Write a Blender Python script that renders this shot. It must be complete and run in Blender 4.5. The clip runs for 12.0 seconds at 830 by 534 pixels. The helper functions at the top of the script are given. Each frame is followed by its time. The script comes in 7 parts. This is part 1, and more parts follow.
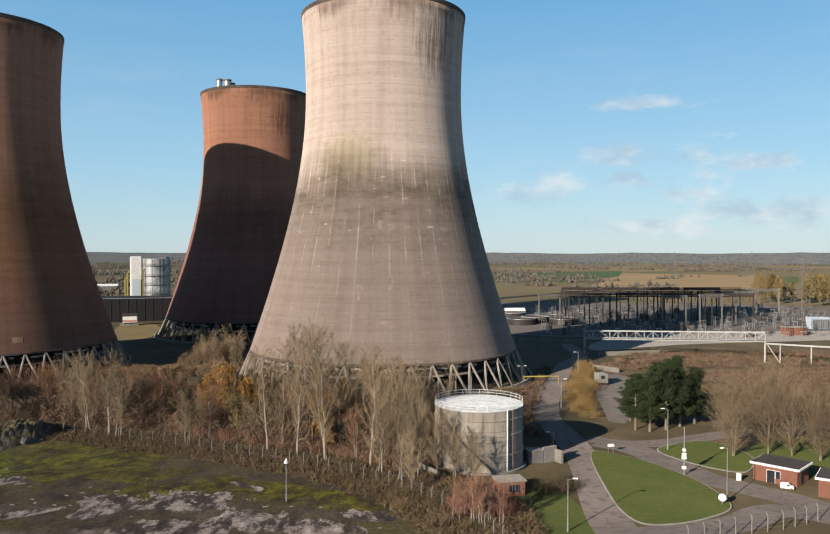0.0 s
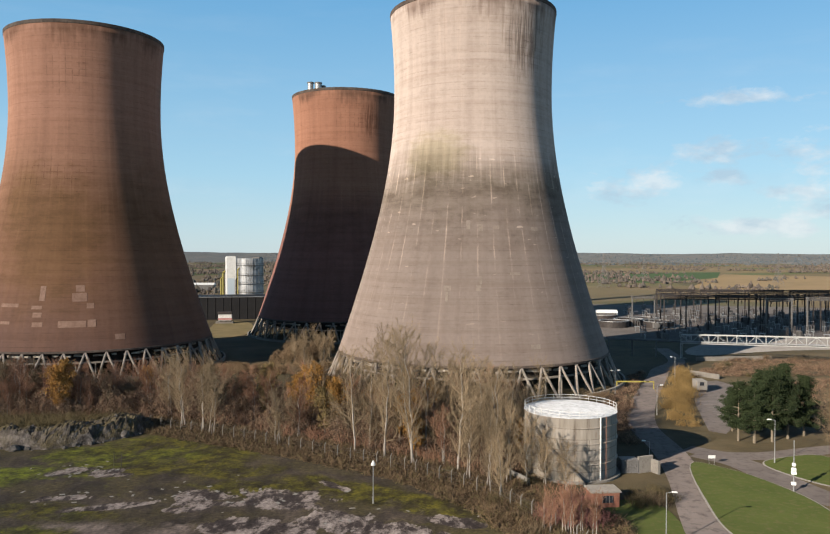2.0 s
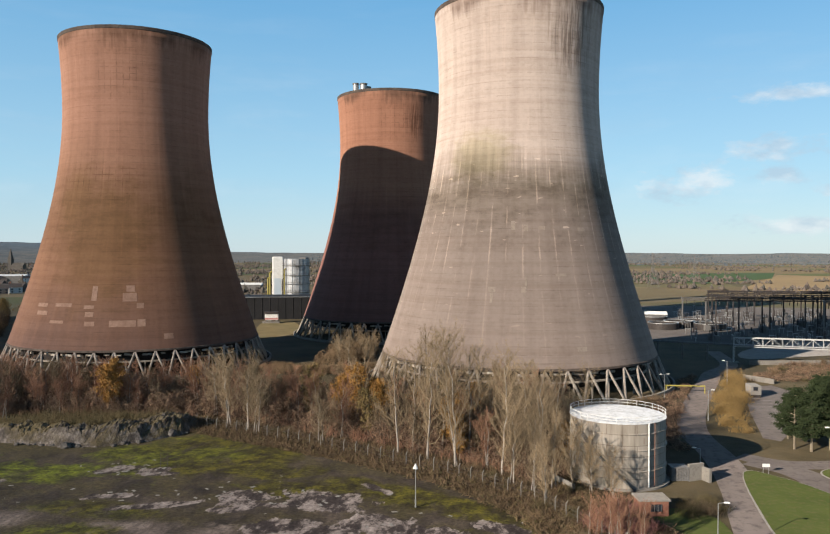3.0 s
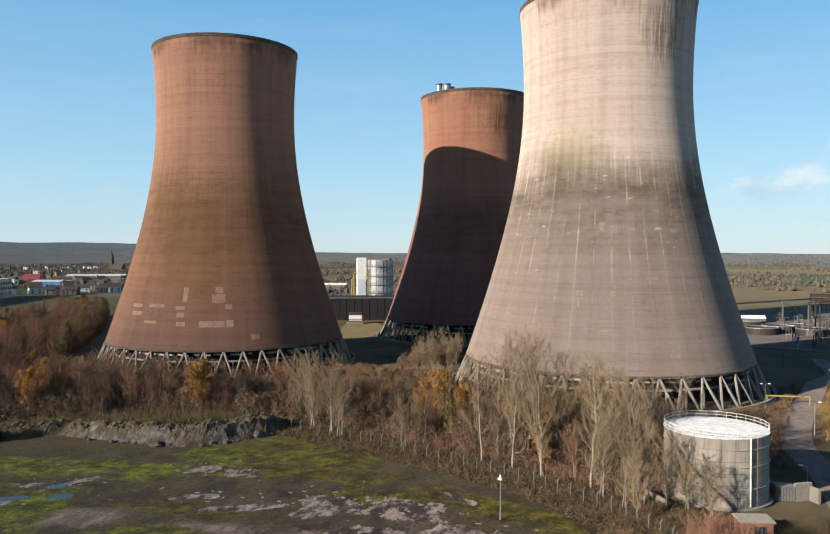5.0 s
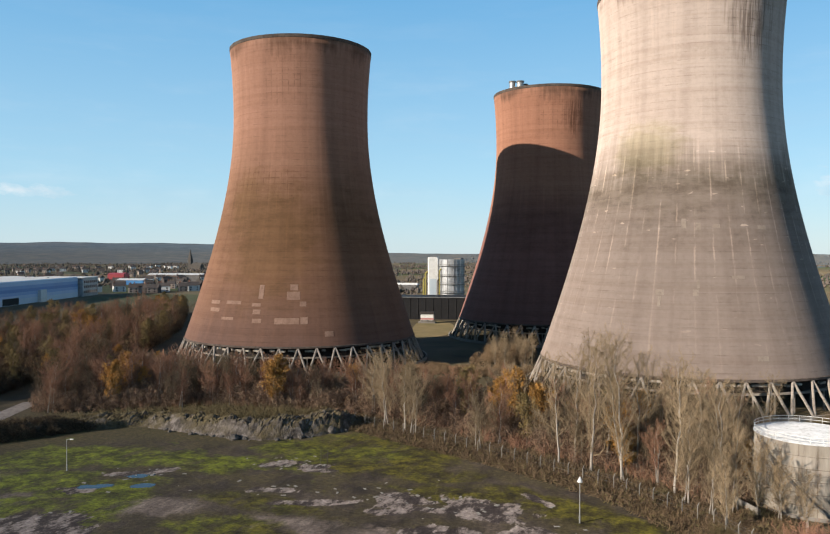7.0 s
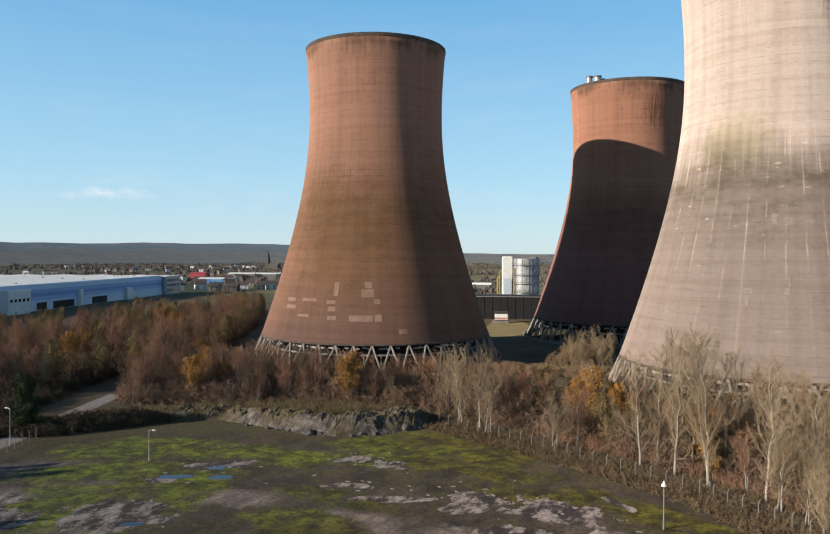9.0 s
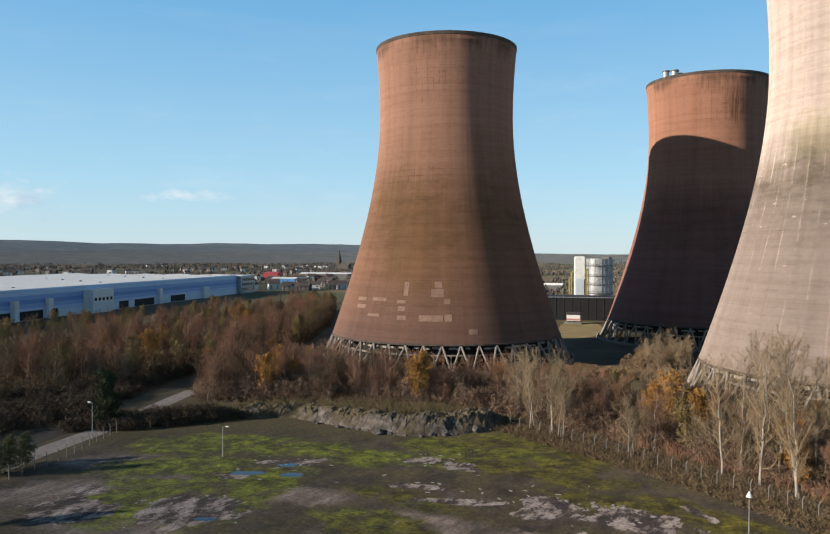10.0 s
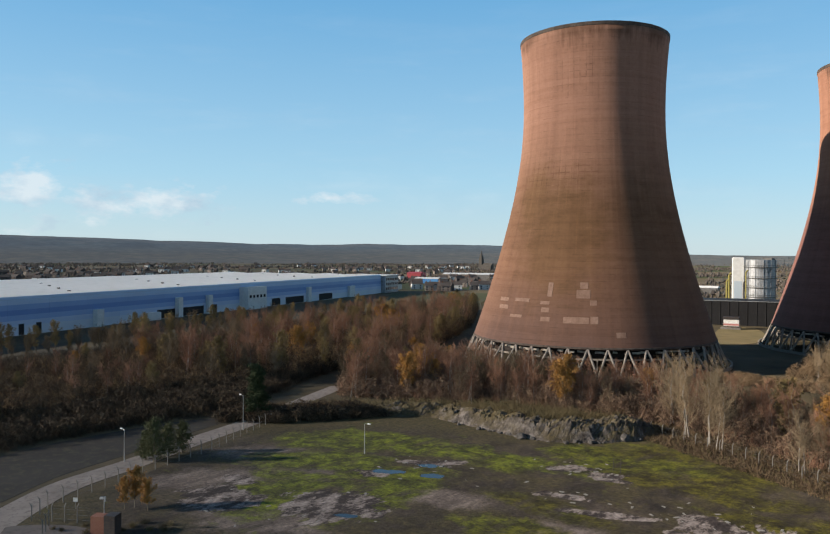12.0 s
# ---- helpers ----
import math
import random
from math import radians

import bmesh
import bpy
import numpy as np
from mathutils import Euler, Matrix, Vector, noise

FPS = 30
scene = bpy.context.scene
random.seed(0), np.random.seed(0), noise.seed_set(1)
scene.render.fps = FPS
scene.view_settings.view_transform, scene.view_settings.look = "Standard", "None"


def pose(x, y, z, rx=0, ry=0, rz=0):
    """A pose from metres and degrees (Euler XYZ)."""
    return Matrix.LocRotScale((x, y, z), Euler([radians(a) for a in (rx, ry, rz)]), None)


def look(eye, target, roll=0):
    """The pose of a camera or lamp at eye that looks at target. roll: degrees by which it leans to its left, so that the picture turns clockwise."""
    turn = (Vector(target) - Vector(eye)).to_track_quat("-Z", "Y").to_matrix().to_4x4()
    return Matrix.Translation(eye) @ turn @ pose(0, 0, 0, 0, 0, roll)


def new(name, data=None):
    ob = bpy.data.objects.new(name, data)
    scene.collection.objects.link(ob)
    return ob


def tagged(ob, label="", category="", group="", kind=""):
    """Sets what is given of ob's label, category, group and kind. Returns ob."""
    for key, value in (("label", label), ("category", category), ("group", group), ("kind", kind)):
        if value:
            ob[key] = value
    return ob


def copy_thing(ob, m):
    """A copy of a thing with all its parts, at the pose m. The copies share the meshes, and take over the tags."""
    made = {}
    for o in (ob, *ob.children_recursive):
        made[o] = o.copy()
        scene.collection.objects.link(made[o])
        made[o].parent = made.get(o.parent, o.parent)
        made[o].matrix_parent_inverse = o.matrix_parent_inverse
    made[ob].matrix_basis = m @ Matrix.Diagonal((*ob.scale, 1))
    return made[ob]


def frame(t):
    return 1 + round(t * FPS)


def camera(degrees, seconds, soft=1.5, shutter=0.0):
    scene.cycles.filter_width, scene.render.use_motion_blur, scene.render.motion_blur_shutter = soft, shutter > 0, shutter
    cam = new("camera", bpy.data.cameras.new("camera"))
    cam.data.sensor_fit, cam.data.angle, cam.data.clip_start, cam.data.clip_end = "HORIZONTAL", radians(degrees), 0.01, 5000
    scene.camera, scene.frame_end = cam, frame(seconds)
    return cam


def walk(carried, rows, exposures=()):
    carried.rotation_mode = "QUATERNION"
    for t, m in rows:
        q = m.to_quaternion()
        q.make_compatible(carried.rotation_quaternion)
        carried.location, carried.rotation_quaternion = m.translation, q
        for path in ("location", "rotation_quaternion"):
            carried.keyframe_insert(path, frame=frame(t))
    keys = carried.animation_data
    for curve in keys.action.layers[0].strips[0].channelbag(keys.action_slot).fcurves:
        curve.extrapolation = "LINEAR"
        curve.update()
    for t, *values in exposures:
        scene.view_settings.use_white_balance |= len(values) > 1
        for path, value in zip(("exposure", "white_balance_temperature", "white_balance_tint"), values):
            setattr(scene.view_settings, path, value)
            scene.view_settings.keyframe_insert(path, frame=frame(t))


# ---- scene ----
cam = camera(57.54, 12.0, soft=1.25)
ROWS = [
    (0.0, 0.0, 0.0, 40.238, 0.0, -1.113, 0.003),
    (0.5, -0.114, 0.675, 40.27, 1.645, -1.095, -0.011),
    (1.0, -0.122, 1.222, 40.262, 3.323, -1.097, -0.023),
    (1.5, -0.155, 1.794, 40.255, 4.984, -1.105, -0.033),
    (2.0, -0.22, 2.442, 40.295, 6.648, -1.104, -0.049),
    (2.5, -0.182, 3.037, 40.387, 8.374, -1.117, -0.06),
    (3.0, 0.05, 3.803, 40.549, 10.11, -1.106, -0.035),
    (5.0, -0.727, 6.651, 41.206, 16.401, -1.101, 0.015),
    (5.5, -0.909, 7.104, 41.059, 17.945, -1.086, 0.029),
    (6.0, -1.137, 7.64, 40.864, 19.492, -1.076, 0.018),
    (6.5, -1.771, 7.934, 40.589, 20.912, -1.056, -0.039),
    (8.5, -2.75, 9.091, 39.46, 24.644, -1.013, -0.079),
    (9.0, -3.273, 9.776, 39.322, 27.269, -1.01, -0.089),
    (9.5, -3.801, 10.577, 39.209, 29.924, -1.0, -0.1),
    (10.0, -4.221, 11.149, 39.112, 32.549, -1.0, -0.083),
    (10.5, -4.582, 11.826, 39.024, 35.271, -0.997, -0.089),
    (11.0, -5.149, 12.399, 38.887, 37.918, -0.984, -0.154),
    (11.5, -5.731, 13.181, 38.766, 40.638, -0.989, -0.224),
    (12.0, -6.355, 13.951, 38.662, 43.305, -0.967, -0.221),
]
walk(cam, [(t, pose(x, y, z, 90 + pitch, roll, yaw)) for t, x, y, z, yaw, pitch, roll in ROWS], exposures=[(0.0, 0.46), (2.0, 0.52), (5.0, 0.64), (9.0, 0.65), (12.0, 0.57)])

# ---- light: a low winter sun from behind and to one side, and a clear sky with few clouds ----
SUN_AZ, SUN_EL = radians(-130.0), radians(17.5)
SUN_DIR = Vector((math.cos(SUN_AZ) * math.cos(SUN_EL), math.sin(SUN_AZ) * math.cos(SUN_EL), math.sin(SUN_EL)))
sun = new("sun", bpy.data.lights.new("sun", "SUN"))
sun.data.energy, sun.data.angle, sun.data.color = 5.0, radians(0.5), (1.0, 0.885, 0.75)
sun.matrix_world = look(SUN_DIR * 500, (0, 0, 0))


# ---- small node helpers ----
def link(nt, a, b):
    nt.links.new(a, b)


def put(nt, socket, value):
    if isinstance(value, bpy.types.NodeSocket):
        nt.links.new(value, socket)
    else:
        socket.default_value = value


def rgb(c):
    return (c[0], c[1], c[2], 1.0)


def n_noise(nt, vec, scale, detail=4.0, rough=0.55, dist=0.0):
    n = nt.nodes.new("ShaderNodeTexNoise")
    put(nt, n.inputs["Vector"], vec)
    n.inputs["Scale"].default_value, n.inputs["Detail"].default_value = scale, detail
    n.inputs["Roughness"].default_value, n.inputs["Distortion"].default_value = rough, dist
    return n.outputs["Fac"]


def n_map(nt, vec, scale=(1, 1, 1), loc=(0, 0, 0), turn=0.0):
    n = nt.nodes.new("ShaderNodeMapping")
    put(nt, n.inputs["Vector"], vec)
    n.inputs["Scale"].default_value, n.inputs["Location"].default_value = scale, loc
    n.inputs["Rotation"].default_value = (0, 0, turn)
    return n.outputs["Vector"]


def n_ramp(nt, fac, stops):
    n = nt.nodes.new("ShaderNodeValToRGB")
    put(nt, n.inputs["Fac"], fac)
    e = n.color_ramp.elements
    while len(e) < len(stops):
        e.new(0.5)
    for k, (p, c) in enumerate(stops):
        e[k].position = p
        e[k].color = rgb(c) if isinstance(c, (tuple, list)) else (c, c, c, 1.0)
    return n.outputs["Color"]


def n_mix(nt, fac, a, b, kind="MIX"):
    n = nt.nodes.new("ShaderNodeMix")
    n.data_type, n.blend_type = "RGBA", kind
    put(nt, n.inputs[0], fac)
    put(nt, n.inputs[6], rgb(a) if isinstance(a, tuple) else a)
    put(nt, n.inputs[7], rgb(b) if isinstance(b, tuple) else b)
    return n.outputs[2]


def n_math(nt, op, a, b=0.0, c=0.0):
    n = nt.nodes.new("ShaderNodeMath")
    n.operation = op
    put(nt, n.inputs[0], a)
    put(nt, n.inputs[1], b)
    put(nt, n.inputs[2], c)
    return n.outputs[0]


def n_split(nt, vec):
    n = nt.nodes.new("ShaderNodeSeparateXYZ")
    put(nt, n.inputs[0], vec)
    return n.outputs


def n_coord(nt, which="Object"):
    n = nt.nodes.new("ShaderNodeTexCoord")
    return n.outputs[which]


def n_random(nt):
    return nt.nodes.new("ShaderNodeObjectInfo").outputs["Random"]


def n_bump(nt, height, strength, distance, bsdf):
    n = nt.nodes.new("ShaderNodeBump")
    put(nt, n.inputs["Height"], height)
    n.inputs["Strength"].default_value, n.inputs["Distance"].default_value = strength, distance
    link(nt, n.outputs["Normal"], bsdf.inputs["Normal"])


def material(name, rough=0.85, metal=0.0):
    m = bpy.data.materials.new(name)
    m.use_nodes = True
    nt = m.node_tree
    b = nt.nodes["Principled BSDF"]
    b.inputs["Roughness"].default_value, b.inputs["Metallic"].default_value = rough, metal
    b.inputs["Specular IOR Level"].default_value, b.inputs["Diffuse Roughness"].default_value = 0.25, 0.8
    return m, nt, b


def surface(name, c1, c2, scale, c3=None, scale2=1.0, rough=0.85, metal=0.0, bump=0.0, vary=0.0, stretch=(1, 1, 1)):
    """Two scales of variation, with a third colour as fine grain or stains."""
    m, nt, b = material(name, rough, metal)
    co = n_map(nt, n_coord(nt), stretch)
    big = n_ramp(nt, n_noise(nt, co, scale, 5, 0.6), [(0.32, 0.0), (0.68, 1.0)])
    col = n_mix(nt, big, c1, c2)
    fine = n_noise(nt, co, scale2, 6, 0.65)
    if c3:
        col = n_mix(nt, n_ramp(nt, fine, [(0.5, 0.0), (0.72, 1.0)]), col, c3)
    if vary:
        k = n_math(nt, "MULTIPLY_ADD", n_random(nt), 2 * vary, 1 - vary)
        n = nt.nodes.new("ShaderNodeHueSaturation")
        put(nt, n.inputs["Value"], k)
        put(nt, n.inputs["Color"], col)
        col = n.outputs["Color"]
    link(nt, col, b.inputs["Base Color"])
    if bump:
        n_bump(nt, fine, 0.6, bump, b)
    return m


# ---- the sky ----
world = bpy.data.worlds.new("world")
scene.world = world
world.use_nodes = True
wt = world.node_tree
sky = wt.nodes.new("ShaderNodeTexSky")
sky.sky_type, sky.sun_disc = "NISHITA", False
sky.sun_elevation, sky.sun_rotation = SUN_EL, math.atan2(SUN_DIR.x, SUN_DIR.y)
sky.air_density, sky.dust_density, sky.ozone_density, sky.altitude = 1.0, 0.2, 2.5, 60
way = n_coord(wt, "Generated")
wx = n_split(wt, way)
wisp = n_ramp(wt, n_noise(wt, n_map(wt, way, (2.0, 2.0, 13.0)), 2.3, 7, 0.6), [(0.5, 0.0), (0.75, 0.55)])
high = n_ramp(wt, wx[2], [(0.0, 0.0), (0.05, 0.6), (0.2, 0.5), (0.4, 0.0)])
# cumulus low over the horizon: bearing, height, half width and half height in degrees, broken up by noise
azim = n_math(wt, "MULTIPLY", n_math(wt, "ARCTAN2", n_math(wt, "MULTIPLY", wx[0], -1.0), wx[1]), 57.3)
elev = n_math(wt, "MULTIPLY", n_math(wt, "ARCSINE", wx[2]), 57.3)
heap = None
for az0, el0, aw, eh in ((-8.6, 4.7, 3.2, 1.0), (-15.3, 5.3, 2.4, 0.9), (-15.5, 7.0, 3.0, 1.1), (-21.0, 6.6, 2.4, 1.6), (-20.0, 4.2, 2.6, 0.8), (-24.5, 6.1, 4.0, 0.8), (-25.0, 2.7, 6.5, 1.1), (-17.5, 1.8, 6.0, 0.8), (-16.3, 10.6, 4.6, 0.6),
                         (70.0, 4.1, 2.8, 2.4), (66.5, 3.5, 4.4, 1.5), (60.0, 3.5, 3.2, 1.3), (49.5, 4.2, 3.0, 0.5), (-10.5, 5.4, 2.6, 1.1), (84.0, 4.0, 6.0, 2.5), (-40.0, 5.0, 8.0, 2.0), (110.0, 6.0, 9.0, 3.0)):
    d1 = n_math(wt, "DIVIDE", n_math(wt, "SUBTRACT", azim, az0), aw)
    d2 = n_math(wt, "DIVIDE", n_math(wt, "SUBTRACT", elev, el0), eh)
    r1 = n_math(wt, "SUBTRACT", 1.0, n_math(wt, "SQRT", n_math(wt, "ADD", n_math(wt, "MULTIPLY", d1, d1), n_math(wt, "MULTIPLY", d2, d2))))
    heap = r1 if heap is None else n_math(wt, "MAXIMUM", heap, r1)
rag = n_noise(wt, n_map(wt, way, (1, 1, 2.2)), 22.0, 8, 0.62)
heap = n_ramp(wt, n_math(wt, "ADD", n_math(wt, "MULTIPLY", n_math(wt, "MAXIMUM", heap, -1.6), 0.5), n_math(wt, "MULTIPLY", n_math(wt, "SUBTRACT", rag, 0.5), 1.9)), [(0.0, 0.0), (0.42, 0.95)])
cover = n_math(wt, "MAXIMUM", heap, n_math(wt, "MULTIPLY", wisp, n_math(wt, "MULTIPLY", high, 0.6)))
shade = n_ramp(wt, n_noise(wt, n_map(wt, way, (1, 1, 2.0), (0, 0, -0.012)), 16.0, 6), [(0.42, (3.9, 4.9, 5.9)), (0.62, (6.9, 7.2, 7.4))])
haze = n_ramp(wt, wx[2], [(0.0, (4.6, 6.1, 7.0)), (0.1, (3.3, 5.7, 7.4)), (0.32, (1.35, 3.85, 6.6)), (0.42, (0.7, 1.8, 3.3)), (0.6, (0.35, 0.8, 1.6)), (1.0, (0.22, 0.5, 1.1))])
tint = n_mix(wt, 0.75, sky.outputs[0], haze)
bg = wt.nodes["Background"]
link(wt, n_mix(wt, n_math(wt, "MULTIPLY", cover, 0.66), tint, shade), bg.inputs["Color"])
bg.inputs["Strength"].default_value = 0.084


# ---- mesh helpers ----
class Geo:
    """Collects faces for one mesh."""

    def __init__(self):
        self.v, self.f, self.uv = [], [], []

    def add(self, verts, faces):
        o = len(self.v)
        self.v += [tuple(p) for p in verts]
        self.f += [tuple(i + o for i in q) for q in faces]
        return self

    def box(self, x0, y0, z0, x1, y1, z1, m=None):
        p = [Vector(q) for q in ((x0, y0, z0), (x1, y0, z0), (x1, y1, z0), (x0, y1, z0), (x0, y0, z1), (x1, y0, z1), (x1, y1, z1), (x0, y1, z1))]
        if m:
            p = [m @ q for q in p]
        return self.add(p, [(3, 2, 1, 0), (4, 5, 6, 7), (0, 1, 5, 4), (1, 2, 6, 5), (2, 3, 7, 6), (3, 0, 4, 7)])

    def bevel_box(self, x0, y0, z0, x1, y1, z1, b):
        """A box whose upright edges and top edges are cut back by b."""
        ring = lambda d, z: [(x0 + b + d, y0 + d, z), (x1 - b - d, y0 + d, z), (x1 - d, y0 + b + d, z), (x1 - d, y1 - b - d, z), (x1 - b - d, y1 - d, z), (x0 + b + d, y1 - d, z), (x0 + d, y1 - b - d, z), (x0 + d, y0 + b + d, z)]
        self.add(ring(0, z0) + ring(0, z1 - b) + ring(b * 0.7, z1), [(i, (i + 1) % 8, 8 + (i + 1) % 8, 8 + i) for i in range(8)] + [(8 + i, 8 + (i + 1) % 8, 16 + (i + 1) % 8, 16 + i) for i in range(8)] + [tuple(range(16, 24)), tuple(range(7, -1, -1))])
        return self

    def tube(self, a, b, r0, r1=None, n=8, caps=True):
        a, b = Vector(a), Vector(b)
        r1 = r0 if r1 is None else r1
        d = (b - a).normalized()
        u = d.orthogonal().normalized()
        w = d.cross(u)
        pts = []
        for c, r in ((a, r0), (b, r1)):
            pts += [c + (u * math.cos(6.2832 * k / n) + w * math.sin(6.2832 * k / n)) * r for k in range(n)]
        fs = [(k, (k + 1) % n, n + (k + 1) % n, n + k) for k in range(n)]
        if caps:
            fs += [tuple(range(n - 1, -1, -1)), tuple(range(n, 2 * n))]
        return self.add(pts, fs)

    def beam(self, a, b, w, h):
        a, b = Vector(a), Vector(b)
        d = (b - a).normalized()
        s = d.cross(Vector((0, 0, 1)))
        s = (s if s.length > 0.01 else Vector((1, 0, 0))).normalized() * w / 2
        u = s.cross(d).normalized() * h / 2
        p = [a - s - u, a + s - u, a + s + u, a - s + u, b - s - u, b + s - u, b + s + u, b - s + u]
        return self.add(p, [(3, 2, 1, 0), (4, 5, 6, 7), (0, 1, 5, 4), (1, 2, 6, 5), (2, 3, 7, 6), (3, 0, 4, 7)])

    def lathe(self, prof, n=64, close=False, cx=0.0, cy=0.0):
        """Turns a profile of (radius, z) about an upright axis, with uv: turn and height."""
        k = len(prof)
        pts = [(cx + r * math.cos(6.2832 * i / n), cy + r * math.sin(6.2832 * i / n), z) for i in range(n) for r, z in prof]
        fs = [(i * k + j, ((i + 1) % n) * k + j, ((i + 1) % n) * k + j + 1, i * k + j + 1) for i in range(n) for j in range(k - 1)]
        return self.add(pts, fs)

    def mesh(self, name, smooth=False):
        me = bpy.data.meshes.new(name)
        me.from_pydata(self.v, [], self.f)
        if smooth:
            me.shade_smooth()
        me.update()
        return me


def sticks(segs, n=3):
    """Many thin tapered rods at once: rows of x0 y0 z0 x1 y1 z1 r0 r1."""
    s = np.asarray(segs, float)
    a, b, r0, r1 = s[:, 0:3], s[:, 3:6], s[:, 6], s[:, 7]
    d = b - a
    d /= np.maximum(np.linalg.norm(d, axis=1, keepdims=True), 1e-6)
    ref = np.where(np.abs(d[:, 2:3]) < 0.8, np.array([[0, 0, 1.0]]), np.array([[1.0, 0, 0]]))
    u = np.cross(d, ref)
    u /= np.linalg.norm(u, axis=1, keepdims=True)
    w = np.cross(d, u)
    vs = []
    for c, r in ((a, r0), (b, r1)):
        for k in range(n):
            t = 6.2832 * k / n
            vs.append(c + (u * math.cos(t) + w * math.sin(t)) * r[:, None])
    v = np.stack(vs, 1).reshape(-1, 3)
    base = np.arange(len(s))[:, None] * 2 * n
    fs = [base + np.array([[k, (k + 1) % n, n + (k + 1) % n, n + k]]) for k in range(n)]
    return v, np.concatenate(fs, 0)


def cards(centres, size, rng, flat=0.0):
    """Small four-sided leaves turned every way."""
    c = np.asarray(centres, float)
    m = len(c)
    d = rng.normal(size=(m, 3))
    d /= np.linalg.norm(d, axis=1, keepdims=True)
    u = np.cross(d, rng.normal(size=(m, 3)))
    u /= np.linalg.norm(u, axis=1, keepdims=True)
    w = np.cross(d, u)
    s = size * rng.uniform(0.6, 1.3, (m, 1))
    v = np.stack([c - u * s, c - w * s * 0.6, c + u * s, c + w * s * 0.6], 1).reshape(-1, 3)
    return v, np.arange(4 * m).reshape(-1, 4)


def mesh_from(name, groups, smooth=False):
    vs, fs, o = [], [], 0
    for v, f in groups:
        vs.append(np.asarray(v))
        fs += (np.asarray(f) + o).tolist()
        o += len(v)
    me = bpy.data.meshes.new(name)
    me.from_pydata(np.concatenate(vs).tolist(), [], fs)
    if smooth:
        me.shade_smooth()
    me.update()
    return me


def part(name, geo, mat, parent=None, label="", smooth=False, at=None):
    """One mesh object, under its thing or part."""
    me = geo.mesh(name, smooth) if isinstance(geo, Geo) else geo
    if mat is not None and not me.materials:
        me.materials.append(mat)
    ob = new(name, me)
    if parent is not None:
        ob.parent = parent
    if at is not None:
        ob.matrix_basis = at
    if label:
        ob["label"] = label
    return ob


def thing(name, at, label, category, group="", kind=""):
    ob = new(name)
    ob.empty_display_size = 0.5
    ob.matrix_basis = at if isinstance(at, Matrix) else pose(*at)
    return tagged(ob, label, category, group, kind)


def place(name, geo, mat, label, category, kind="structure", smooth=False):
    """A piece of the setting or a thing of one mesh."""
    return tagged(part(name, geo, mat, None, "", smooth), label, category, "", kind)


def ribbon(points, width, z):
    """A flat strip with a low kerb-like thickness along a line of (x, y)."""
    g = Geo()
    p = [Vector((x, y, 0)) for x, y in points]
    fine = []
    for i in range(len(p) - 1):
        a, b, c, d = p[max(i - 1, 0)], p[i], p[i + 1], p[min(i + 2, len(p) - 1)]
        for k in range(8):
            t = k / 8
            fine.append(0.5 * ((2 * b) + (c - a) * t + (2 * a - 5 * b + 4 * c - d) * t * t + (3 * b - a - 3 * c + d) * t ** 3))
    fine.append(p[-1])
    w = width if isinstance(width, (list, tuple)) else (width, width)
    vs = []
    for i, q in enumerate(fine):
        t = fine[min(i + 1, len(fine) - 1)] - fine[max(i - 1, 0)]
        s = Vector((-t.y, t.x, 0)).normalized() * (w[0] + (w[1] - w[0]) * i / (len(fine) - 1)) / 2
        vs += [(q + s).to_tuple()[:2] + (z,), (q - s).to_tuple()[:2] + (z,)]
    g.add(vs, [(2 * i, 2 * i + 1, 2 * i + 3, 2 * i + 2) for i in range(len(fine) - 1)])
    return g


def slab(points, z0, z1):
    """A flat plate of any outline."""
    n = len(points)
    return Geo().add([(x, y, z0) for x, y in points] + [(x, y, z1) for x, y in points], [tuple(range(n, 2 * n))] + [(i, (i + 1) % n, n + (i + 1) % n, n + i) for i in range(n)])


def rounded(points, steps=5):
    """A smooth closed outline through the corners."""
    out, n = [], len(points)
    for i in range(n):
        a, b, c, d = (Vector(points[(i + k) % n]) for k in (-1, 0, 1, 2))
        for k in range(steps):
            t = k / steps
            q = 0.5 * ((2 * b) + (c - a) * t + (2 * a - 5 * b + 4 * c - d) * t * t + (3 * b - a - 3 * c + d) * t ** 3)
            out.append((q.x, q.y))
    return out



# ---- materials ----
M_STEEL = surface("galvanised_steel", (0.4, 0.405, 0.405), (0.32, 0.325, 0.325), 0.8, (0.150, 0.136, 0.122), 6, 0.5, 0.6)
M_WHITE = surface("white_paint", (0.74, 0.74, 0.72), (0.62, 0.62, 0.6), 0.5, (0.45, 0.42, 0.38), 5, 0.6)
M_DARKSTEEL = surface("dark_steel", (0.041, 0.037, 0.037), (0.061, 0.054, 0.051), 0.6, (0.095, 0.068, 0.054), 4, 0.6, 0.3)
M_GREYSTEEL = surface("weathered_grey_steel", (0.136, 0.129, 0.122), (0.190, 0.184, 0.177), 0.4, (0.082, 0.068, 0.061), 3, 0.6, 0.2)
M_BRICK = surface("red_brick", (0.231, 0.102, 0.068), (0.184, 0.075, 0.051), 0.6, (0.272, 0.150, 0.109), 9, 0.9, bump=0.01)
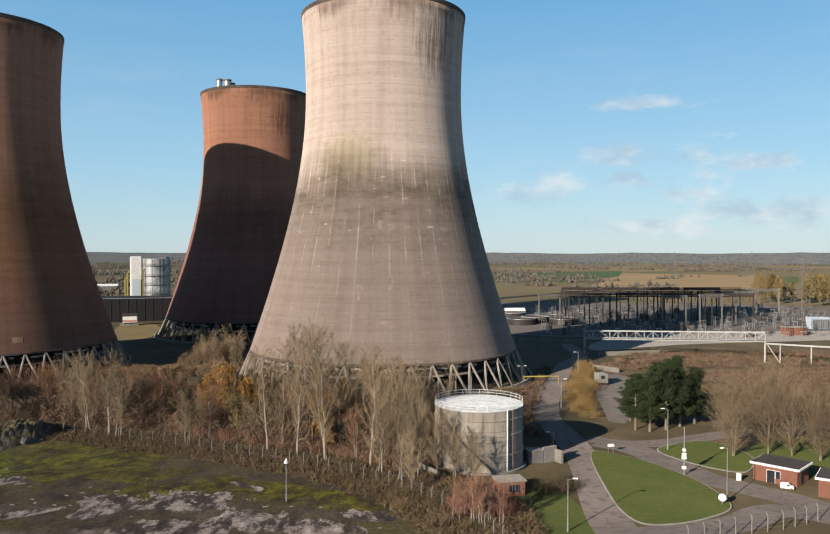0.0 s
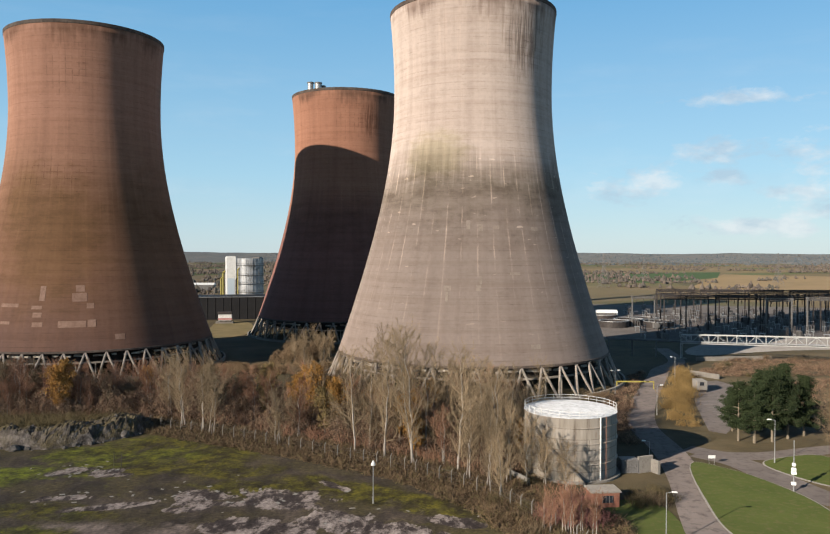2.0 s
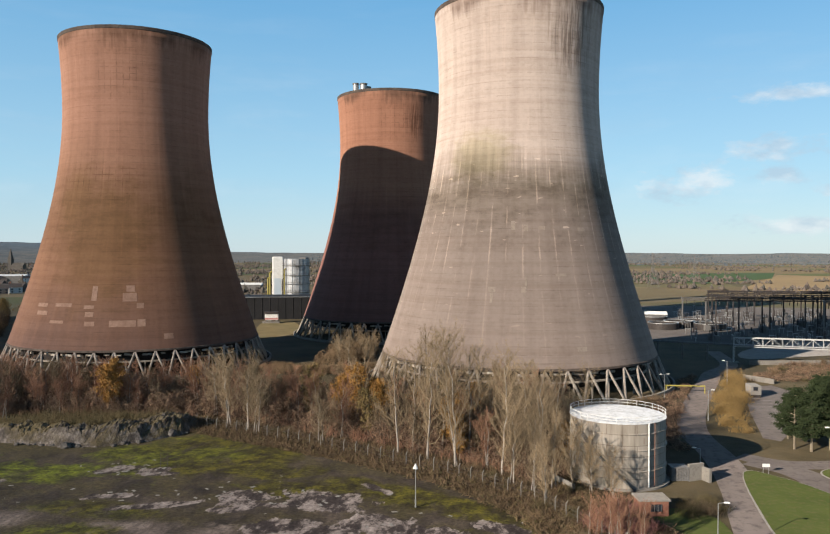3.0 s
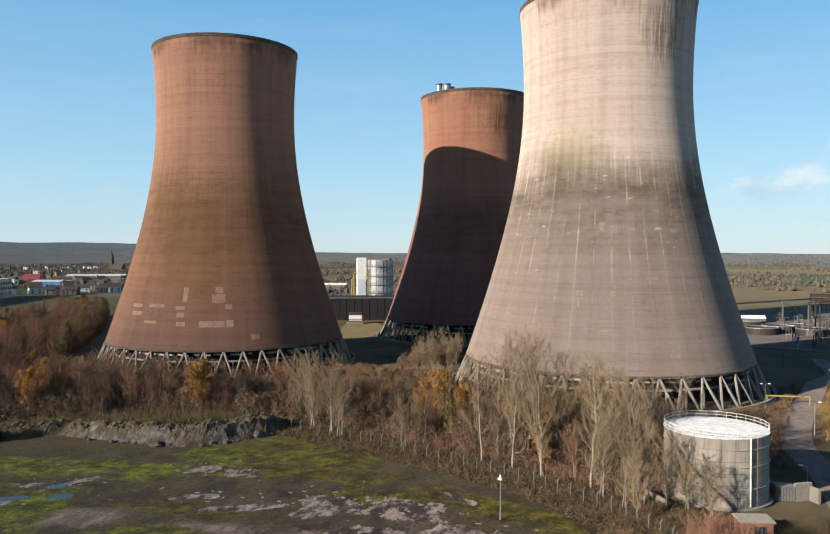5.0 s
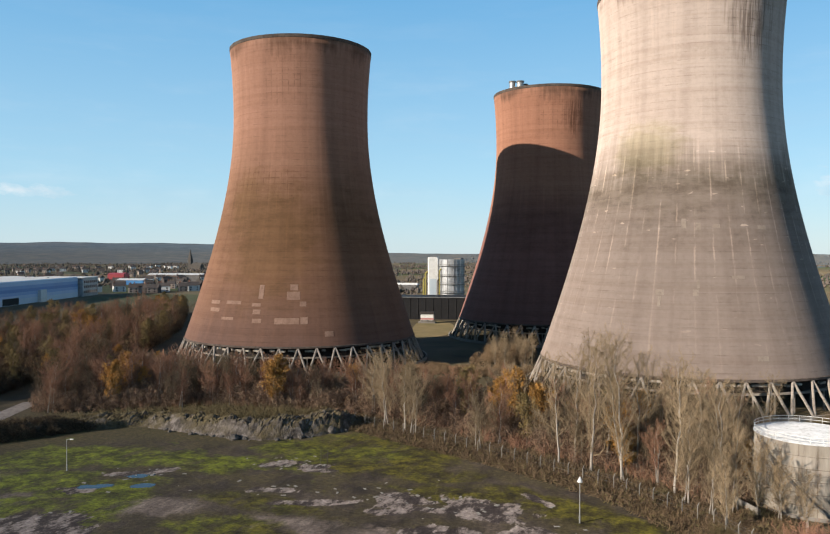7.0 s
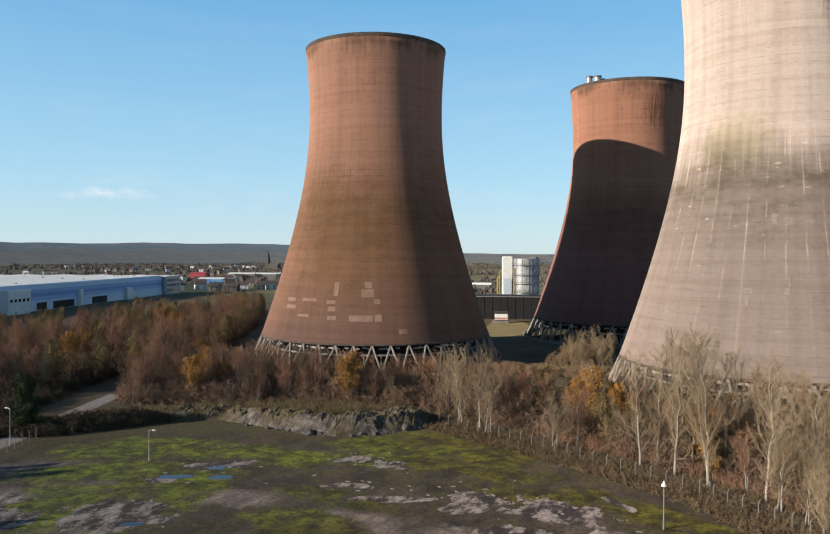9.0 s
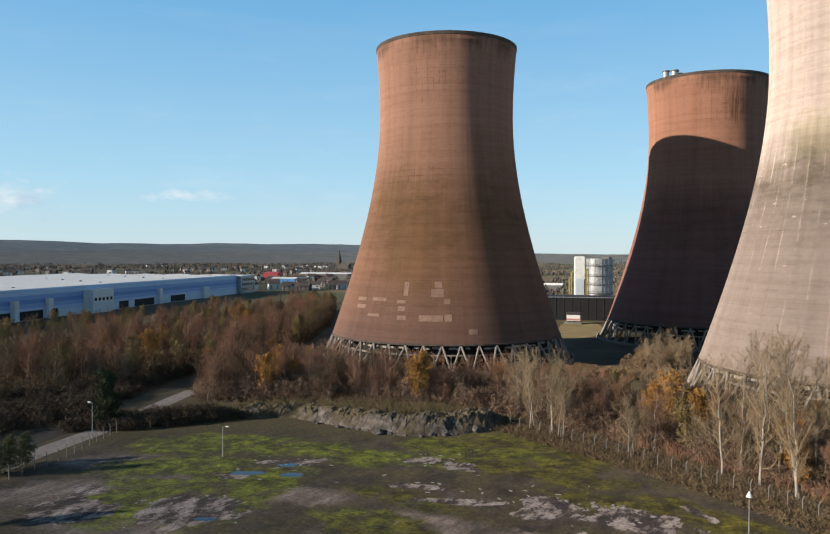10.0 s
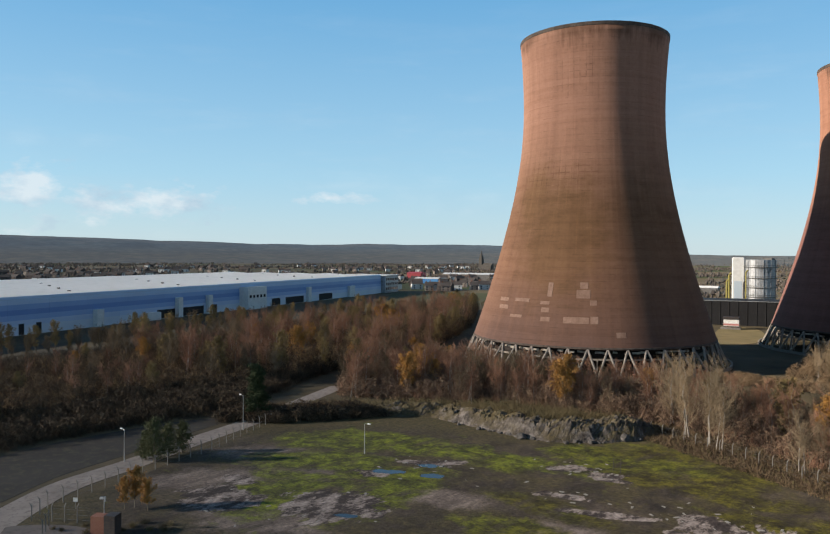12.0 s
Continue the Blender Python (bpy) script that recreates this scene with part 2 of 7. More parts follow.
M_CONC = surface("weathered_concrete", (0.245, 0.224, 0.197), (0.184, 0.170, 0.150), 0.25, (0.129, 0.116, 0.102), 2.5, 0.9, bump=0.02)
M_LEGS = surface("leg_concrete", (0.36, 0.32, 0.275), (0.25, 0.215, 0.185), 0.3, (0.136, 0.116, 0.095), 2.0, 0.9, bump=0.02)
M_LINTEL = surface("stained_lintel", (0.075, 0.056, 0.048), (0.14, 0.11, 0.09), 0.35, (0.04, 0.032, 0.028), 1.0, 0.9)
M_TROUGH = surface("chalky_trough_concrete", (0.55, 0.5, 0.44), (0.42, 0.37, 0.32), 0.4, (0.25, 0.21, 0.18), 2.0, 0.9)
# brown twigs made darker: shade of the belt and bank in the colour
M_UNDERWOOD = surface("shaded_brown_undergrowth", (0.06, 0.041, 0.027), (0.042, 0.03, 0.021), 0.2, (0.09, 0.062, 0.038), 1.5, 0.95)
# near-black for the packs and for the shade within the tower base
M_DARKFILL = surface("dark_packing_and_gap_shade", (0.024, 0.020, 0.019), (0.041, 0.034, 0.031), 0.4, (0.061, 0.051, 0.041), 2.0, 0.9)
M_ROAD = surface("worn_asphalt", (0.1, 0.085, 0.078), (0.14, 0.12, 0.11), 0.14, (0.06, 0.05, 0.046), 0.7, 0.8, bump=0.015)
M_PALEROAD = surface("dusty_concrete_road", (0.173, 0.144, 0.130), (0.122, 0.102, 0.092), 0.12, (0.061, 0.050, 0.045), 0.6, 0.85, bump=0.02)
M_CONCROAD = surface("pale_concrete_road", (0.27, 0.235, 0.21), (0.2, 0.17, 0.15), 0.15, (0.12, 0.1, 0.088), 0.9, 0.85, bump=0.02)
# dark dirty asphalt, with the shade lying over it also in the colour
M_DARKYARD = surface("shade_darkened_hardstanding", (0.022, 0.019, 0.016), (0.034, 0.029, 0.024), 0.12, (0.06, 0.054, 0.03), 0.5, 0.85, bump=0.03)
M_LAWN = surface("mown_grass", (0.048, 0.064, 0.014), (0.068, 0.082, 0.02), 0.12, (0.09, 0.085, 0.034), 0.9, 0.95, bump=0.08)
M_KERB = surface("kerb_concrete", (0.245, 0.231, 0.211), (0.190, 0.177, 0.163), 0.6, (0.136, 0.129, 0.116), 3, 0.9)
M_BARK = surface("grey_bark", (0.177, 0.146, 0.107), (0.239, 0.199, 0.146), 0.7, (0.107, 0.088, 0.066), 4, 0.95, vary=0.2)
M_BIRCHBARK = surface("pale_birch_bark", (0.367, 0.331, 0.285), (0.275, 0.239, 0.203), 0.9, (0.111, 0.092, 0.082), 4, 0.9, vary=0.15)
M_POPLARTWIG = surface("tan_poplar_twigs", (0.26, 0.193, 0.118), (0.305, 0.23, 0.146), 0.3, (0.205, 0.146, 0.09), 2, 0.95, vary=0.2)
M_BIRCHTWIG = surface("russet_birch_twigs", (0.221, 0.114, 0.078), (0.267, 0.146, 0.091), 0.3, (0.312, 0.182, 0.098), 2, 0.95, vary=0.25)
M_BROWNTWIG = surface("brown_twigs", (0.168, 0.123, 0.078), (0.128, 0.094, 0.059), 0.3, (0.226, 0.168, 0.099), 2, 0.95, vary=0.3)
M_ORANGE = surface("orange_autumn_leaves", (0.38, 0.19, 0.045), (0.29, 0.15, 0.042), 0.5, (0.44, 0.26, 0.08), 2, 0.9, vary=0.2)
M_GOLD = surface("golden_autumn_leaves", (0.255, 0.182, 0.072), (0.21, 0.152, 0.064), 0.4, (0.180, 0.138, 0.060), 2, 0.9, vary=0.25)
M_PINE = surface("dark_pine_needles", (0.022, 0.034, 0.013), (0.038, 0.052, 0.02), 0.4, (0.014, 0.022, 0.01), 2, 0.9, vary=0.2)
M_SCRUB = surface("dry_scrub", (0.185, 0.125, 0.072), (0.138, 0.092, 0.055), 0.2, (0.25, 0.18, 0.105), 1.5, 0.95, vary=0.3)
M_GREENSCRUB = surface("olive_scrub", (0.085, 0.072, 0.034), (0.115, 0.088, 0.045), 0.2, (0.15, 0.112, 0.06), 1.5, 0.95, vary=0.3)
M_ROCK = surface("grey_rubble", (0.12, 0.108, 0.096), (0.075, 0.066, 0.058), 0.5, (0.2, 0.18, 0.165), 1.6, 0.95, bump=0.25)
M_GLASS = surface("dark_window_glass", (0.020, 0.024, 0.031), (0.034, 0.037, 0.044), 0.5, None, 1, 0.12)
# near-black: the towers' shadow on the hall as colour, and dark loading doors
M_NEARBLACK = surface("near_black_shade_and_doors", (0.011, 0.011, 0.012), (0.016, 0.016, 0.018), 0.1, (0.022, 0.02, 0.02), 0.8, 0.7)
M_YELLOW = surface("yellow_paint", (0.374, 0.326, 0.082), (0.326, 0.272, 0.068), 0.4, (0.204, 0.170, 0.068), 3, 0.6)


def field_material():
    """Derelict yard: dark broken asphalt, moss, bare pale concrete and puddles."""
    m, nt, b = material("derelict_yard")
    co = n_coord(nt)
    wob = n_noise(nt, co, 0.16, 6, 0.62)
    fine = n_noise(nt, co, 0.9, 7, 0.7)
    streak = n_noise(nt, n_map(nt, co, (0.5, 0.16, 1), (0, 0, 0), 0.6), 0.5, 6, 0.65)

    def blobs(rows):
        best = None
        for cx, cy, rx, ry, turn in rows:
            v = n_map(nt, co, (1, 1, 0), (0, 0, 0), 0)
            n = nt.nodes.new("ShaderNodeMapping")
            n.vector_type = "TEXTURE"
            link(nt, v, n.inputs["Vector"])
            n.inputs["Location"].default_value, n.inputs["Rotation"].default_value, n.inputs["Scale"].default_value = (cx, cy, 0), (0, 0, radians(turn)), (rx, ry, 1)
            ln = nt.nodes.new("ShaderNodeVectorMath")
            ln.operation = "LENGTH"
            link(nt, n.outputs[0], ln.inputs[0])
            d = n_math(nt, "SUBTRACT", 1.0, ln.outputs["Value"])
            best = d if best is None else n_math(nt, "MAXIMUM", best, d)
        return best

    tarmac = n_ramp(nt, n_noise(nt, n_map(nt, co, (1, 0.6, 1), (0, 0, 0), 0.5), 0.14, 8, 0.72), [(0.34, (0.013, 0.0105, 0.009)), (0.47, (0.034, 0.027, 0.021)), (0.58, (0.062, 0.048, 0.037)), (0.7, (0.105, 0.083, 0.066))])
    moss_c = n_ramp(nt, n_noise(nt, co, 0.26, 11, 0.78), [(0.36, (0.016, 0.014, 0.006)), (0.46, (0.05, 0.05, 0.01)), (0.54, (0.115, 0.122, 0.013)), (0.64, (0.2, 0.205, 0.02))])
    lush = n_ramp(nt, n_math(nt, "ADD", n_math(nt, "DIVIDE", n_split(nt, co)[0], -100.0), n_math(nt, "SUBTRACT", n_noise(nt, co, 0.05, 5, 0.6), 0.5)), [(0.62, 0.0), (0.95, 1.0)])
    moss_c = n_mix(nt, lush, n_mix(nt, 1.0, moss_c, (0.62, 0.52, 0.75), "MULTIPLY"), n_mix(nt, 1.0, moss_c, (0.98, 1.08, 0.95), "MULTIPLY"))
    dry_c = n_ramp(nt, fine, [(0.3, (0.036, 0.028, 0.014)), (0.5, (0.06, 0.05, 0.022)), (0.7, (0.1, 0.074, 0.038))])
    conc_c = n_ramp(nt, n_noise(nt, n_map(nt, co, (1, 0.5, 1), (0, 0, 0), 0.5), 0.34, 10, 0.74), [(0.38, (0.022, 0.017, 0.016)), (0.48, (0.05, 0.039, 0.036)), (0.515, (0.16, 0.133, 0.12)), (0.68, (0.35, 0.3, 0.276))])
    moss_m = blobs([
        (*(-125.4, 117.3), 16, 7, 35), (*(-115.0, 122.5), 13, 6, 35), (*(-105.2, 126.1), 10, 5, 40), (*(-116.0, 103.9), 12, 6, 40), (*(-93.3, 99.6), 6, 14, 10), (*(-78.9, 146.3), 14, 5, 30),
        (*(-67.4, 150.0), 12, 5, 20), (*(-72.6, 148.5), 11, 9, 20), (*(-81.2, 143.9), 10, 6, 20), (*(-58.4, 143.4), 12, 6, 0), (*(-72.9, 147.1), 10, 7, 20), (*(-58.4, 147.1), 12, 6, 0),
        (*(-27.3, 127.3), 14, 5, -20), (*(-102.0, 84.0), 5, 8, 0), (*(-67.6, 99.5), 9, 5, 0), (*(-109.5, 94.0), 9, 5, 30), (*(-108.2, 86.6), 8, 8, 0), (*(-12.4, 121.8), 12, 4, -30),
        (*(-90.9, 128.3), 10, 6, 15), (*(-68.8, 136.9), 13, 6, 10), (*(-53.0, 137.0), 11, 5, 0), (*(-43.3, 125.9), 9, 4, 0), (*(-70.2, 111.7), 9, 3.5, 0), (*(-102.2, 106.4), 9, 5, 20)])
    moss_f = n_ramp(nt, n_math(nt, "ADD", n_math(nt, "MULTIPLY", n_math(nt, "MAXIMUM", moss_m, -0.5), 0.36), n_math(nt, "SUBTRACT", n_noise(nt, co, 0.09, 10, 0.72, 0.8), 0.41)), [(-0.06, 0.0), (0.03, 0.35), (0.15, 1.0)])
    moss_f = n_math(nt, "MULTIPLY", moss_f, n_ramp(nt, n_noise(nt, n_map(nt, co, (1, 0.5, 1), (0, 0, 0), 0.6), 0.3, 8, 0.72), [(0.36, 0.35), (0.5, 1.0)]))
    moss_f = n_math(nt, "MULTIPLY", moss_f, n_ramp(nt, streak, [(0.34, 0.2), (0.44, 1.0)]))
    conc_m = blobs([
        (*(-108.7, 79.3), 7, 7, 20), (*(-93.9, 90.0), 9, 9, 10), (*(-115.8, 87.0), 5, 2.5, 0), (*(-102.8, 105.7), 4, 2.5, 20), (*(-101.7, 116.2), 6, 1.8, 30), (*(-97.1, 120.7), 3, 2, 30),
        (*(-78.9, 132.5), 5, 2.4, 35), (*(-72.5, 132.8), 4, 2, 30), (*(-71.1, 118.1), 5, 2, 20), (*(-61.9, 115.0), 8, 1.8, 25), (*(-49.6, 121.7), 6, 4, 10), (*(-35.5, 121.8), 9, 6, -20), (*(-24.8, 112.2), 9, 5, -10), (*(-34.9, 109.0), 12, 4, 0),
        (*(-17.4, 110.0), 12, 4, -10), (*(-6.8, 114.5), 6, 2.5, -20), (*(-28.6, 129.3), 5, 1.2, -40), (*(-70.6, 131.1), 5, 1.5, 10), (*(-45.4, 121.8), 3, 1.5, 0), (*(-49.0, 115.2), 5, 2, 20), (*(-44.4, 118.5), 9, 1.8, 10),
        (*(-110.8, 79.5), 8, 7, 0), (*(-95.0, 88.7), 9, 8, 0)])
    conc_f = n_ramp(nt, n_math(nt, "ADD", n_math(nt, "MULTIPLY", n_math(nt, "MAXIMUM", conc_m, -0.5), 0.42), n_math(nt, "SUBTRACT", n_noise(nt, n_map(nt, co, (1, 0.55, 1), (0, 0, 0), 0.55), 0.26, 9, 0.68, 0.3), 0.56)), [(0.0, 0.0), (0.03, 1.0)])
    wet_m = blobs([(*(-100.9, 108.4), 4.2, 1.5, 35), (*(-98.5, 115.9), 2.6, 1.4, 35), (*(-94.3, 111.3), 3.0, 1.6, 35), (*(-89.6, 87.8), 2.6, 1.0, 30)])
    wet_f = n_ramp(nt, n_math(nt, "ADD", wet_m, n_math(nt, "MULTIPLY", n_math(nt, "SUBTRACT", n_noise(nt, co, 0.35, 7, 0.65), 0.5), 2.2)), [(0.15, 0.0), (0.22, 1.0)])
    edge = blobs([(-60, 120, 78, 42, 28), (-95, 100, 50, 45, 0)])
    edge_f = n_ramp(nt, n_math(nt, "ADD", edge, n_math(nt, "MULTIPLY", n_math(nt, "SUBTRACT", wob, 0.5), 0.5)), [(0.0, 1.0), (0.12, 0.0)])
    col = n_mix(nt, n_ramp(nt, wob, [(0.42, 0.0), (0.6, 0.75)]), tarmac, dry_c)
    bare = blobs([(-121, 83, 17, 8, 40), (-112, 96, 10, 5, 40), (-128, 100, 12, 6, 45), (-97, 78, 14, 6, 20), (-84, 104, 12, 5, 20), (-60, 104, 16, 5, 10)])
    bare_f = n_ramp(nt, n_math(nt, "ADD", bare, n_math(nt, "MULTIPLY", n_math(nt, "SUBTRACT", n_noise(nt, co, 0.12, 9, 0.72), 0.5), 2.6)), [(0.0, 0.0), (0.5, 0.9)])
    col = n_mix(nt, bare_f, col, n_ramp(nt, streak, [(0.34, (0.05, 0.04, 0.034)), (0.5, (0.13, 0.103, 0.088)), (0.66, (0.23, 0.185, 0.16))]))
    col = n_mix(nt, edge_f, col, dry_c)
    col = n_mix(nt, moss_f, col, moss_c)
    col = n_mix(nt, conc_f, col, conc_c)
    col = n_mix(nt, wet_f, col, (0.022, 0.02, 0.018))
    grit = n_ramp(nt, n_noise(nt, co, 1.7, 8, 0.75), [(0.36, (0.55, 0.54, 0.53)), (0.5, (1.0, 1.0, 1.0)), (0.64, (1.45, 1.42, 1.38))])
    col = n_mix(nt, 1.0, col, grit, "MULTIPLY")
    link(nt, col, b.inputs["Base Color"])
    link(nt, n_ramp(nt, wet_f, [(0.3, 0.9), (0.9, 0.05)]), b.inputs["Roughness"])
    dry = n_math(nt, "MULTIPLY", fine, n_math(nt, "SUBTRACT", 1.0, wet_f))
    n_bump(nt, dry, 0.5, 0.25, b)
    return m


def shell_material(name, top, mid, low, split, soft, rim, grid=(), olive=(), drips=0.0, runs_at=(), sooty=0.25):
    """Tower concrete: pour lifts, form joints where the face has weathered, chalky drips, moss and soot."""
    m, nt, b = material(name, 0.92)
    co = n_coord(nt)
    xyz = n_split(nt, co)
    ang = n_math(nt, "MULTIPLY", n_math(nt, "ARCTAN2", xyz[1], xyz[0]), 32.0)
    wrap = nt.nodes.new("ShaderNodeCombineXYZ")
    put(nt, wrap.inputs[0], ang)
    put(nt, wrap.inputs[1], xyz[2])
    w = wrap.outputs[0]
    tone = lambda c, k: n_mix(nt, 1.0, c, k, "MULTIPLY")

    def spots(rows, ragged):
        """Weathered areas by bearing, height, half width in degrees and half height, with ragged edges."""
        best = None
        for az, z, da, dz in rows:
            d1 = n_math(nt, "DIVIDE", n_math(nt, "SUBTRACT", ang, 32.0 * radians(az)), 32.0 * radians(da))
            d2 = n_math(nt, "DIVIDE", n_math(nt, "SUBTRACT", xyz[2], z), dz)
            d = n_math(nt, "SUBTRACT", 1.0, n_math(nt, "SQRT", n_math(nt, "ADD", n_math(nt, "MULTIPLY", d1, d1), n_math(nt, "MULTIPLY", d2, d2))))
            best = d if best is None else n_math(nt, "MAXIMUM", best, d)
        return n_math(nt, "ADD", best, n_math(nt, "MULTIPLY", n_math(nt, "SUBTRACT", ragged, 0.5), 1.6))

    streak = n_noise(nt, n_map(nt, w, (1.0, 0.06, 1)), 0.55, 6, 0.65)
    runs = n_noise(nt, n_map(nt, w, (1.0, 0.025, 1), (40, 0, 0)), 0.28, 4, 0.5)
    blot = n_noise(nt, co, 0.045, 6, 0.6)
    bandn = n_noise(nt, n_map(nt, w, (0.02, 1.0, 1)), 0.5, 5, 0.7)
    fine = n_noise(nt, co, 0.8, 6, 0.65)
    block = n_noise(nt, n_map(nt, w, (0.35, 1.0, 1)), 0.3, 6, 0.7)
    h = n_math(nt, "ADD", xyz[2], n_math(nt, "MULTIPLY", n_math(nt, "SUBTRACT", streak, 0.5), 14.0))
    h = n_math(nt, "ADD", h, n_math(nt, "MULTIPLY", n_math(nt, "SUBTRACT", blot, 0.5), 26.0))
    h = n_math(nt, "DIVIDE", h, 117.0)
    col = n_ramp(nt, h, [(0.06, low), (split - soft, mid), (split - 0.3 * soft, (mid[0] * 0.9, mid[1] * 0.91, mid[2] * 0.86)), (split + soft, top), (0.95, top), (0.995, rim)])
    # lifts poured one on another, each of its own tone
    col = n_mix(nt, n_ramp(nt, bandn, [(0.42, 0.0), (0.66, 0.55)]), col, tone(col, (0.78, 0.73, 0.69)))
    col = n_mix(nt, n_ramp(nt, runs, [(0.4, 0.3), (0.56, 0.0)]), col, tone(col, (0.68, 0.65, 0.64)))
    col = n_mix(nt, n_ramp(nt, streak, [(0.54, 0.0), (0.74, 0.4)]), col, tone(col, (1.28, 1.26, 1.24)))
    col = n_mix(nt, n_ramp(nt, block, [(0.52, 0.0), (0.7, 0.45)]), col, tone(col, (0.76, 0.74, 0.72)))
    # moss and algae
    if olive:
        f = n_ramp(nt, spots(olive, block), [(0.0, 0.0), (0.55, 0.62)])
        col = n_mix(nt, f, col, tone(col, (0.8, 0.82, 0.6)))
    # soot under the line where the weather turns
    soot = n_ramp(nt, n_math(nt, "ADD", h, n_math(nt, "MULTIPLY", n_math(nt, "SUBTRACT", fine, 0.5), 0.12)), [(split - 1.7 * soft, 0.0), (split - 0.3 * soft, 1.0), (split + 0.6 * soft, 0.0)])
    soot = n_math(nt, "MULTIPLY", soot, n_ramp(nt, block, [(0.4, 0.0), (0.58, sooty)]))
    col = n_mix(nt, soot, col, tone(col, (0.6, 0.58, 0.54)))
    # form joints: level ones all over, upright ones where the face has weathered
    zz = n_math(nt, "ADD", xyz[2], n_math(nt, "MULTIPLY", fine, 0.25))
    level = n_math(nt, "LESS_THAN", n_math(nt, "FRACT", n_math(nt, "DIVIDE", zz, 2.15)), 0.13)
    upright = n_math(nt, "LESS_THAN", n_math(nt, "FRACT", n_math(nt, "DIVIDE", n_math(nt, "ADD", ang, 320.0), 2.6)), 0.14)
    worn = n_ramp(nt, spots(grid, block), [(0.1, 0.0), (0.7, 0.6)])
    faint = n_ramp(nt, n_noise(nt, co, 0.07, 4, 0.6), [(0.4, 0.05), (0.62, 0.4)])
    joint = n_math(nt, "MAXIMUM", n_math(nt, "MULTIPLY", level, n_math(nt, "MAXIMUM", faint, worn)), n_math(nt, "MULTIPLY", upright, worn))
    joint = n_math(nt, "MULTIPLY", joint, n_ramp(nt, n_noise(nt, n_map(nt, w, (0.5, 0.5, 1), (5, 9, 0)), 0.6, 3, 0.6), [(0.42, 0.0), (0.6, 1.0)]))
    col = n_mix(nt, joint, col, tone(col, (0.5, 0.46, 0.44)))
    # dark runs below the rim
    if runs_at:
        f = n_math(nt, "MULTIPLY", n_ramp(nt, spots(runs_at, streak), [(0.0, 0.0), (0.5, 0.85)]), n_ramp(nt, n_noise(nt, n_map(nt, w, (1.0, 0.07, 1), (3, 8, 0)), 1.1, 4, 0.6), [(0.44, 0.0), (0.56, 1.0)]))
        col = n_mix(nt, f, col, tone(col, (0.4, 0.37, 0.35)))
    # chalky drips down the form ribs
    if drips:
        rib = n_math(nt, "FRACT", n_math(nt, "DIVIDE", n_math(nt, "ADD", n_math(nt, "ADD", ang, 322.0), n_math(nt, "MULTIPLY", fine, 0.5)), 4.5))
        rib = n_ramp(nt, rib, [(0.0, 0.0), (0.06, 1.0), (0.14, 0.0)])
        on = n_ramp(nt, n_noise(nt, n_map(nt, w, (0.35, 0.11, 1), (11, 2, 0)), 1.0, 5, 0.65), [(0.46, 0.0), (0.6, 1.0)])
        span = n_ramp(nt, n_math(nt, "DIVIDE", xyz[2], 117.0), [(0.1, 0.12), (0.3, 0.4), (0.42, 1.0), (0.54, 0.9), (0.6, 0.0)])
        chalk = n_math(nt, "MULTIPLY", rib, n_math(nt, "MULTIPLY", on, span))
        dash = n_math(nt, "MULTIPLY", n_ramp(nt, n_noise(nt, n_map(nt, w, (0.45, 1.3, 1), (2, 5, 0)), 0.62, 2, 0.4), [(0.7, 0.0), (0.73, 0.8)]), span)
        col = n_mix(nt, n_math(nt, "MULTIPLY", n_math(nt, "MAXIMUM", chalk, dash), drips), col, tone(col, (2.1, 2.08, 2.02)))
    col = n_mix(nt, n_ramp(nt, fine, [(0.45, 0.0), (0.75, 0.3)]), col, tone(col, (0.6, 0.58, 0.56)))
    link(nt, col, b.inputs["Base Color"])
    n_bump(nt, n_math(nt, "SUBTRACT", fine, joint), 0.5, 0.08, b)
    return m


M_YARD = field_material()
M_SHELL1 = shell_material("pale_tower_concrete", (0.525, 0.437, 0.383), (0.235, 0.19, 0.164), (0.258, 0.206, 0.178), 0.53, 0.1, (0.27, 0.2, 0.165),
                          grid=((-48, 103, 26, 17),), olive=((-112, 69, 26, 9),), drips=1.0, sooty=0.7, runs_at=((-50, 104, 18, 13),))
M_SHELL2 = shell_material("red_tower_concrete", (0.385, 0.21, 0.145), (0.235, 0.124, 0.075), (0.155, 0.09, 0.071), 0.52, 0.22, (0.2, 0.105, 0.068),
                          grid=((-72, 101, 30, 13), (-85, 66, 40, 11)), olive=((-78, 44, 34, 26), (-100, 58, 20, 14)), drips=0.15)
# mid and low tones darker than top: some cast shadow is in the colour
M_SHELL3 = shell_material("rust_tower_concrete", (0.37, 0.185, 0.12), (0.25, 0.12, 0.098), (0.2, 0.1, 0.085), 0.5, 0.14, (0.17, 0.09, 0.06),
                          grid=((-70, 103, 40, 12),), runs_at=((-52, 103, 12, 11),))
M_PATCH = surface("pale_repair_render", (0.34, 0.22, 0.165), (0.24, 0.145, 0.105), 0.45, (0.21, 0.125, 0.09), 1.0, 0.9)
M_PATCH_GREY = surface("grey_repair_render", (0.29, 0.24, 0.2), (0.24, 0.195, 0.16), 0.4, (0.19, 0.155, 0.13), 1.2, 0.9)


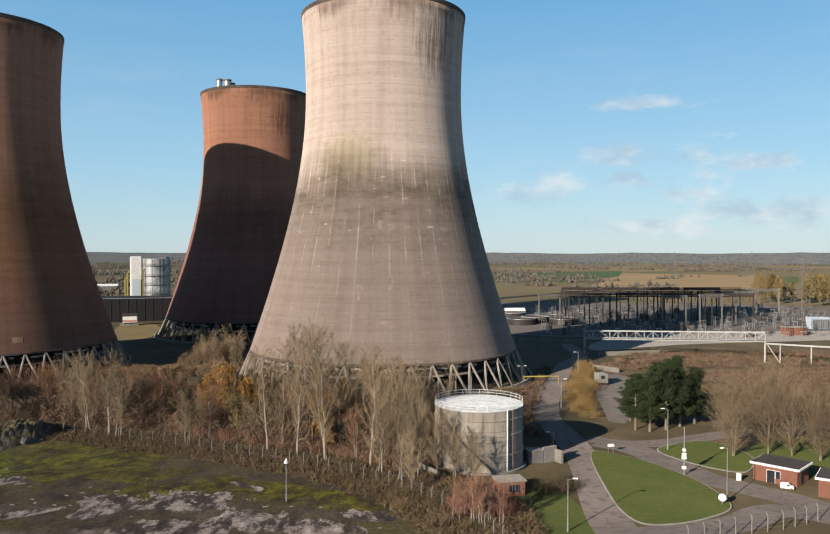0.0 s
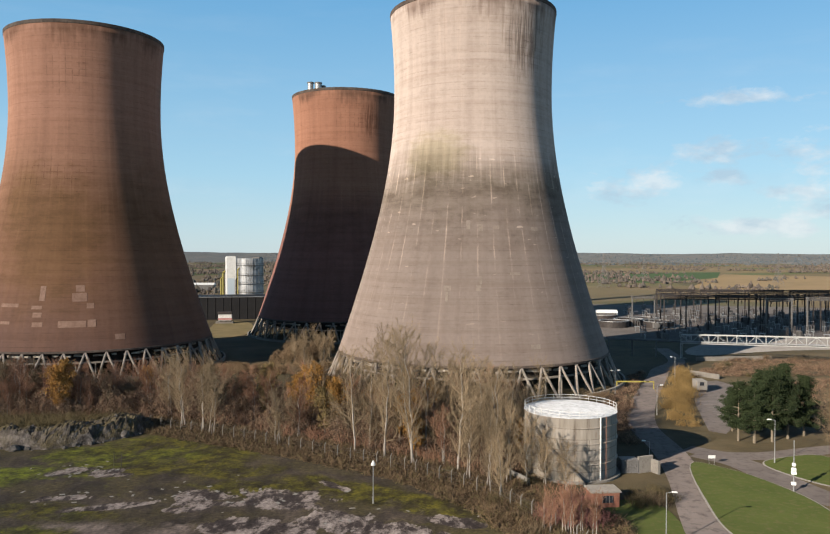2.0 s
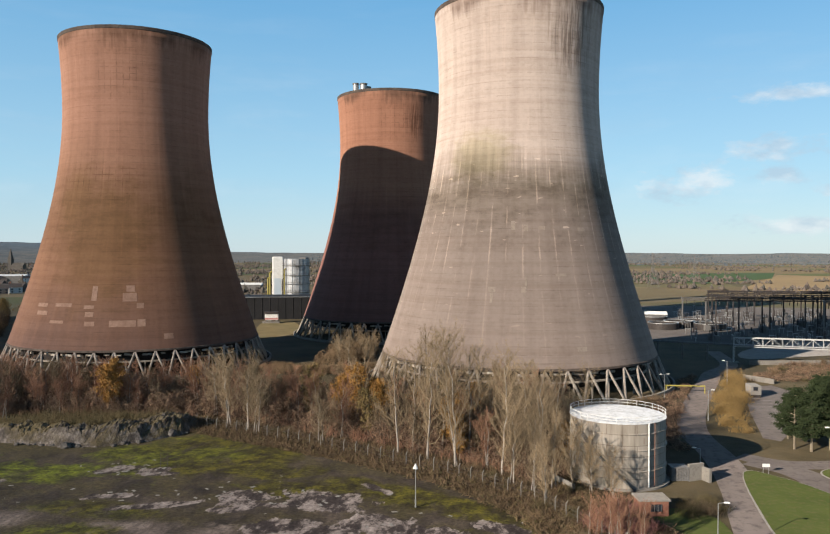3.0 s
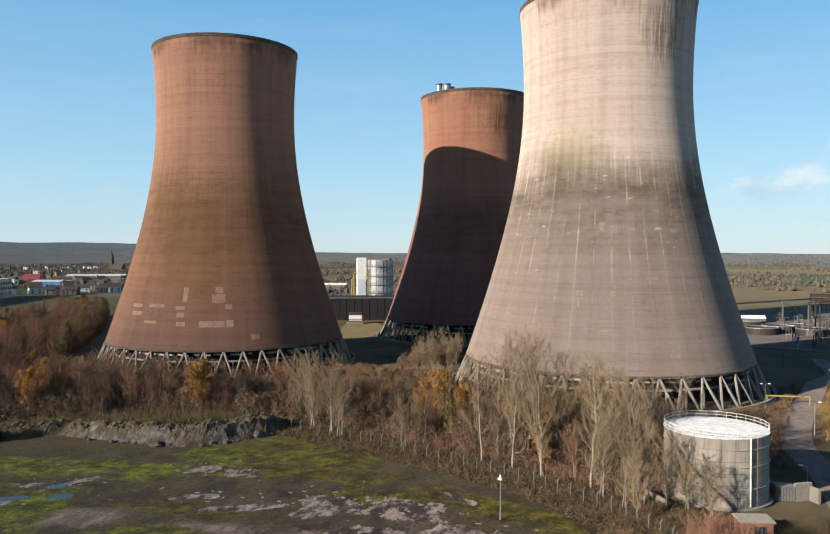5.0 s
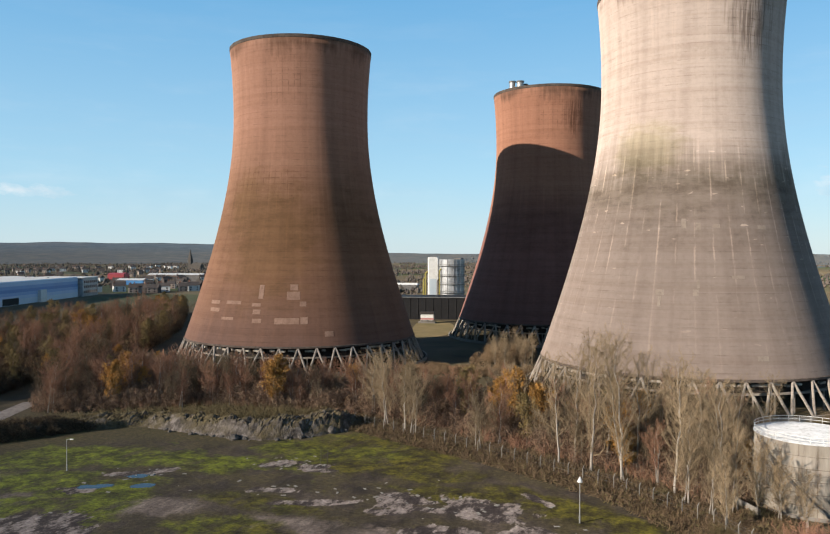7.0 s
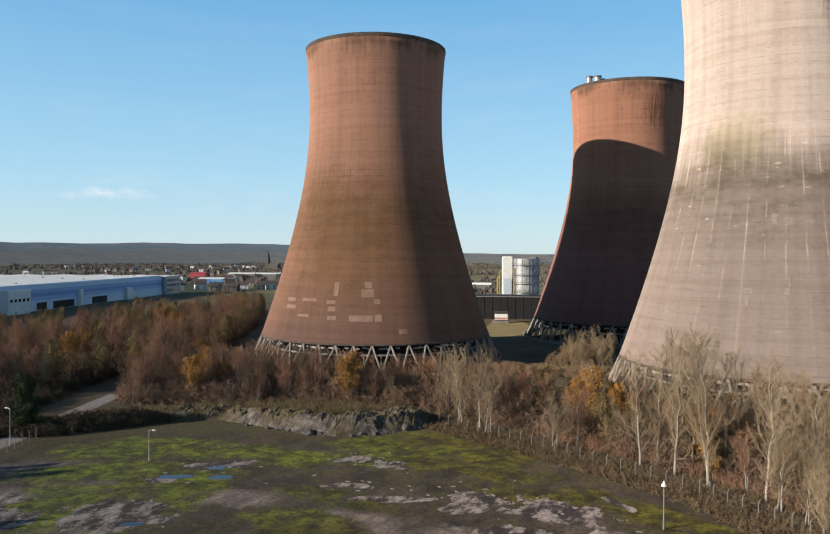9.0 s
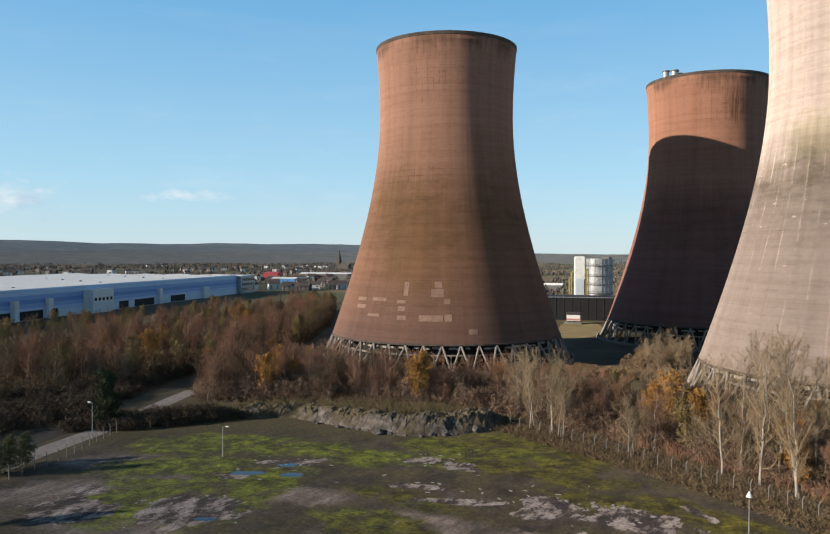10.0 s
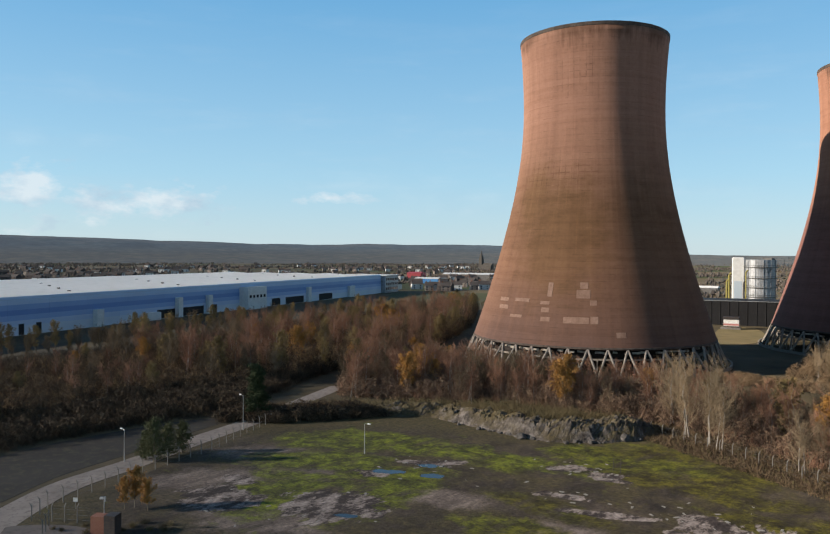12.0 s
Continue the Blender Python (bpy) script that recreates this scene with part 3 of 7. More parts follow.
def land_material():
    """Open country: rough grass and scrub near by, a patchwork of pasture, stubble and wood further out."""
    m, nt, b = material("open_country", 0.95)
    co = n_coord(nt)
    v = nt.nodes.new("ShaderNodeTexVoronoi")
    put(nt, v.inputs["Vector"], n_map(nt, co, (1, 1, 0)))
    v.inputs["Scale"].default_value = 0.0055
    pick = n_split(nt, v.outputs["Color"])[0]
    plots = n_ramp(nt, pick, [(0.1, (0.109, 0.085, 0.044)), (0.3, (0.163, 0.122, 0.065)), (0.5, (0.068, 0.061, 0.031)), (0.68, (0.051, 0.075, 0.020)), (0.8, (0.136, 0.102, 0.058))])
    near = n_ramp(nt, n_noise(nt, co, 0.05, 8, 0.7), [(0.3, (0.03, 0.025, 0.014)), (0.5, (0.065, 0.052, 0.028)), (0.7, (0.11, 0.085, 0.048))])
    ln = nt.nodes.new("ShaderNodeVectorMath")
    ln.operation = "LENGTH"
    link(nt, co, ln.inputs[0])
    far = n_ramp(nt, n_math(nt, "DIVIDE", ln.outputs["Value"], 2000.0), [(0.25, 0.0), (0.4, 1.0)])
    col = n_mix(nt, far, near, plots)
    col = n_mix(nt, n_ramp(nt, n_noise(nt, co, 0.02, 7, 0.7), [(0.45, 0.0), (0.7, 0.6)]), col, (0.085, 0.065, 0.04))
    link(nt, col, b.inputs["Base Color"])
    n_bump(nt, n_noise(nt, co, 0.7, 5, 0.7), 0.5, 0.3, b)
    return m


M_LAND = land_material()


def island_material(name, stops, rough=0.95):
    """For joined clumps: each takes its own shade."""
    m, nt, b = material(name, rough)
    g = nt.nodes.new("ShaderNodeNewGeometry")
    col = n_ramp(nt, g.outputs["Random Per Island"], stops)
    col = n_mix(nt, n_ramp(nt, n_noise(nt, n_coord(nt), 0.15, 5, 0.7), [(0.35, 0.0), (0.7, 0.5)]), col, n_mix(nt, 1.0, col, (0.5, 0.5, 0.5), "MULTIPLY"))
    link(nt, col, b.inputs["Base Color"])
    return m


M_BELTBRUSH = island_material("belt_twigs", [(0.0, (0.07, 0.045, 0.03)), (0.4, (0.15, 0.09, 0.055)), (0.7, (0.22, 0.145, 0.075)), (1.0, (0.32, 0.22, 0.1))])
M_WOODBRUSH = island_material("understorey_twigs", [(0.0, (0.075, 0.05, 0.036)), (0.4, (0.165, 0.106, 0.074)), (0.7, (0.25, 0.16, 0.105)), (1.0, (0.32, 0.225, 0.14))])
M_FENCEGRASS = island_material("dry_fence_grass", [(0.0, (0.08, 0.055, 0.034)), (0.4, (0.15, 0.1, 0.06)), (0.75, (0.21, 0.145, 0.085)), (1.0, (0.13, 0.115, 0.045))])
M_BANKBRUSH = island_material("bramble_stems", [(0.0, (0.035, 0.026, 0.018)), (0.5, (0.075, 0.053, 0.034)), (1.0, (0.14, 0.1, 0.06))])
# woods lightened somewhat: a little distance haze sits in their colour
M_FARWOOD = island_material("far_winter_woods", [(0.1, (0.1, 0.085, 0.075)), (0.35, (0.15, 0.12, 0.1)), (0.6, (0.09, 0.088, 0.075)), (0.8, (0.19, 0.145, 0.115)), (1.0, (0.13, 0.115, 0.1))])
# blue-grey of distance haze is put into the hill and hill-wood colours
M_HILLWOOD = island_material("hazed_hill_woods", [(0.0, (0.08, 0.098, 0.112)), (0.5, (0.105, 0.12, 0.13)), (1.0, (0.14, 0.14, 0.135))])
M_HILL, _nt, _b = material("hazed_wooded_hill", 0.95)
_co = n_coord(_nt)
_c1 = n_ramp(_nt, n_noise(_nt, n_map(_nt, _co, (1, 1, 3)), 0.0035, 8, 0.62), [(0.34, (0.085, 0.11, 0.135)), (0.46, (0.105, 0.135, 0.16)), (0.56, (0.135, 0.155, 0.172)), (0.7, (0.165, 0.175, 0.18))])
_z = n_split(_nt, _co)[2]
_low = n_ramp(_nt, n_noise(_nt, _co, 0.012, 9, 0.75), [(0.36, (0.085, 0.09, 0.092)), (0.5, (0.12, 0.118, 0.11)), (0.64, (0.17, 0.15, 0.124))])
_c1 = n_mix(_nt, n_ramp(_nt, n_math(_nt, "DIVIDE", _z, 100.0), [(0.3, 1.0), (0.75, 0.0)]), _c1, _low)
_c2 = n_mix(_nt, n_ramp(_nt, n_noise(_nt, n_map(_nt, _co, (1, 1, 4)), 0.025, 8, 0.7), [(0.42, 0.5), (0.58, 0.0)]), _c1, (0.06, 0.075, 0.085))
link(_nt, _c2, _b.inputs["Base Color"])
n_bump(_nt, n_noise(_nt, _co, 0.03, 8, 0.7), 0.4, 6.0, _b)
M_TILE = island_material("roof_tiles", [(0.0, (0.085, 0.058, 0.048)), (0.4, (0.12, 0.085, 0.07)), (0.7, (0.095, 0.09, 0.088)), (1.0, (0.16, 0.13, 0.11))])
M_HOUSE = surface("house_walls", (0.286, 0.204, 0.163), (0.408, 0.381, 0.340), 0.002, (0.204, 0.136, 0.102), 0.05, 0.9, vary=0.3)

# ---- ground, roads, lawns ----
g = Geo()
radii = [0, 60, 120, 200, 320, 500, 800, 1300, 2200, 3400, 4700]
g.lathe([(max(r, 0.01), 0.0) for r in radii], 72)
g.f = [tuple(reversed(q)) for q in g.f]
ground = place("ground", g, M_LAND, "flat winter land of rough grass, pasture and stubble fields", "ground")
yard = place("yard", slab(rounded([(-150, 40), (-126, 58), (-138, 92), (-152, 124), (-146, 148), (-120, 168), (-84, 172), (-62, 164), (-40, 154), (-18, 144), (-2, 131), (10, 114), (22, 92), (24, 40), (-60, 20)], 4), 0.0, 0.03), M_YARD, "derelict yard of broken asphalt, moss, bare concrete and puddles", "yard")

road = place("road", ribbon([(31, 60), (30.5, 92), (29.2, 112), (32.3, 140), (33.2, 160), (32.2, 182), (36.3, 206), (43.8, 234), (49.5, 254), (54, 270), (64, 292), (66, 330)], (7.0, 6.0), 0.05), M_PALEROAD, "dusty worn road between lawn and cooling tower", "road")
place("road_2", ribbon([(37.3, 162.6), (44.1, 158.1), (53.2, 159.0), (67.0, 165.4), (83.4, 170.4), (101.4, 176.7)], 5.5, 0.055), M_ROAD, "grey access road past the lawns", "road")
place("road_3", ribbon([(38.7, 159.0), (44.8, 153.0), (48.7, 142.3), (52.2, 133.3), (57.0, 127.3), (61.5, 121.8), (65.8, 114.4)], 7.0, 0.06), M_ROAD, "grey asphalt access road between two lawns", "road")
place("road_4", ribbon([(29.4, 106.5), (38.4, 107.7), (47.5, 111.1), (56.5, 116.8), (64.5, 112.2)], 6.0, 0.065), M_ROAD, "grey asphalt road along the lawn's edge", "road")
place("road_5", ribbon([(-117.2, 45.7), (-123.8, 51.7), (-133.6, 64.6), (-138.7, 78.9), (-145.8, 96.1), (-152.1, 113.3), (-159.5, 129.4), (-173.1, 158.7)], (6.8, 5.0), 0.05), M_CONCROAD, "pale concrete perimeter road beside the derelict yard", "road")
place("hardstanding", slab(rounded([(-124, 34), (-131, 52), (-140, 66), (-145, 80), (-152, 97), (-157, 110), (-163, 108), (-165, 92), (-164, 74), (-158, 54), (-148, 28)], 4), 0.0, 0.03), M_DARKYARD, "dark dirty hardstanding beside the perimeter road, darkened further for shade", "yard")
place("road_6", ribbon([(-242.2, 84.5), (-249.6, 101.4), (-255.1, 116.4), (-276.9, 149.0)], 6.0, 0.05), M_ROAD, "narrow estate road below the warehouse", "road")
place("road_7", ribbon([(-118.2, 49.9), (-115.9, 53.2), (-111.1, 56.3), (-103.4, 56.5)], 6.0, 0.07), M_ROAD, "grey gateway road spur", "road")


def lawn(name, pts, label):
    o = rounded(pts, 6)
    place(name + "_kerb", slab(o, 0.0, 0.16), M_KERB, "low concrete kerb round a lawn", "kerb")
    cx, cy = sum(p[0] for p in o) / len(o), sum(p[1] for p in o) / len(o)
    inner = []
    for x, y in o:
        d = math.hypot(x - cx, y - cy)
        inner.append((x - (x - cx) / d * 0.3, y - (y - cy) / d * 0.3))
    place(name, slab(inner, 0.0, 0.2), M_LAWN, label, "lawn")


lawn("lawn", [(35.2, 150.6), (32.1, 124.5), (32.9, 112.2), (37.9, 110.7), (45.0, 113.8), (50.2, 119.0), (50.1, 130.2), (46.2, 140.9), (41.3, 148.2)], "green mown lawn between the roads")
lawn("lawn_2", [(49.0, 152.2), (52.6, 156.4), (62.5, 159.9), (66.3, 148.2), (60.8, 137.5), (55.6, 139.5), (50.9, 145.9)], "green mown lawn with a mast")
place("lawn_3", slab(rounded([(18.0, 127.3), (24.5, 125.9), (26.3, 118.0), (26.5, 108.1), (26, 104), (14, 100), (12, 112)], 4), 0.0, 0.045), M_LAWN, "grass verge below the storage tank", "lawn")
place("lawn_4", slab(rounded([(63, 139), (80, 134), (96, 150), (92, 166), (74, 160), (66, 150)], 4), 0.0, 0.05), M_LAWN, "grass behind the brick hut", "lawn")
place("car_park", slab([(57.7, 243.0), (66.7, 249.4), (73.9, 225.7), (49.2, 176.7), (46.1, 179.0), (50.6, 209.2)], 0.0, 0.05), M_ROAD, "empty grey car park with faded bay lines", "car park")
place("field", slab([(113.5, 1109.7), (199.2, 1029.9), (339.4, 1254.9), (439.9, 1606.0), (155.6, 1521.4)], 0.0, 0.2), surface("winter_crop", (0.036, 0.062, 0.022), (0.045, 0.07, 0.026), 0.004, None, 0.02, 0.95), "green winter crop field far across the plain", "field")
place("field_2", slab([(212.1, 900.5), (362.2, 799.9), (602.9, 1311.9), (400.7, 1444.4)], 0.0, 0.18), surface("stubble", (0.204, 0.146, 0.075), (0.177, 0.126, 0.068), 0.004, (0.136, 0.102, 0.054), 0.02, 0.95), "tan stubble field far across the plain", "field")
place("gravel_yard", slab(rounded([(75.0, 308.6), (119.5, 330.0), (200.5, 350.1), (220.7, 385.5), (122.0, 373.0), (82.5, 339.8)], 4), 0.0, 0.04), surface("pale_gravel", (0.258, 0.238, 0.218), (0.204, 0.187, 0.170), 0.06, (0.136, 0.122, 0.109), 0.5, 0.95), "pale gravel yard before the substation", "yard")
place("gravel_yard_2", slab(rounded([(40, 380), (120, 340), (210, 350), (290, 400), (300, 560), (60, 600), (30, 480)], 4), 0.0, 0.03), surface("dark_ballast", (0.082, 0.071, 0.065), (0.116, 0.102, 0.092), 0.05, (0.054, 0.048, 0.044), 0.4, 0.95), "dark stone ballast under the substation", "yard")
place("grass_plot", slab(rounded([(-161.7, 410.8), (-149.3, 428.6), (-126.0, 373.9), (-134.0, 341.3)], 3), 0.0, 0.05), surface("dry_turf", (0.19, 0.145, 0.07), (0.12, 0.1, 0.045), 0.1, None, 0.5, 0.95), "dry sunlit turf between the towers", "grass")

# hills that close the view
g = Geo()
hn, hv = 150, []
for i in range(hn + 1):
    th = radians(-48 + 150 * i / hn)
    deg = math.degrees(th)
    s = 1 / (1 + math.exp(-(deg - 30) / 3.0))
    s2 = max(0.0, min(1.0, (deg - 55) / 20))
    top = 36 + 62 * s + 42 * s2 + 7 * noise.noise(Vector((deg * 0.21, 3.3, 0))) + 3 * noise.noise(Vector((deg * 1.1, 7.3, 0)))
    for d, f in ((3000, 0.0), (3500, 0.22), (4000, 0.55), (4350, 0.86), (4600, 1.0), (4680, 0.0)):
        z = -1 + f * top + (5 * f * noise.noise(Vector((deg * 0.6, d * 0.004, 1))) if 0 < f < 1 else 0)
        hv.append((-math.sin(th) * d, math.cos(th) * d, z))
g.add(hv, [(i * 6 + j, i * 6 + j + 1, (i + 1) * 6 + j + 1, (i + 1) * 6 + j) for i in range(hn) for j in range(5)])
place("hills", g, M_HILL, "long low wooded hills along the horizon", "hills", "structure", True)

# ---- cooling towers ----
H_TOP, Z_THROAT, R_THROAT, R_RIM, R_SHELL, Z_SHELL = 117.0, 91.3, 25.4, 26.8, 43.4, 9.3


def shell_radius(z):
    if z < Z_THROAT:
        return R_THROAT * math.sqrt(1 + ((Z_THROAT - z) / (Z_THROAT - Z_SHELL)) ** 2 * ((R_SHELL / R_THROAT) ** 2 - 1))
    return R_THROAT * math.sqrt(1 + ((z - Z_THROAT) / (H_TOP - Z_THROAT)) ** 2 * ((R_RIM / R_THROAT) ** 2 - 1))


def cooling_tower(x, y, mat, patch_mat, patches, label):
    t = thing("cooling_tower", (x, y, 0), label, "cooling tower", "cooling towers")
    zs = [Z_SHELL + (H_TOP - 1.2 - Z_SHELL) * k / 56 for k in range(57)]
    prof = [(shell_radius(z), z) for z in zs]
    prof += [(shell_radius(z) - 0.7, z) for z in reversed(zs)] + [prof[0]]
    part("shell", Geo().lathe(prof, 144), mat, t, smooth=True)
    r = shell_radius(H_TOP - 1.2)
    part("rim", Geo().lathe([(r + 0.02, H_TOP - 1.25), (r + 0.14, H_TOP - 1.1), (r + 0.16, H_TOP), (r - 0.9, H_TOP), (r - 0.9, H_TOP - 1.4)], 144), M_LINTEL, t, "darkened walkway rim at the top")
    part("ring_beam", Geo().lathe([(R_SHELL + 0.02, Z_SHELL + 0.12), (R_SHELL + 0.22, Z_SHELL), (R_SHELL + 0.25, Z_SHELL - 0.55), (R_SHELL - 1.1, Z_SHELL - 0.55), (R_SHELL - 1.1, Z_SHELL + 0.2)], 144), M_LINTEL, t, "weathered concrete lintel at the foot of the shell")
    part("basin_wall", Geo().lathe([(R_SHELL + 5.2, -0.2), (R_SHELL + 5.2, 1.1), (R_SHELL + 4.6, 1.1), (R_SHELL + 4.6, -0.2)], 144), M_CONC, t, "low concrete basin wall")
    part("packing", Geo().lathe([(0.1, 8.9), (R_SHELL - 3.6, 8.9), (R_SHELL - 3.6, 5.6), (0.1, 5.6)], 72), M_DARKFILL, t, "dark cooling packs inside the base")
    part("inner_ring", Geo().lathe([(R_SHELL - 3.0, 5.0), (R_SHELL - 2.4, 5.0), (R_SHELL - 2.4, 5.5), (R_SHELL - 3.0, 5.5), (R_SHELL - 3.0, 5.0)], 96), M_LEGS, t, "concrete beam ring inside the legs")
    # added cylinder: its dark colour gives the shade behind the legs
    part("core", Geo().lathe([(26.0, 0.0), (26.0, 5.7)], 48), M_DARKFILL, t, "added dark screen for the shade inside the base")
    n = 44
    half = math.pi / n
    a, bt = (R_SHELL + 3.6, 0.0, 0.2), ((R_SHELL - 0.1) * math.cos(half), (R_SHELL - 0.1) * math.sin(half), Z_SHELL - 0.5)
    m1 = Geo().tube(a, bt, 0.4, 0.34, 7).mesh("leg", True)
    m2 = Geo().tube(a, (bt[0], -bt[1], bt[2]), 0.4, 0.34, 7).mesh("leg", True)
    col = Geo().box(-0.18, -0.18, 0, 0.18, 0.18, 5.2).mesh("column")
    for k in range(n):
        turn = pose(0, 0, 0, 0, 0, 360 * k / n)
        part("leg", m1, M_LEGS, t, at=turn)
        part("leg", m2, M_LEGS, t, at=turn)
        part("column", col, M_LEGS, t, at=turn @ pose(R_SHELL - 2.7, 0, 0))
    tr = random.Random(int(abs(x) * 10))
    trough = Geo().bevel_box(-0.5, -1.0, 0, 0.5, 1.0, 0.55, 0.06).mesh("trough")
    for k in range(2 * n):
        if tr.random() < 0.8:
            part("trough", trough, M_TROUGH, t, at=pose(0, 0, 0, 0, 0, 180 * k / n + tr.uniform(-1, 1)) @ pose(R_SHELL - 2.0, 0, 7.35 + tr.uniform(-0.25, 0.25), tr.uniform(-4, 4)) @ Matrix.Diagonal((1, tr.uniform(0.5, 1.45), 1, 1)))
    for a0, z1, a1, z0 in patches:
        g = Geo()
        nn = 5
        pts = []
        for i in range(nn + 1):
            a = radians(a0 + (a1 - a0) * i / nn)
            for z, d in ((z0, 0.0), (z0, 0.06), (z1, 0.06), (z1, 0.0)):
                q = shell_radius(z) + d
                pts.append((q * math.cos(a), q * math.sin(a), z))
        g.add(pts, [(4 * i + j, 4 * i + 4 + j, 4 * i + 5 + j, 4 * i + 1 + j) for i in range(nn) for j in range(3)] + [(0, 1, 2, 3), (4 * nn + 3, 4 * nn + 2, 4 * nn + 1, 4 * nn)])
        part("repair_patch", g, patch_mat, t, "paler rendered repair")
    return t


TOWERS = [(-10.3, 250.2), (-150.9, 263.1), (-78.2, 374.8)]
cooling_tower(*TOWERS[0], M_SHELL1, M_PATCH_GREY, [(-100.3, 31.0, -97.0, 29.6), (-99.2, 29.3, -98.0, 26.6), (-70.2, 34.7, -65.0, 33.9), (-64.6, 14.9, -60.6, 13.7), (-90.8, 49.5, -88.6, 46.9), (-84.4, 48.4, -82.2, 46.5), (-76.8, 48.0, -73.5, 47.0), (-55.1, 47.7, -50.6, 46.6), (-85.8, 31.1, -83.6, 29.5), (-84.3, 33.6, -83.2, 31.4)],
              "tall pale concrete cooling tower, sooty grey below")
cooling_tower(*TOWERS[1], M_SHELL2, M_PATCH, [(-65.6, 29.7, -61.6, 27.7), (-67.2, 27.3, -60.5, 24.6), (-60.7, 24.0, -57.5, 22.4), (-72.6, 18.6, -61.0, 16.6), (-60.4, 18.9, -56.9, 16.6), (-82.0, 29.5, -79.4, 24.9), (-85.1, 23.4, -80.3, 22.3), (-84.0, 21.3, -80.0, 19.8), (-83.7, 18.3, -79.1, 16.9), (-113.2, 23.9, -106.0, 22.7), (-112.1, 21.4, -105.0, 20.1), (-100.9, 24.0, -91.6, 22.9), (-101.9, 18.5, -94.4, 17.6), (-49.3, 14.1, -45.2, 12.4)],
              "red-brown concrete cooling tower with pale repairs near its foot")
cooling_tower(*TOWERS[2], M_SHELL3, M_PATCH, [], "rust-brown concrete cooling tower largely in another's shadow")



# ---- trees ----
def bare_tree(seed, height, limbs, spread, rise, twigs, low, lean=0.02, thin=1.0):
    """Trunk and crown meshes of a leafless tree; rise: how steeply the limbs climb."""
    rng = np.random.default_rng(seed)
    r0 = height * 0.0078 + 0.05
    n = 9
    pts = [np.array([0, 0, 0.0])]
    for k in range(1, n + 1):
        pts.append(np.array([rng.normal(0, lean) * height * k / n, rng.normal(0, lean) * height * k / n, height * k / n]))
    trunk = [[*pts[k], *pts[k + 1], r0 * (1 - k / n) + 0.02, r0 * (1 - (k + 1) / n) + 0.018] for k in range(n)]
    crown, tips = [], []
    for i in range(limbs):
        f = low + (0.97 - low) * (i + rng.uniform(0, 1)) / limbs
        k = min(int(f * n), n - 1)
        p = pts[k] + (pts[k + 1] - pts[k]) * (f * n - k)
        az = rng.uniform(0, 6.2832)
        shape = max(0.16, 1 - (((f - low) / (1 - low) - 0.42) / 0.66) ** 2)
        ln = height * spread * shape * rng.uniform(0.55, 1.3)
        up = min(1.45, rise * rng.uniform(0.6, 1.35))
        q, d = p, np.array([math.cos(az) * math.cos(up), math.sin(az) * math.cos(up), math.sin(up)])
        rr = r0 * 0.36 * (1 - 0.75 * f) + 0.014
        steps = 4
        for s in range(steps):
            d = d + rng.normal(0, 0.2, 3) + np.array([0, 0, 0.2])
            d /= np.linalg.norm(d)
            e = q + d * ln / steps
            crown.append([*q, *e, rr * (1 - s / steps) + 0.008, rr * (1 - (s + 1) / steps) + 0.007])
            for _ in range(twigs - 3 + 2 * s):
                b = q + (e - q) * rng.uniform(0, 1)
                w = d * 0.6 + rng.normal(0, 0.6, 3) + np.array([0, 0, 0.4])
                w /= np.linalg.norm(w)
                tl = ln * rng.uniform(0.16, 0.4) * (1.1 - 0.5 * s / steps)
                mid = b + w * tl * 0.5
                w2 = w + rng.normal(0, 0.25, 3)
                end = mid + w2 / np.linalg.norm(w2) * tl * 0.5
                crown += [[*b, *mid, 0.024 * thin, 0.016 * thin], [*mid, *end, 0.016 * thin, 0.005]]
                for _ in range(2):
                    w3 = w + rng.normal(0, 0.6, 3)
                    a = b + (mid - b) * rng.uniform(0.3, 1)
                    crown.append([*a, *(a + w3 / np.linalg.norm(w3) * tl * 0.45), 0.015 * thin, 0.005])
                tips += [end, mid]
            q = e
        tips.append(q)
    return trunk, crown, np.array(tips), rng


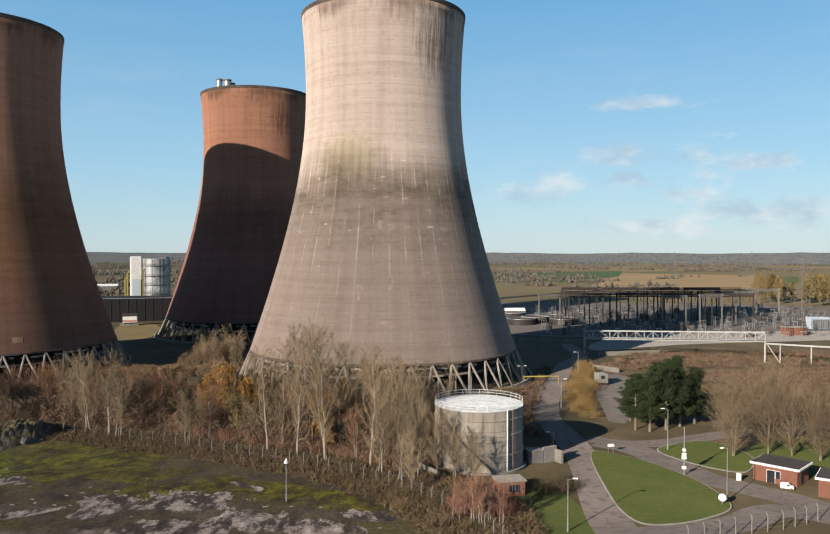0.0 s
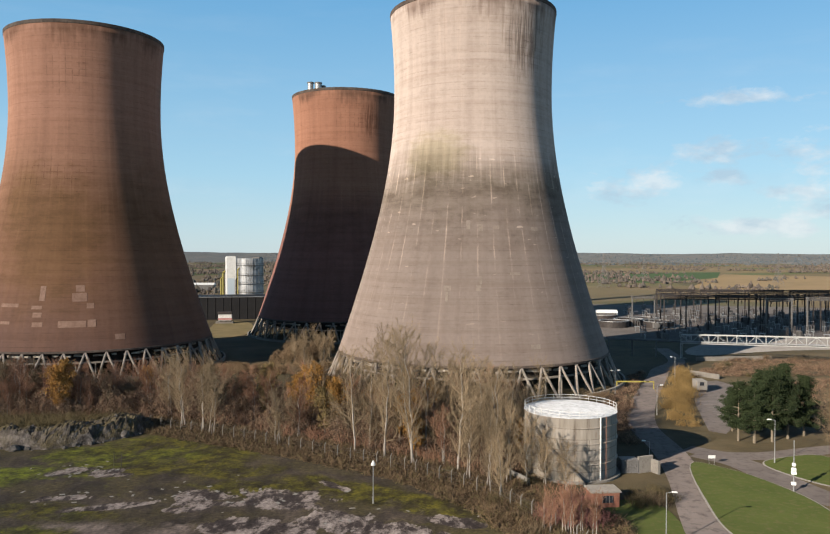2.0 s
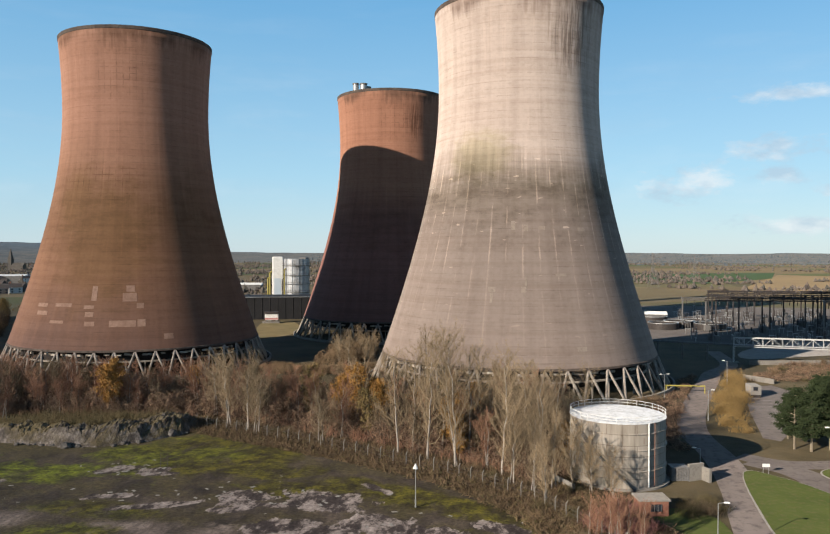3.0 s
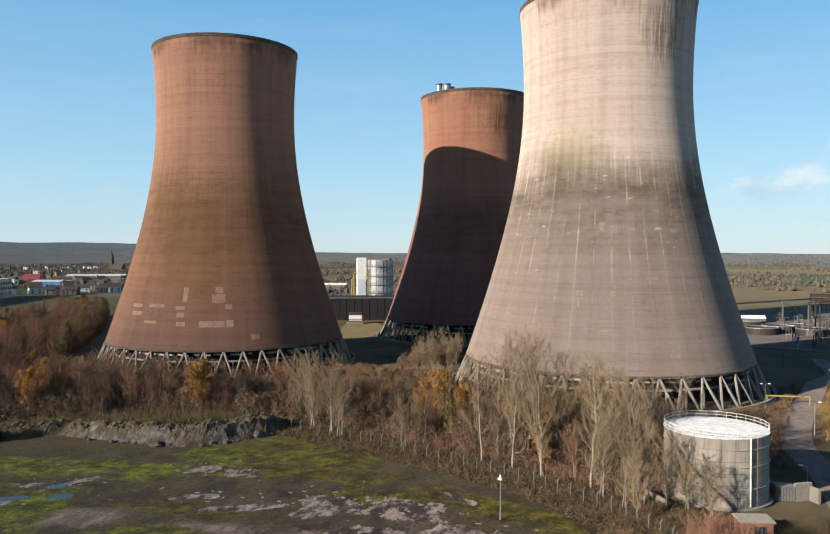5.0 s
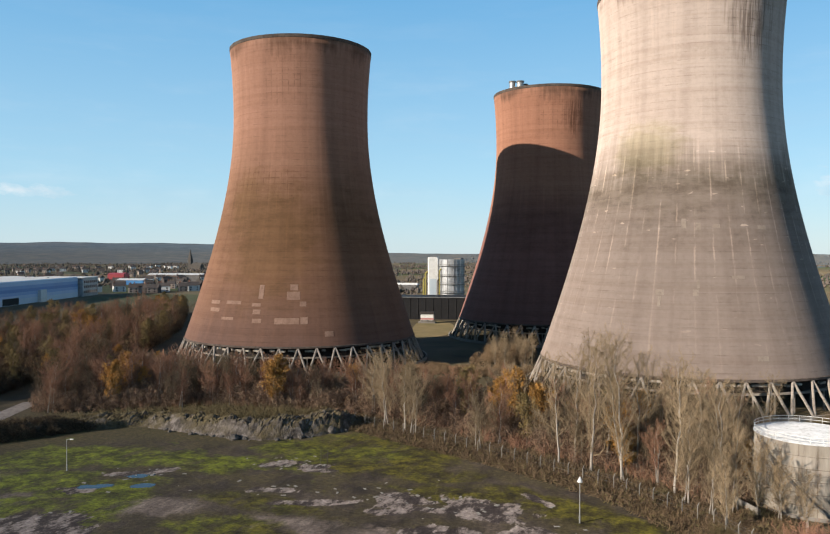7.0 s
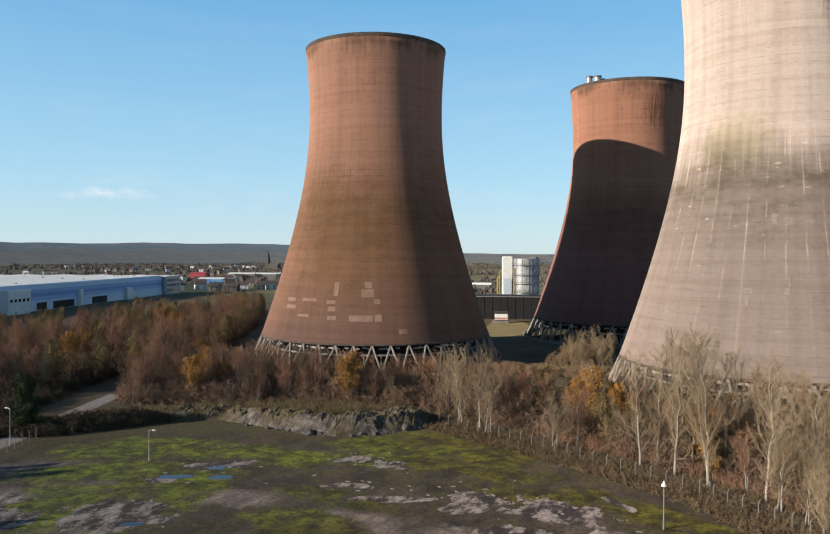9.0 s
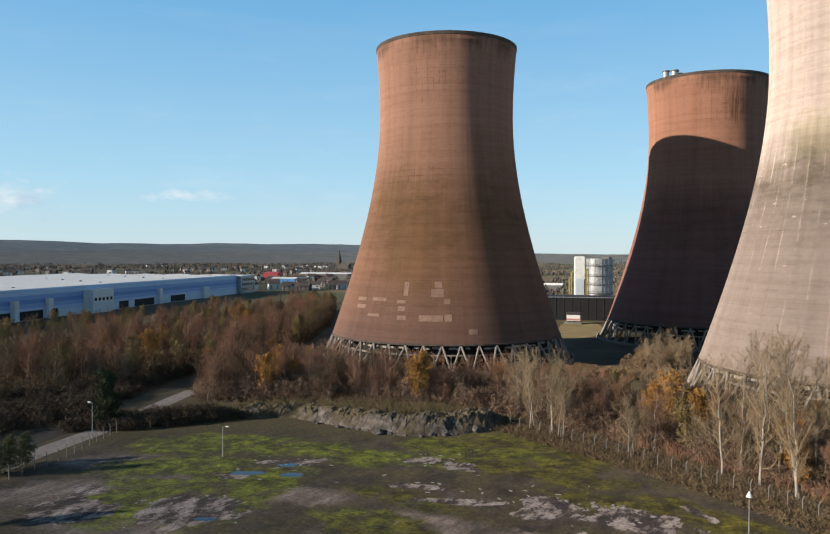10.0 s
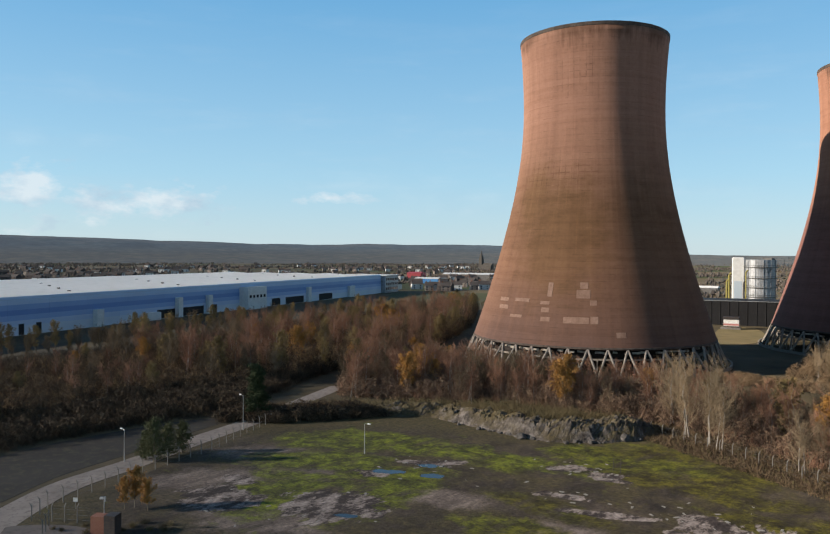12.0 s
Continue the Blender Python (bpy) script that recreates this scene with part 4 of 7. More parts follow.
def make_tree(name, seed, height, limbs, spread, rise, twigs, low, bark, twig, label, leaf=None, leaves=0, leaf_size=0.2, stems=1, cat="tree", thin=1.0):
    t = thing(name, (0, 0, 0), label, cat)
    trunk, crown, tips, rng = bare_tree(seed, height, limbs, spread, rise, twigs, low, thin=thin)
    for k in range(1, stems):
        a, b, c, _ = bare_tree(seed + 100 * k, height * rng.uniform(0.7, 0.98), limbs, spread, rise, twigs, low, thin=thin)
        o = np.array([rng.normal(0, 0.7), rng.normal(0, 0.7), 0])
        lean = np.array([rng.normal(0, 0.08), rng.normal(0, 0.08)])
        extra = []
        for rows, dest in ((a, extra), (b, crown)):
            for s in rows:
                s = list(s)
                for j in (0, 3):
                    s[j] += o[0] + lean[0] * s[j + 2]
                    s[j + 1] += o[1] + lean[1] * s[j + 2]
                dest.append(s)
        part("trunk", mesh_from("trunk", [sticks(extra, 6)], True), bark, t)
        c = c + o
        c[:, :2] += lean * c[:, 2:3]
        tips = np.concatenate([tips, c])
    part("trunk", mesh_from("trunk", [sticks(trunk, 6)], True), bark, t)
    part("crown", mesh_from("crown", [sticks(crown, 3)]), twig, t)
    if leaf is not None:
        pick = tips[rng.integers(0, len(tips), leaves)] + rng.normal(0, 0.28, (leaves, 3))
        part("foliage", mesh_from("foliage", [cards(pick, leaf_size, rng)]), leaf, t)
    return t


def make_shrub(name, seed, h, stems, mat, label, cat="shrub"):
    rng = np.random.default_rng(seed)
    segs = []
    for i in range(stems):
        p = np.array([rng.normal(0, h * 0.32), rng.normal(0, h * 0.32), 0.0])
        d = np.array([rng.normal(0, 0.45), rng.normal(0, 0.45), 1.0])
        d /= np.linalg.norm(d)
        ln = h * rng.uniform(0.5, 1.05)
        m = p + d * ln * 0.55
        d2 = d + rng.normal(0, 0.3, 3)
        e = m + d2 / np.linalg.norm(d2) * ln * 0.45
        segs += [[*p, *m, 0.028, 0.02], [*m, *e, 0.02, 0.006]]
        for _ in range(5):
            b = p + (m - p) * rng.uniform(0.3, 1.0) if rng.uniform() < 0.6 else m + (e - m) * rng.uniform(0, 1)
            w = d + rng.normal(0, 0.6, 3)
            segs.append([*b, *(b + w / np.linalg.norm(w) * ln * rng.uniform(0.2, 0.4)), 0.014, 0.005])
    return tagged(part(name, mesh_from(name, [sticks(segs, 3)]), mat), label, cat)


def make_pine(seed, h, r, label, tall=False, needles=None, tufts=75):
    """A conifer: trunk, drooping limbs and tufts of needles along each limb."""
    rng = np.random.default_rng(seed)
    t = thing("pine_tree", (0, 0, 0), label, "pine tree")
    part("trunk", Geo().tube((0, 0, 0), (0, 0, h * 0.94), 0.28, 0.06, 7), M_BARK, t)
    pts = []
    count = 30
    for i in range(count):
        f = (0.1 if tall else 0.2) + (0.88 if tall else 0.78) * i / count
        rad = r * ((1.05 - f) ** 0.75 if tall else 1.15 * (1.08 - f) ** 0.65) * rng.uniform(0.55, 1.25)
        az = 2.4 * i + rng.uniform(-0.5, 0.5)
        a = np.array([0, 0, h * f * 0.98])
        e = np.array([math.cos(az) * rad, math.sin(az) * rad, h * f + rad * rng.uniform(-0.05, 0.35)])
        part("limb", mesh_from("limb", [sticks([[*a, *e, 0.07, 0.025]], 4)]), M_BARK, t)
        for q in np.linspace(0.3, 1.05, 10):
            c = a + (e - a) * q + rng.normal(0, 0.16, 3) * (1 + 1.5 * q)
            pts.append(c[None, :] + rng.normal(0, 1, (tufts, 3)) * np.array([0.36, 0.36, 0.2]) * (0.6 + 0.5 * q))
    top = np.array([0, 0, h * 0.95])
    pts.append(top[None, :] + rng.normal(0, 1, (120, 3)) * np.array([0.25, 0.25, 0.4]))
    part("foliage", mesh_from("foliage", [cards(np.concatenate(pts), 0.14, rng)]), needles or M_PINE, t)
    return t


POPLARS = [make_tree("poplar_tree", 11 + k, 24, 40, 0.31, 0.8, 6, 0.12, M_BIRCHBARK, M_POPLARTWIG, "tall bare poplar with pale tan twigs", stems=1 + k % 2, thin=0.75) for k in range(3)]
TALLS = [make_tree("bare_tree", 31 + k, 18, 30, 0.4, 0.72, 7, 0.16, M_BIRCHBARK, M_POPLARTWIG, "leafless tree with pale forked trunk and fine tan twigs", stems=2, thin=0.8) for k in range(2)]
BIRCHES = [make_tree("birch_tree", 51 + k, 12, 26, 0.38, 0.7, 5, 0.24, M_BIRCHBARK, M_BIRCHTWIG, "slender birch with pale trunk and russet twigs", stems=2, thin=0.75) for k in range(4)]
BROWNS = [make_tree("young_tree", 71 + k, 10, 26, 0.44, 0.64, 6, 0.15, M_BARK, M_BROWNTWIG, "young leafless tree with dense brown twigs", stems=2, thin=0.8) for k in range(3)]
ORANGES = [make_tree("oak_tree", 91 + k, 11, 34, 0.3, 0.7, 5, 0.2, M_BARK, M_BROWNTWIG, "young tree still holding orange autumn leaves", M_ORANGE, 5200, 0.17) for k in range(2)]
GOLDS = [make_tree("larch_tree", 111 + k, 12, 34, 0.25, 0.6, 5, 0.15, M_BARK, M_BROWNTWIG, "tree with thin golden autumn leaves", M_GOLD, 2200, 0.2) for k in range(2)]
SPREADS = [make_tree("bare_tree", 171 + k, 12.5, 34, 0.62, 0.5, 6, 0.08, M_BARK, M_BROWNTWIG, "broad leafless tree with spreading grey-brown limbs", stems=2, thin=0.7) for k in range(2)]
SHRUBS = [make_shrub("scrub_bush", 131 + k, 3.0, 110, (M_SCRUB, M_BROWNTWIG, M_GREENSCRUB)[k], ("dry tan scrub bush", "dark brown thorn scrub bush", "olive bramble scrub bush")[k]) for k in range(3)]
REDS = [make_shrub("dogwood_bush", 141, 3.2, 130, surface("purple_red_twigs", (0.2, 0.08, 0.075), (0.26, 0.12, 0.1), 0.4, (0.3, 0.17, 0.13), 2, 0.95, vary=0.2), "purplish red leafless bush")]
STRAWS = [make_shrub("hedge_bush", 151, 3.4, 120, surface("straw_twigs", (0.25, 0.165, 0.06), (0.2, 0.13, 0.055), 0.4, (0.3, 0.21, 0.09), 2, 0.95, vary=0.2), "straw-gold hedge bush beside the road")]
USED = set()


def plant(kind, x, y, size, rng, group):
    """Puts a tree of that kind at (x, y): the first use moves the original, later ones copy it."""
    src = kind[int(rng.integers(0, len(kind)))]
    m = pose(x, y, 0, rng.normal(0, 2), rng.normal(0, 2), rng.uniform(0, 360)) @ Matrix.Diagonal((*(size * rng.uniform(0.9, 1.12, 2)), size * rng.uniform(0.93, 1.07), 1))
    if src not in USED:
        USED.add(src)
        ob = src
        ob.matrix_basis = m
    else:
        ob = copy_thing(src, pose(0, 0, 0))
        ob.matrix_basis = m
    ob["group"] = group
    return ob


def inside(x, y, poly):
    n, c = len(poly), False
    for i in range(n):
        (x0, y0), (x1, y1) = poly[i], poly[i - 1]
        if (y0 > y) != (y1 > y) and x < (x1 - x0) * (y - y0) / (y1 - y0) + x0:
            c = not c
    return c


def scatter(poly, count, gap, rng):
    xs, ys = [p[0] for p in poly], [p[1] for p in poly]
    out = []
    for _ in range(count * 40):
        if len(out) >= count:
            break
        x, y = rng.uniform(min(xs), max(xs)), rng.uniform(min(ys), max(ys))
        if inside(x, y, poly) and all((x - a) ** 2 + (y - b) ** 2 > gap * gap for a, b in out):
            if all((x - tx) ** 2 + (y - ty) ** 2 > 50.5 ** 2 for tx, ty in TOWERS):
                out.append((x, y))
    return out


rng = np.random.default_rng(5)
# the row of tall poplars behind the fence
for x, y, s in ((*(-29.9, 152.2), 0.86), (*(-27.1, 153.0), 0.9), (*(-23.2, 148.2), 1.04), (*(-20.9, 153.0), 1.0), (*(-17.3, 144.5), 1.04), (*(-15.1, 149.0), 0.92), (*(-8.3, 140.2), 0.84), (*(-7.0, 145.9), 0.88), (*(-1.2, 138.1), 0.8), (*(1.1, 148.2), 0.8), (*(-25.8, 163.6), 0.95), (*(-14.4, 158.1), 0.85), (*(-4.5, 152.2), 0.8), (*(6.9, 161.7), 0.72)):
    plant(POPLARS, x, y, s, rng, "poplars behind the fence")
for x, y, s in ((*(-73.7, 168.9), 0.98), (*(-67.4, 165.5), 0.95), (*(-80.7, 176.8), 0.85), (*(-63.6, 162.6), 0.7), (*(-45.3, 176.8), 0.8), (*(-51.2, 182.4), 0.7), (*(-41.2, 170.4), 0.78), (*(-38.4, 176.8), 0.85), (*(-11.8, 161.7), 0.9), (*(3.9, 153.0), 0.8), (*(-47.8, 156.4), 0.6), (*(6.9, 138.1), 0.55)):
    plant(TALLS, x, y, s, rng, "tall trees of the wood")
for x, y, s in ((-43.3, 171.6, 1.2), (-39.8, 173.4, 1.0), (-46.8, 172.6, 1.0), (*(-46.2, 176.8), 1.05), (*(-45.2, 182.4), 0.95), (*(-98.4, 201.8), 0.75), (*(-30.3, 176.8), 0.8)):
    plant(ORANGES, x, y, s, rng, "orange trees of the wood")
for x, y, s in ((4.0, 133.5, 0.66), (7.2, 132.4, 0.56), (1.2, 135.0, 0.72), (-2.4, 131.5, 0.66), (10.6, 131.0, 0.48), (-6.0, 136.0, 0.74), (-0.5, 126.5, 0.5)):
    plant(TALLS, x, y, s, rng, "bare trees before the tank")
WOOD = [(-160, 147), (-120, 171), (-84, 176), (-60, 168), (-40, 158), (-18, 148), (-4, 136), (4, 140), (0, 176), (8, 200), (-40, 196), (-66, 206), (-98, 212), (-130, 206), (-178, 216), (-206, 226), (-200, 190), (-172, 160)]
for i, (x, y) in enumerate(scatter(WOOD, 270, 2.6, rng)):
    left = x < -75
    k = rng.uniform()
    kind = BIRCHES if k < (0.62 if left else 0.35) else BROWNS if k < 0.88 else GOLDS if k < 0.94 else ORANGES
    deep = 1.0 if y < 190 else 0.72
    plant(kind, x, y, rng.uniform(0.7, 1.12) * deep, rng, "trees of the wood")
for x, y in scatter(WOOD, 60, 2.0, rng):
    plant(SHRUBS[:2], x, y, rng.uniform(0.6, 1.1), rng, "undergrowth of the wood")
# pale sallows on the far side, between the towers
for x, y in scatter([(-84.4, 268.6), (-70.1, 260.2), (-61.0, 269.4), (-70.5, 306.3), (-84.1, 295.3)], 16, 2.5, rng):
    plant(TALLS, x, y, rng.uniform(0.4, 0.62), rng, "pale sallows between the towers")
# scrub along the fence and the yard's edge
for x, y in scatter([(-84, 172), (-41, 152), (-19, 141), (-3, 129), (8, 112), (14, 116), (0, 139), (-16, 148), (-40, 158), (-84, 178)], 24, 1.6, rng):
    plant(SHRUBS, x, y, rng.uniform(0.25, 0.7), rng, "scrub along the fence")
for x, y in scatter([(-6, 122), (6, 104), (14, 108), (16, 120), (4, 134)], 24, 1.5, rng):
    plant(SHRUBS, x, y, rng.uniform(0.35, 0.8), rng, "scrub before the tank")
for x, y, s in ((*(9.9, 115.6), 1.2), (*(12.2, 114.5), 1.1), (*(7.1, 116.8), 1.0), (*(14.1, 116.8), 0.9), (*(11.4, 123.2), 1.0)):
    plant(REDS, x, y, s, rng, "red bushes before the tank")
for x, y, s in ((*(5.8, 112.2), 0.5), (*(8.3, 111.1), 0.62), (*(9.4, 110.0), 0.55), (*(10.9, 111.5), 0.58), (*(12.9, 110.0), 0.5), (*(6.6, 110.7), 0.45)):
    plant(BIRCHES, x, y, s, rng, "young birches before the tank")
for x, y in scatter([(19.6, 128.7), (25.9, 133.3), (27.0, 127.3), (21.6, 124.5)], 9, 1.6, rng):
    plant(SHRUBS[1:], x, y, rng.uniform(0.6, 0.9), rng, "scrub beside the tank")
# golden hedge along the road
for x, y in scatter([(46.1, 225.7), (59.1, 268.1), (60.1, 256.1), (45.8, 194.9), (44.2, 176.7), (39.2, 185.4)], 42, 1.7, rng):
    plant(STRAWS, x, y, rng.uniform(0.5, 1.0), rng, "straw-gold hedge by the road")
for x, y in scatter([(62.2, 256.1), (146.1, 268.1), (165.4, 303.7), (83.1, 298.9)], 26, 4, rng):
    plant(SHRUBS, x, y, rng.uniform(0.5, 1.0), rng, "scrub before the substation")
for x, y in scatter([(24, 205), (36, 232), (40, 250), (20, 205), (26, 190), (10, 168), (16, 160)], 22, 2.0, rng):
    plant(SHRUBS, x, y, rng.uniform(0.5, 1.0), rng, "scrub at the tower's foot")
# bare trees behind the brick hut
for x, y, s in ((62.5, 147.9, 0.8), (67.1, 157.2, 0.9), (70.5, 150.2, 0.85), (74.5, 148.4, 0.9), (78.1, 145.0, 0.8), (73.6, 161.4, 0.95), (83.6, 157.2, 0.9), (68.6, 168.0, 0.85), (80.6, 168.0, 0.95), (75.0, 178.0, 0.9), (86.0, 181.0, 1.0), (92.0, 170.0, 0.9), (90.0, 152.0, 0.8)):
    plant(SPREADS, x, y, s, rng, "bare trees behind the brick hut")
# pines
P1, P2 = make_pine(201, 15.0, 3.9, "dark green pine in a small clump"), make_pine(202, 13.0, 3.6, "dark green pine in a small clump")
for k, (x, y, s) in enumerate(((*(49.9, 170.4), 0.86), (*(52.7, 168.9), 1.0), (*(56.8, 170.4), 1.02), (*(61.1, 173.5), 1.0), (*(65.6, 176.7), 0.9), (*(58.1, 181.2), 1.05), (*(63.4, 183.6), 1.0), (*(51.3, 179.5), 0.75))):
    src, m = (P1, P2)[k % 2], pose(x, y, 0, 0, 0, 70 * k) @ Matrix.Diagonal((s, s, s, 1))
    ob = src if k < 2 else copy_thing(src, pose(0, 0, 0))
    ob.matrix_basis = m
    ob["group"] = "pine clump"
spruce = make_pine(203, 10.5, 2.6, "dark conifer standing beside the perimeter road", True)
spruce.matrix_basis = pose(*(-153.6, 116.5), 0) @ Matrix.Diagonal((1.15, 1.15, 1.22, 1))
sapling = make_pine(204, 9.0, 2.8, "small self-sown conifer beside the perimeter road", True, surface("olive_needles", (0.085, 0.092, 0.04), (0.12, 0.125, 0.055), 0.5, (0.05, 0.055, 0.026), 2, 0.9, vary=0.2), 24)
for k, (x, y, s) in enumerate(((*(-137.1, 82.4), 0.66), (*(-138.6, 86.1), 0.52), (*(-139.1, 89.3), 0.5), (*(-139.6, 82.0), 0.45))):
    ob = sapling if k == 0 else copy_thing(sapling, pose(0, 0, 0))
    ob.matrix_basis = pose(x, y, 0, 0, 0, 50 * k) @ Matrix.Diagonal((s * 1.45, s * 1.45, s * 1.35, 1))
    tagged(ob, "small self-sown conifer beside the perimeter road", "", "small conifers by the road")

# the belt of trees before the warehouse
BELT = [(-185, 60), (-196, 110), (-192, 160), (-200, 205), (-222, 266), (-262, 330), (-330, 420), (-352, 412), (-318, 320), (-292, 240), (-282, 170), (-268, 96), (-240, 50)]
for x, y in scatter(BELT, 298, 4.2, rng):
    k = rng.uniform()
    plant(BIRCHES if k < 0.5 else BROWNS if k < 0.82 else GOLDS if k < 0.95 else ORANGES, x, y, rng.uniform(0.95, 1.3) * (0.55 if y < 130 else 0.95), rng, "tree belt before the warehouse")
for x, y in scatter([(-168, 70), (-188, 120), (-190, 150), (-212, 200), (-236, 180), (-230, 110), (-205, 60)], 50, 3.0, rng):
    plant(SHRUBS, x, y, rng.uniform(0.6, 1.2), rng, "scrub below the tree belt")
for x, y in scatter([(-285, 90), (-310, 180), (-345, 300), (-372, 390), (-385, 380), (-360, 260), (-330, 150), (-310, 80)], 90, 3.8, rng):
    plant(GOLDS + BROWNS, x, y, rng.uniform(0.55, 1.0), rng, "hedge trees before the warehouse")
for x, y, s in ((*(-115.7, 68.0), 0.55), (*(-112.7, 68.6), 0.45), (*(-115.9, 66.5), 0.4)):
    plant(ORANGES, x, y, s, rng, "orange saplings in the yard's corner")
for x, y in scatter([(-118.3, 57.0), (-105.7, 69.1), (-101.4, 66.7), (-113.4, 55.1)], 10, 1.5, rng):
    plant(SHRUBS[2:], x, y, rng.uniform(0.2, 0.4), rng, "weeds in the yard's corner")
for x, y in scatter([(-169.9, 119.2), (-152.6, 140.9), (-144.8, 130.8), (-159.4, 112.4)], 20, 2.0, rng):
    plant(SHRUBS, x, y, rng.uniform(0.4, 0.8), rng, "scrub at the yard's far edge")
# trees behind the substation
for x, y in scatter([(251.0, 581.1), (291.7, 581.0), (300.9, 553.0), (350.1, 612.0), (305.5, 685.2)], 22, 6.0, rng):
    plant(GOLDS, x, y, rng.uniform(1.2, 1.9), rng, "yellow trees behind the substation")


def clump_field(name, spots, label, mat):
    """Far woods: many small uneven crowns in one mesh."""
    rg = np.random.default_rng(77)
    c = np.asarray(spots, float)
    m = len(c)
    base = []
    for k in range(6):
        a = 6.2832 * k / 6
        base.append((math.cos(a), math.sin(a), 0.35))
    base = np.array([(0, 0, 0.0)] + base + [(0.2, 0.1, 1.0), (-0.3, -0.1, 0.86)])
    faces = np.array([(0, 2, 1), (0, 3, 2), (0, 4, 3), (0, 5, 4), (0, 6, 5), (0, 1, 6), (1, 2, 7), (2, 3, 7), (3, 8, 7), (3, 4, 8), (4, 5, 8), (5, 6, 8), (6, 7, 8), (6, 1, 7)])
    v = base[None] * (1 + rg.normal(0, 0.3, (m, len(base), 3)))
    v = v * np.stack([c[:, 3], c[:, 3], c[:, 4]], 1)[:, None, :] + c[:, None, :3]
    f = faces[None] + (np.arange(m) * len(base))[:, None, None]
    me = bpy.data.meshes.new(name)
    me.from_pydata(v.reshape(-1, 3).tolist(), [], f.reshape(-1, 3).tolist())
    me.update()
    return tagged(part(name, me, mat), label, "woods", "", "stuff")


rg = np.random.default_rng(9)
spots = []
for _ in range(36000):
    th = radians(rg.uniform(-38, 82))
    d = 560 + 3000 * rg.uniform() ** 0.9
    x, y = -math.sin(th) * d, math.cos(th) * d
    dense = noise.noise(Vector((x * 0.0032, y * 0.0032, 4.0))) + 0.5 * noise.noise(Vector((x * 0.011, y * 0.011, 9.0)))
    deg = math.degrees(th)
    need = (-0.12 if deg > 14 else 0.16) if d > 1700 or deg > 14 else 0.2
    if deg > 26 and d < 900:
        continue
    if dense > need:
        s = rg.uniform(1.5, 3.3)
        spots.append((x, y, -0.4, s, s * rg.uniform(1.0, 1.9) + 1))
clump_field("far_woods", spots, "far winter woods, hedges and copses across the plain", M_FARWOOD)
spots = []
for _ in range(6000):
    deg, d = rg.uniform(-36, 18), rg.uniform(2500, 4300)
    th = radians(deg)
    if noise.noise(Vector((deg * 0.35, d * 0.006, 6.0))) < -0.05:
        continue
    lift = np.interp(d, [3000, 3500, 4000, 4350], [0, 0.22, 0.55, 0.86]) * (36 + 62 / (1 + math.exp(-(deg - 30) / 3.0)) + 42 * max(0.0, min(1.0, (deg - 55) / 20)))
    spots.append((-math.sin(th) * d, math.cos(th) * d, lift - 5, rg.uniform(4, 9), rg.uniform(6, 9)))
# clumps take the haze-tinted hill colour
clump_field("hill_woods", spots, "woods and hedges on the far hills, coloured blue-grey for distance haze", M_HILLWOOD)


def thicket(name, areas, label, mat, seed):
    """Undergrowth too dense to count: bundles of thin stems in one mesh."""
    rt = np.random.default_rng(seed)
    rows = []
    for poly, count, h, per in areas:
        c = np.array(scatter(poly, count, 0.5, rt))
        m = len(c)
        c = np.repeat(c, per, 0) + rt.normal(0, 0.8, (m * per, 2))
        hh = h * rt.uniform(0.4, 1.1, len(c))
        lean = rt.normal(0, 0.42, (len(c), 2)) * hh[:, None]
        mid = c + lean * 0.45
        top = c + lean
        z = np.zeros(len(c))
        rows.append(np.column_stack([c, z, mid, hh * 0.6, z + 0.035, z + 0.028]))
        rows.append(np.column_stack([mid, hh * 0.6, top, hh, z + 0.028, z + 0.008]))
        for _ in range(2):
            side = mid + rt.normal(0, 0.35, (len(c), 2)) * hh[:, None]
            rows.append(np.column_stack([c + (mid - c) * 0.5, hh * 0.3, side, hh * rt.uniform(0.55, 0.95, len(c)), z + 0.02, z + 0.006]))
    me = mesh_from(name, [sticks(np.concatenate(rows), 3)])
    return tagged(part(name, me, mat), label, "undergrowth", "", "stuff")


thicket("wood_undergrowth", [(WOOD, 900, 3.4, 14)], "dense russet and brown undergrowth beneath the wood", M_BIRCHTWIG, 61)
thicket("belt_undergrowth", [(BELT, 1300, 6.5, 10), ([(-164, 66), (-180, 120), (-196, 160), (-214, 200), (-236, 180), (-236, 110), (-205, 50)], 520, 2.6, 12), ([(-285, 60), (-310, 180), (-345, 300), (-372, 390), (-320, 320), (-290, 240), (-280, 170), (-262, 90), (-240, 40)], 700, 3.4, 12)], "dense brown undergrowth of the tree belt, coloured dark for its shade", M_UNDERWOOD, 63)
thicket("bank_scrub", [([(-162, 50), (-166, 76), (-166, 98), (-164, 116), (-174, 134), (-184, 152), (-204, 170), (-212, 120), (-200, 44)], 900, 1.8, 12), ([(-200, 40), (-240, 90), (-286, 110), (-262, 50), (-230, 20)], 700, 3.0, 12)], "bramble and dry scrub on the bank beside the perimeter road, coloured dark for shade", M_UNDERWOOD, 64)
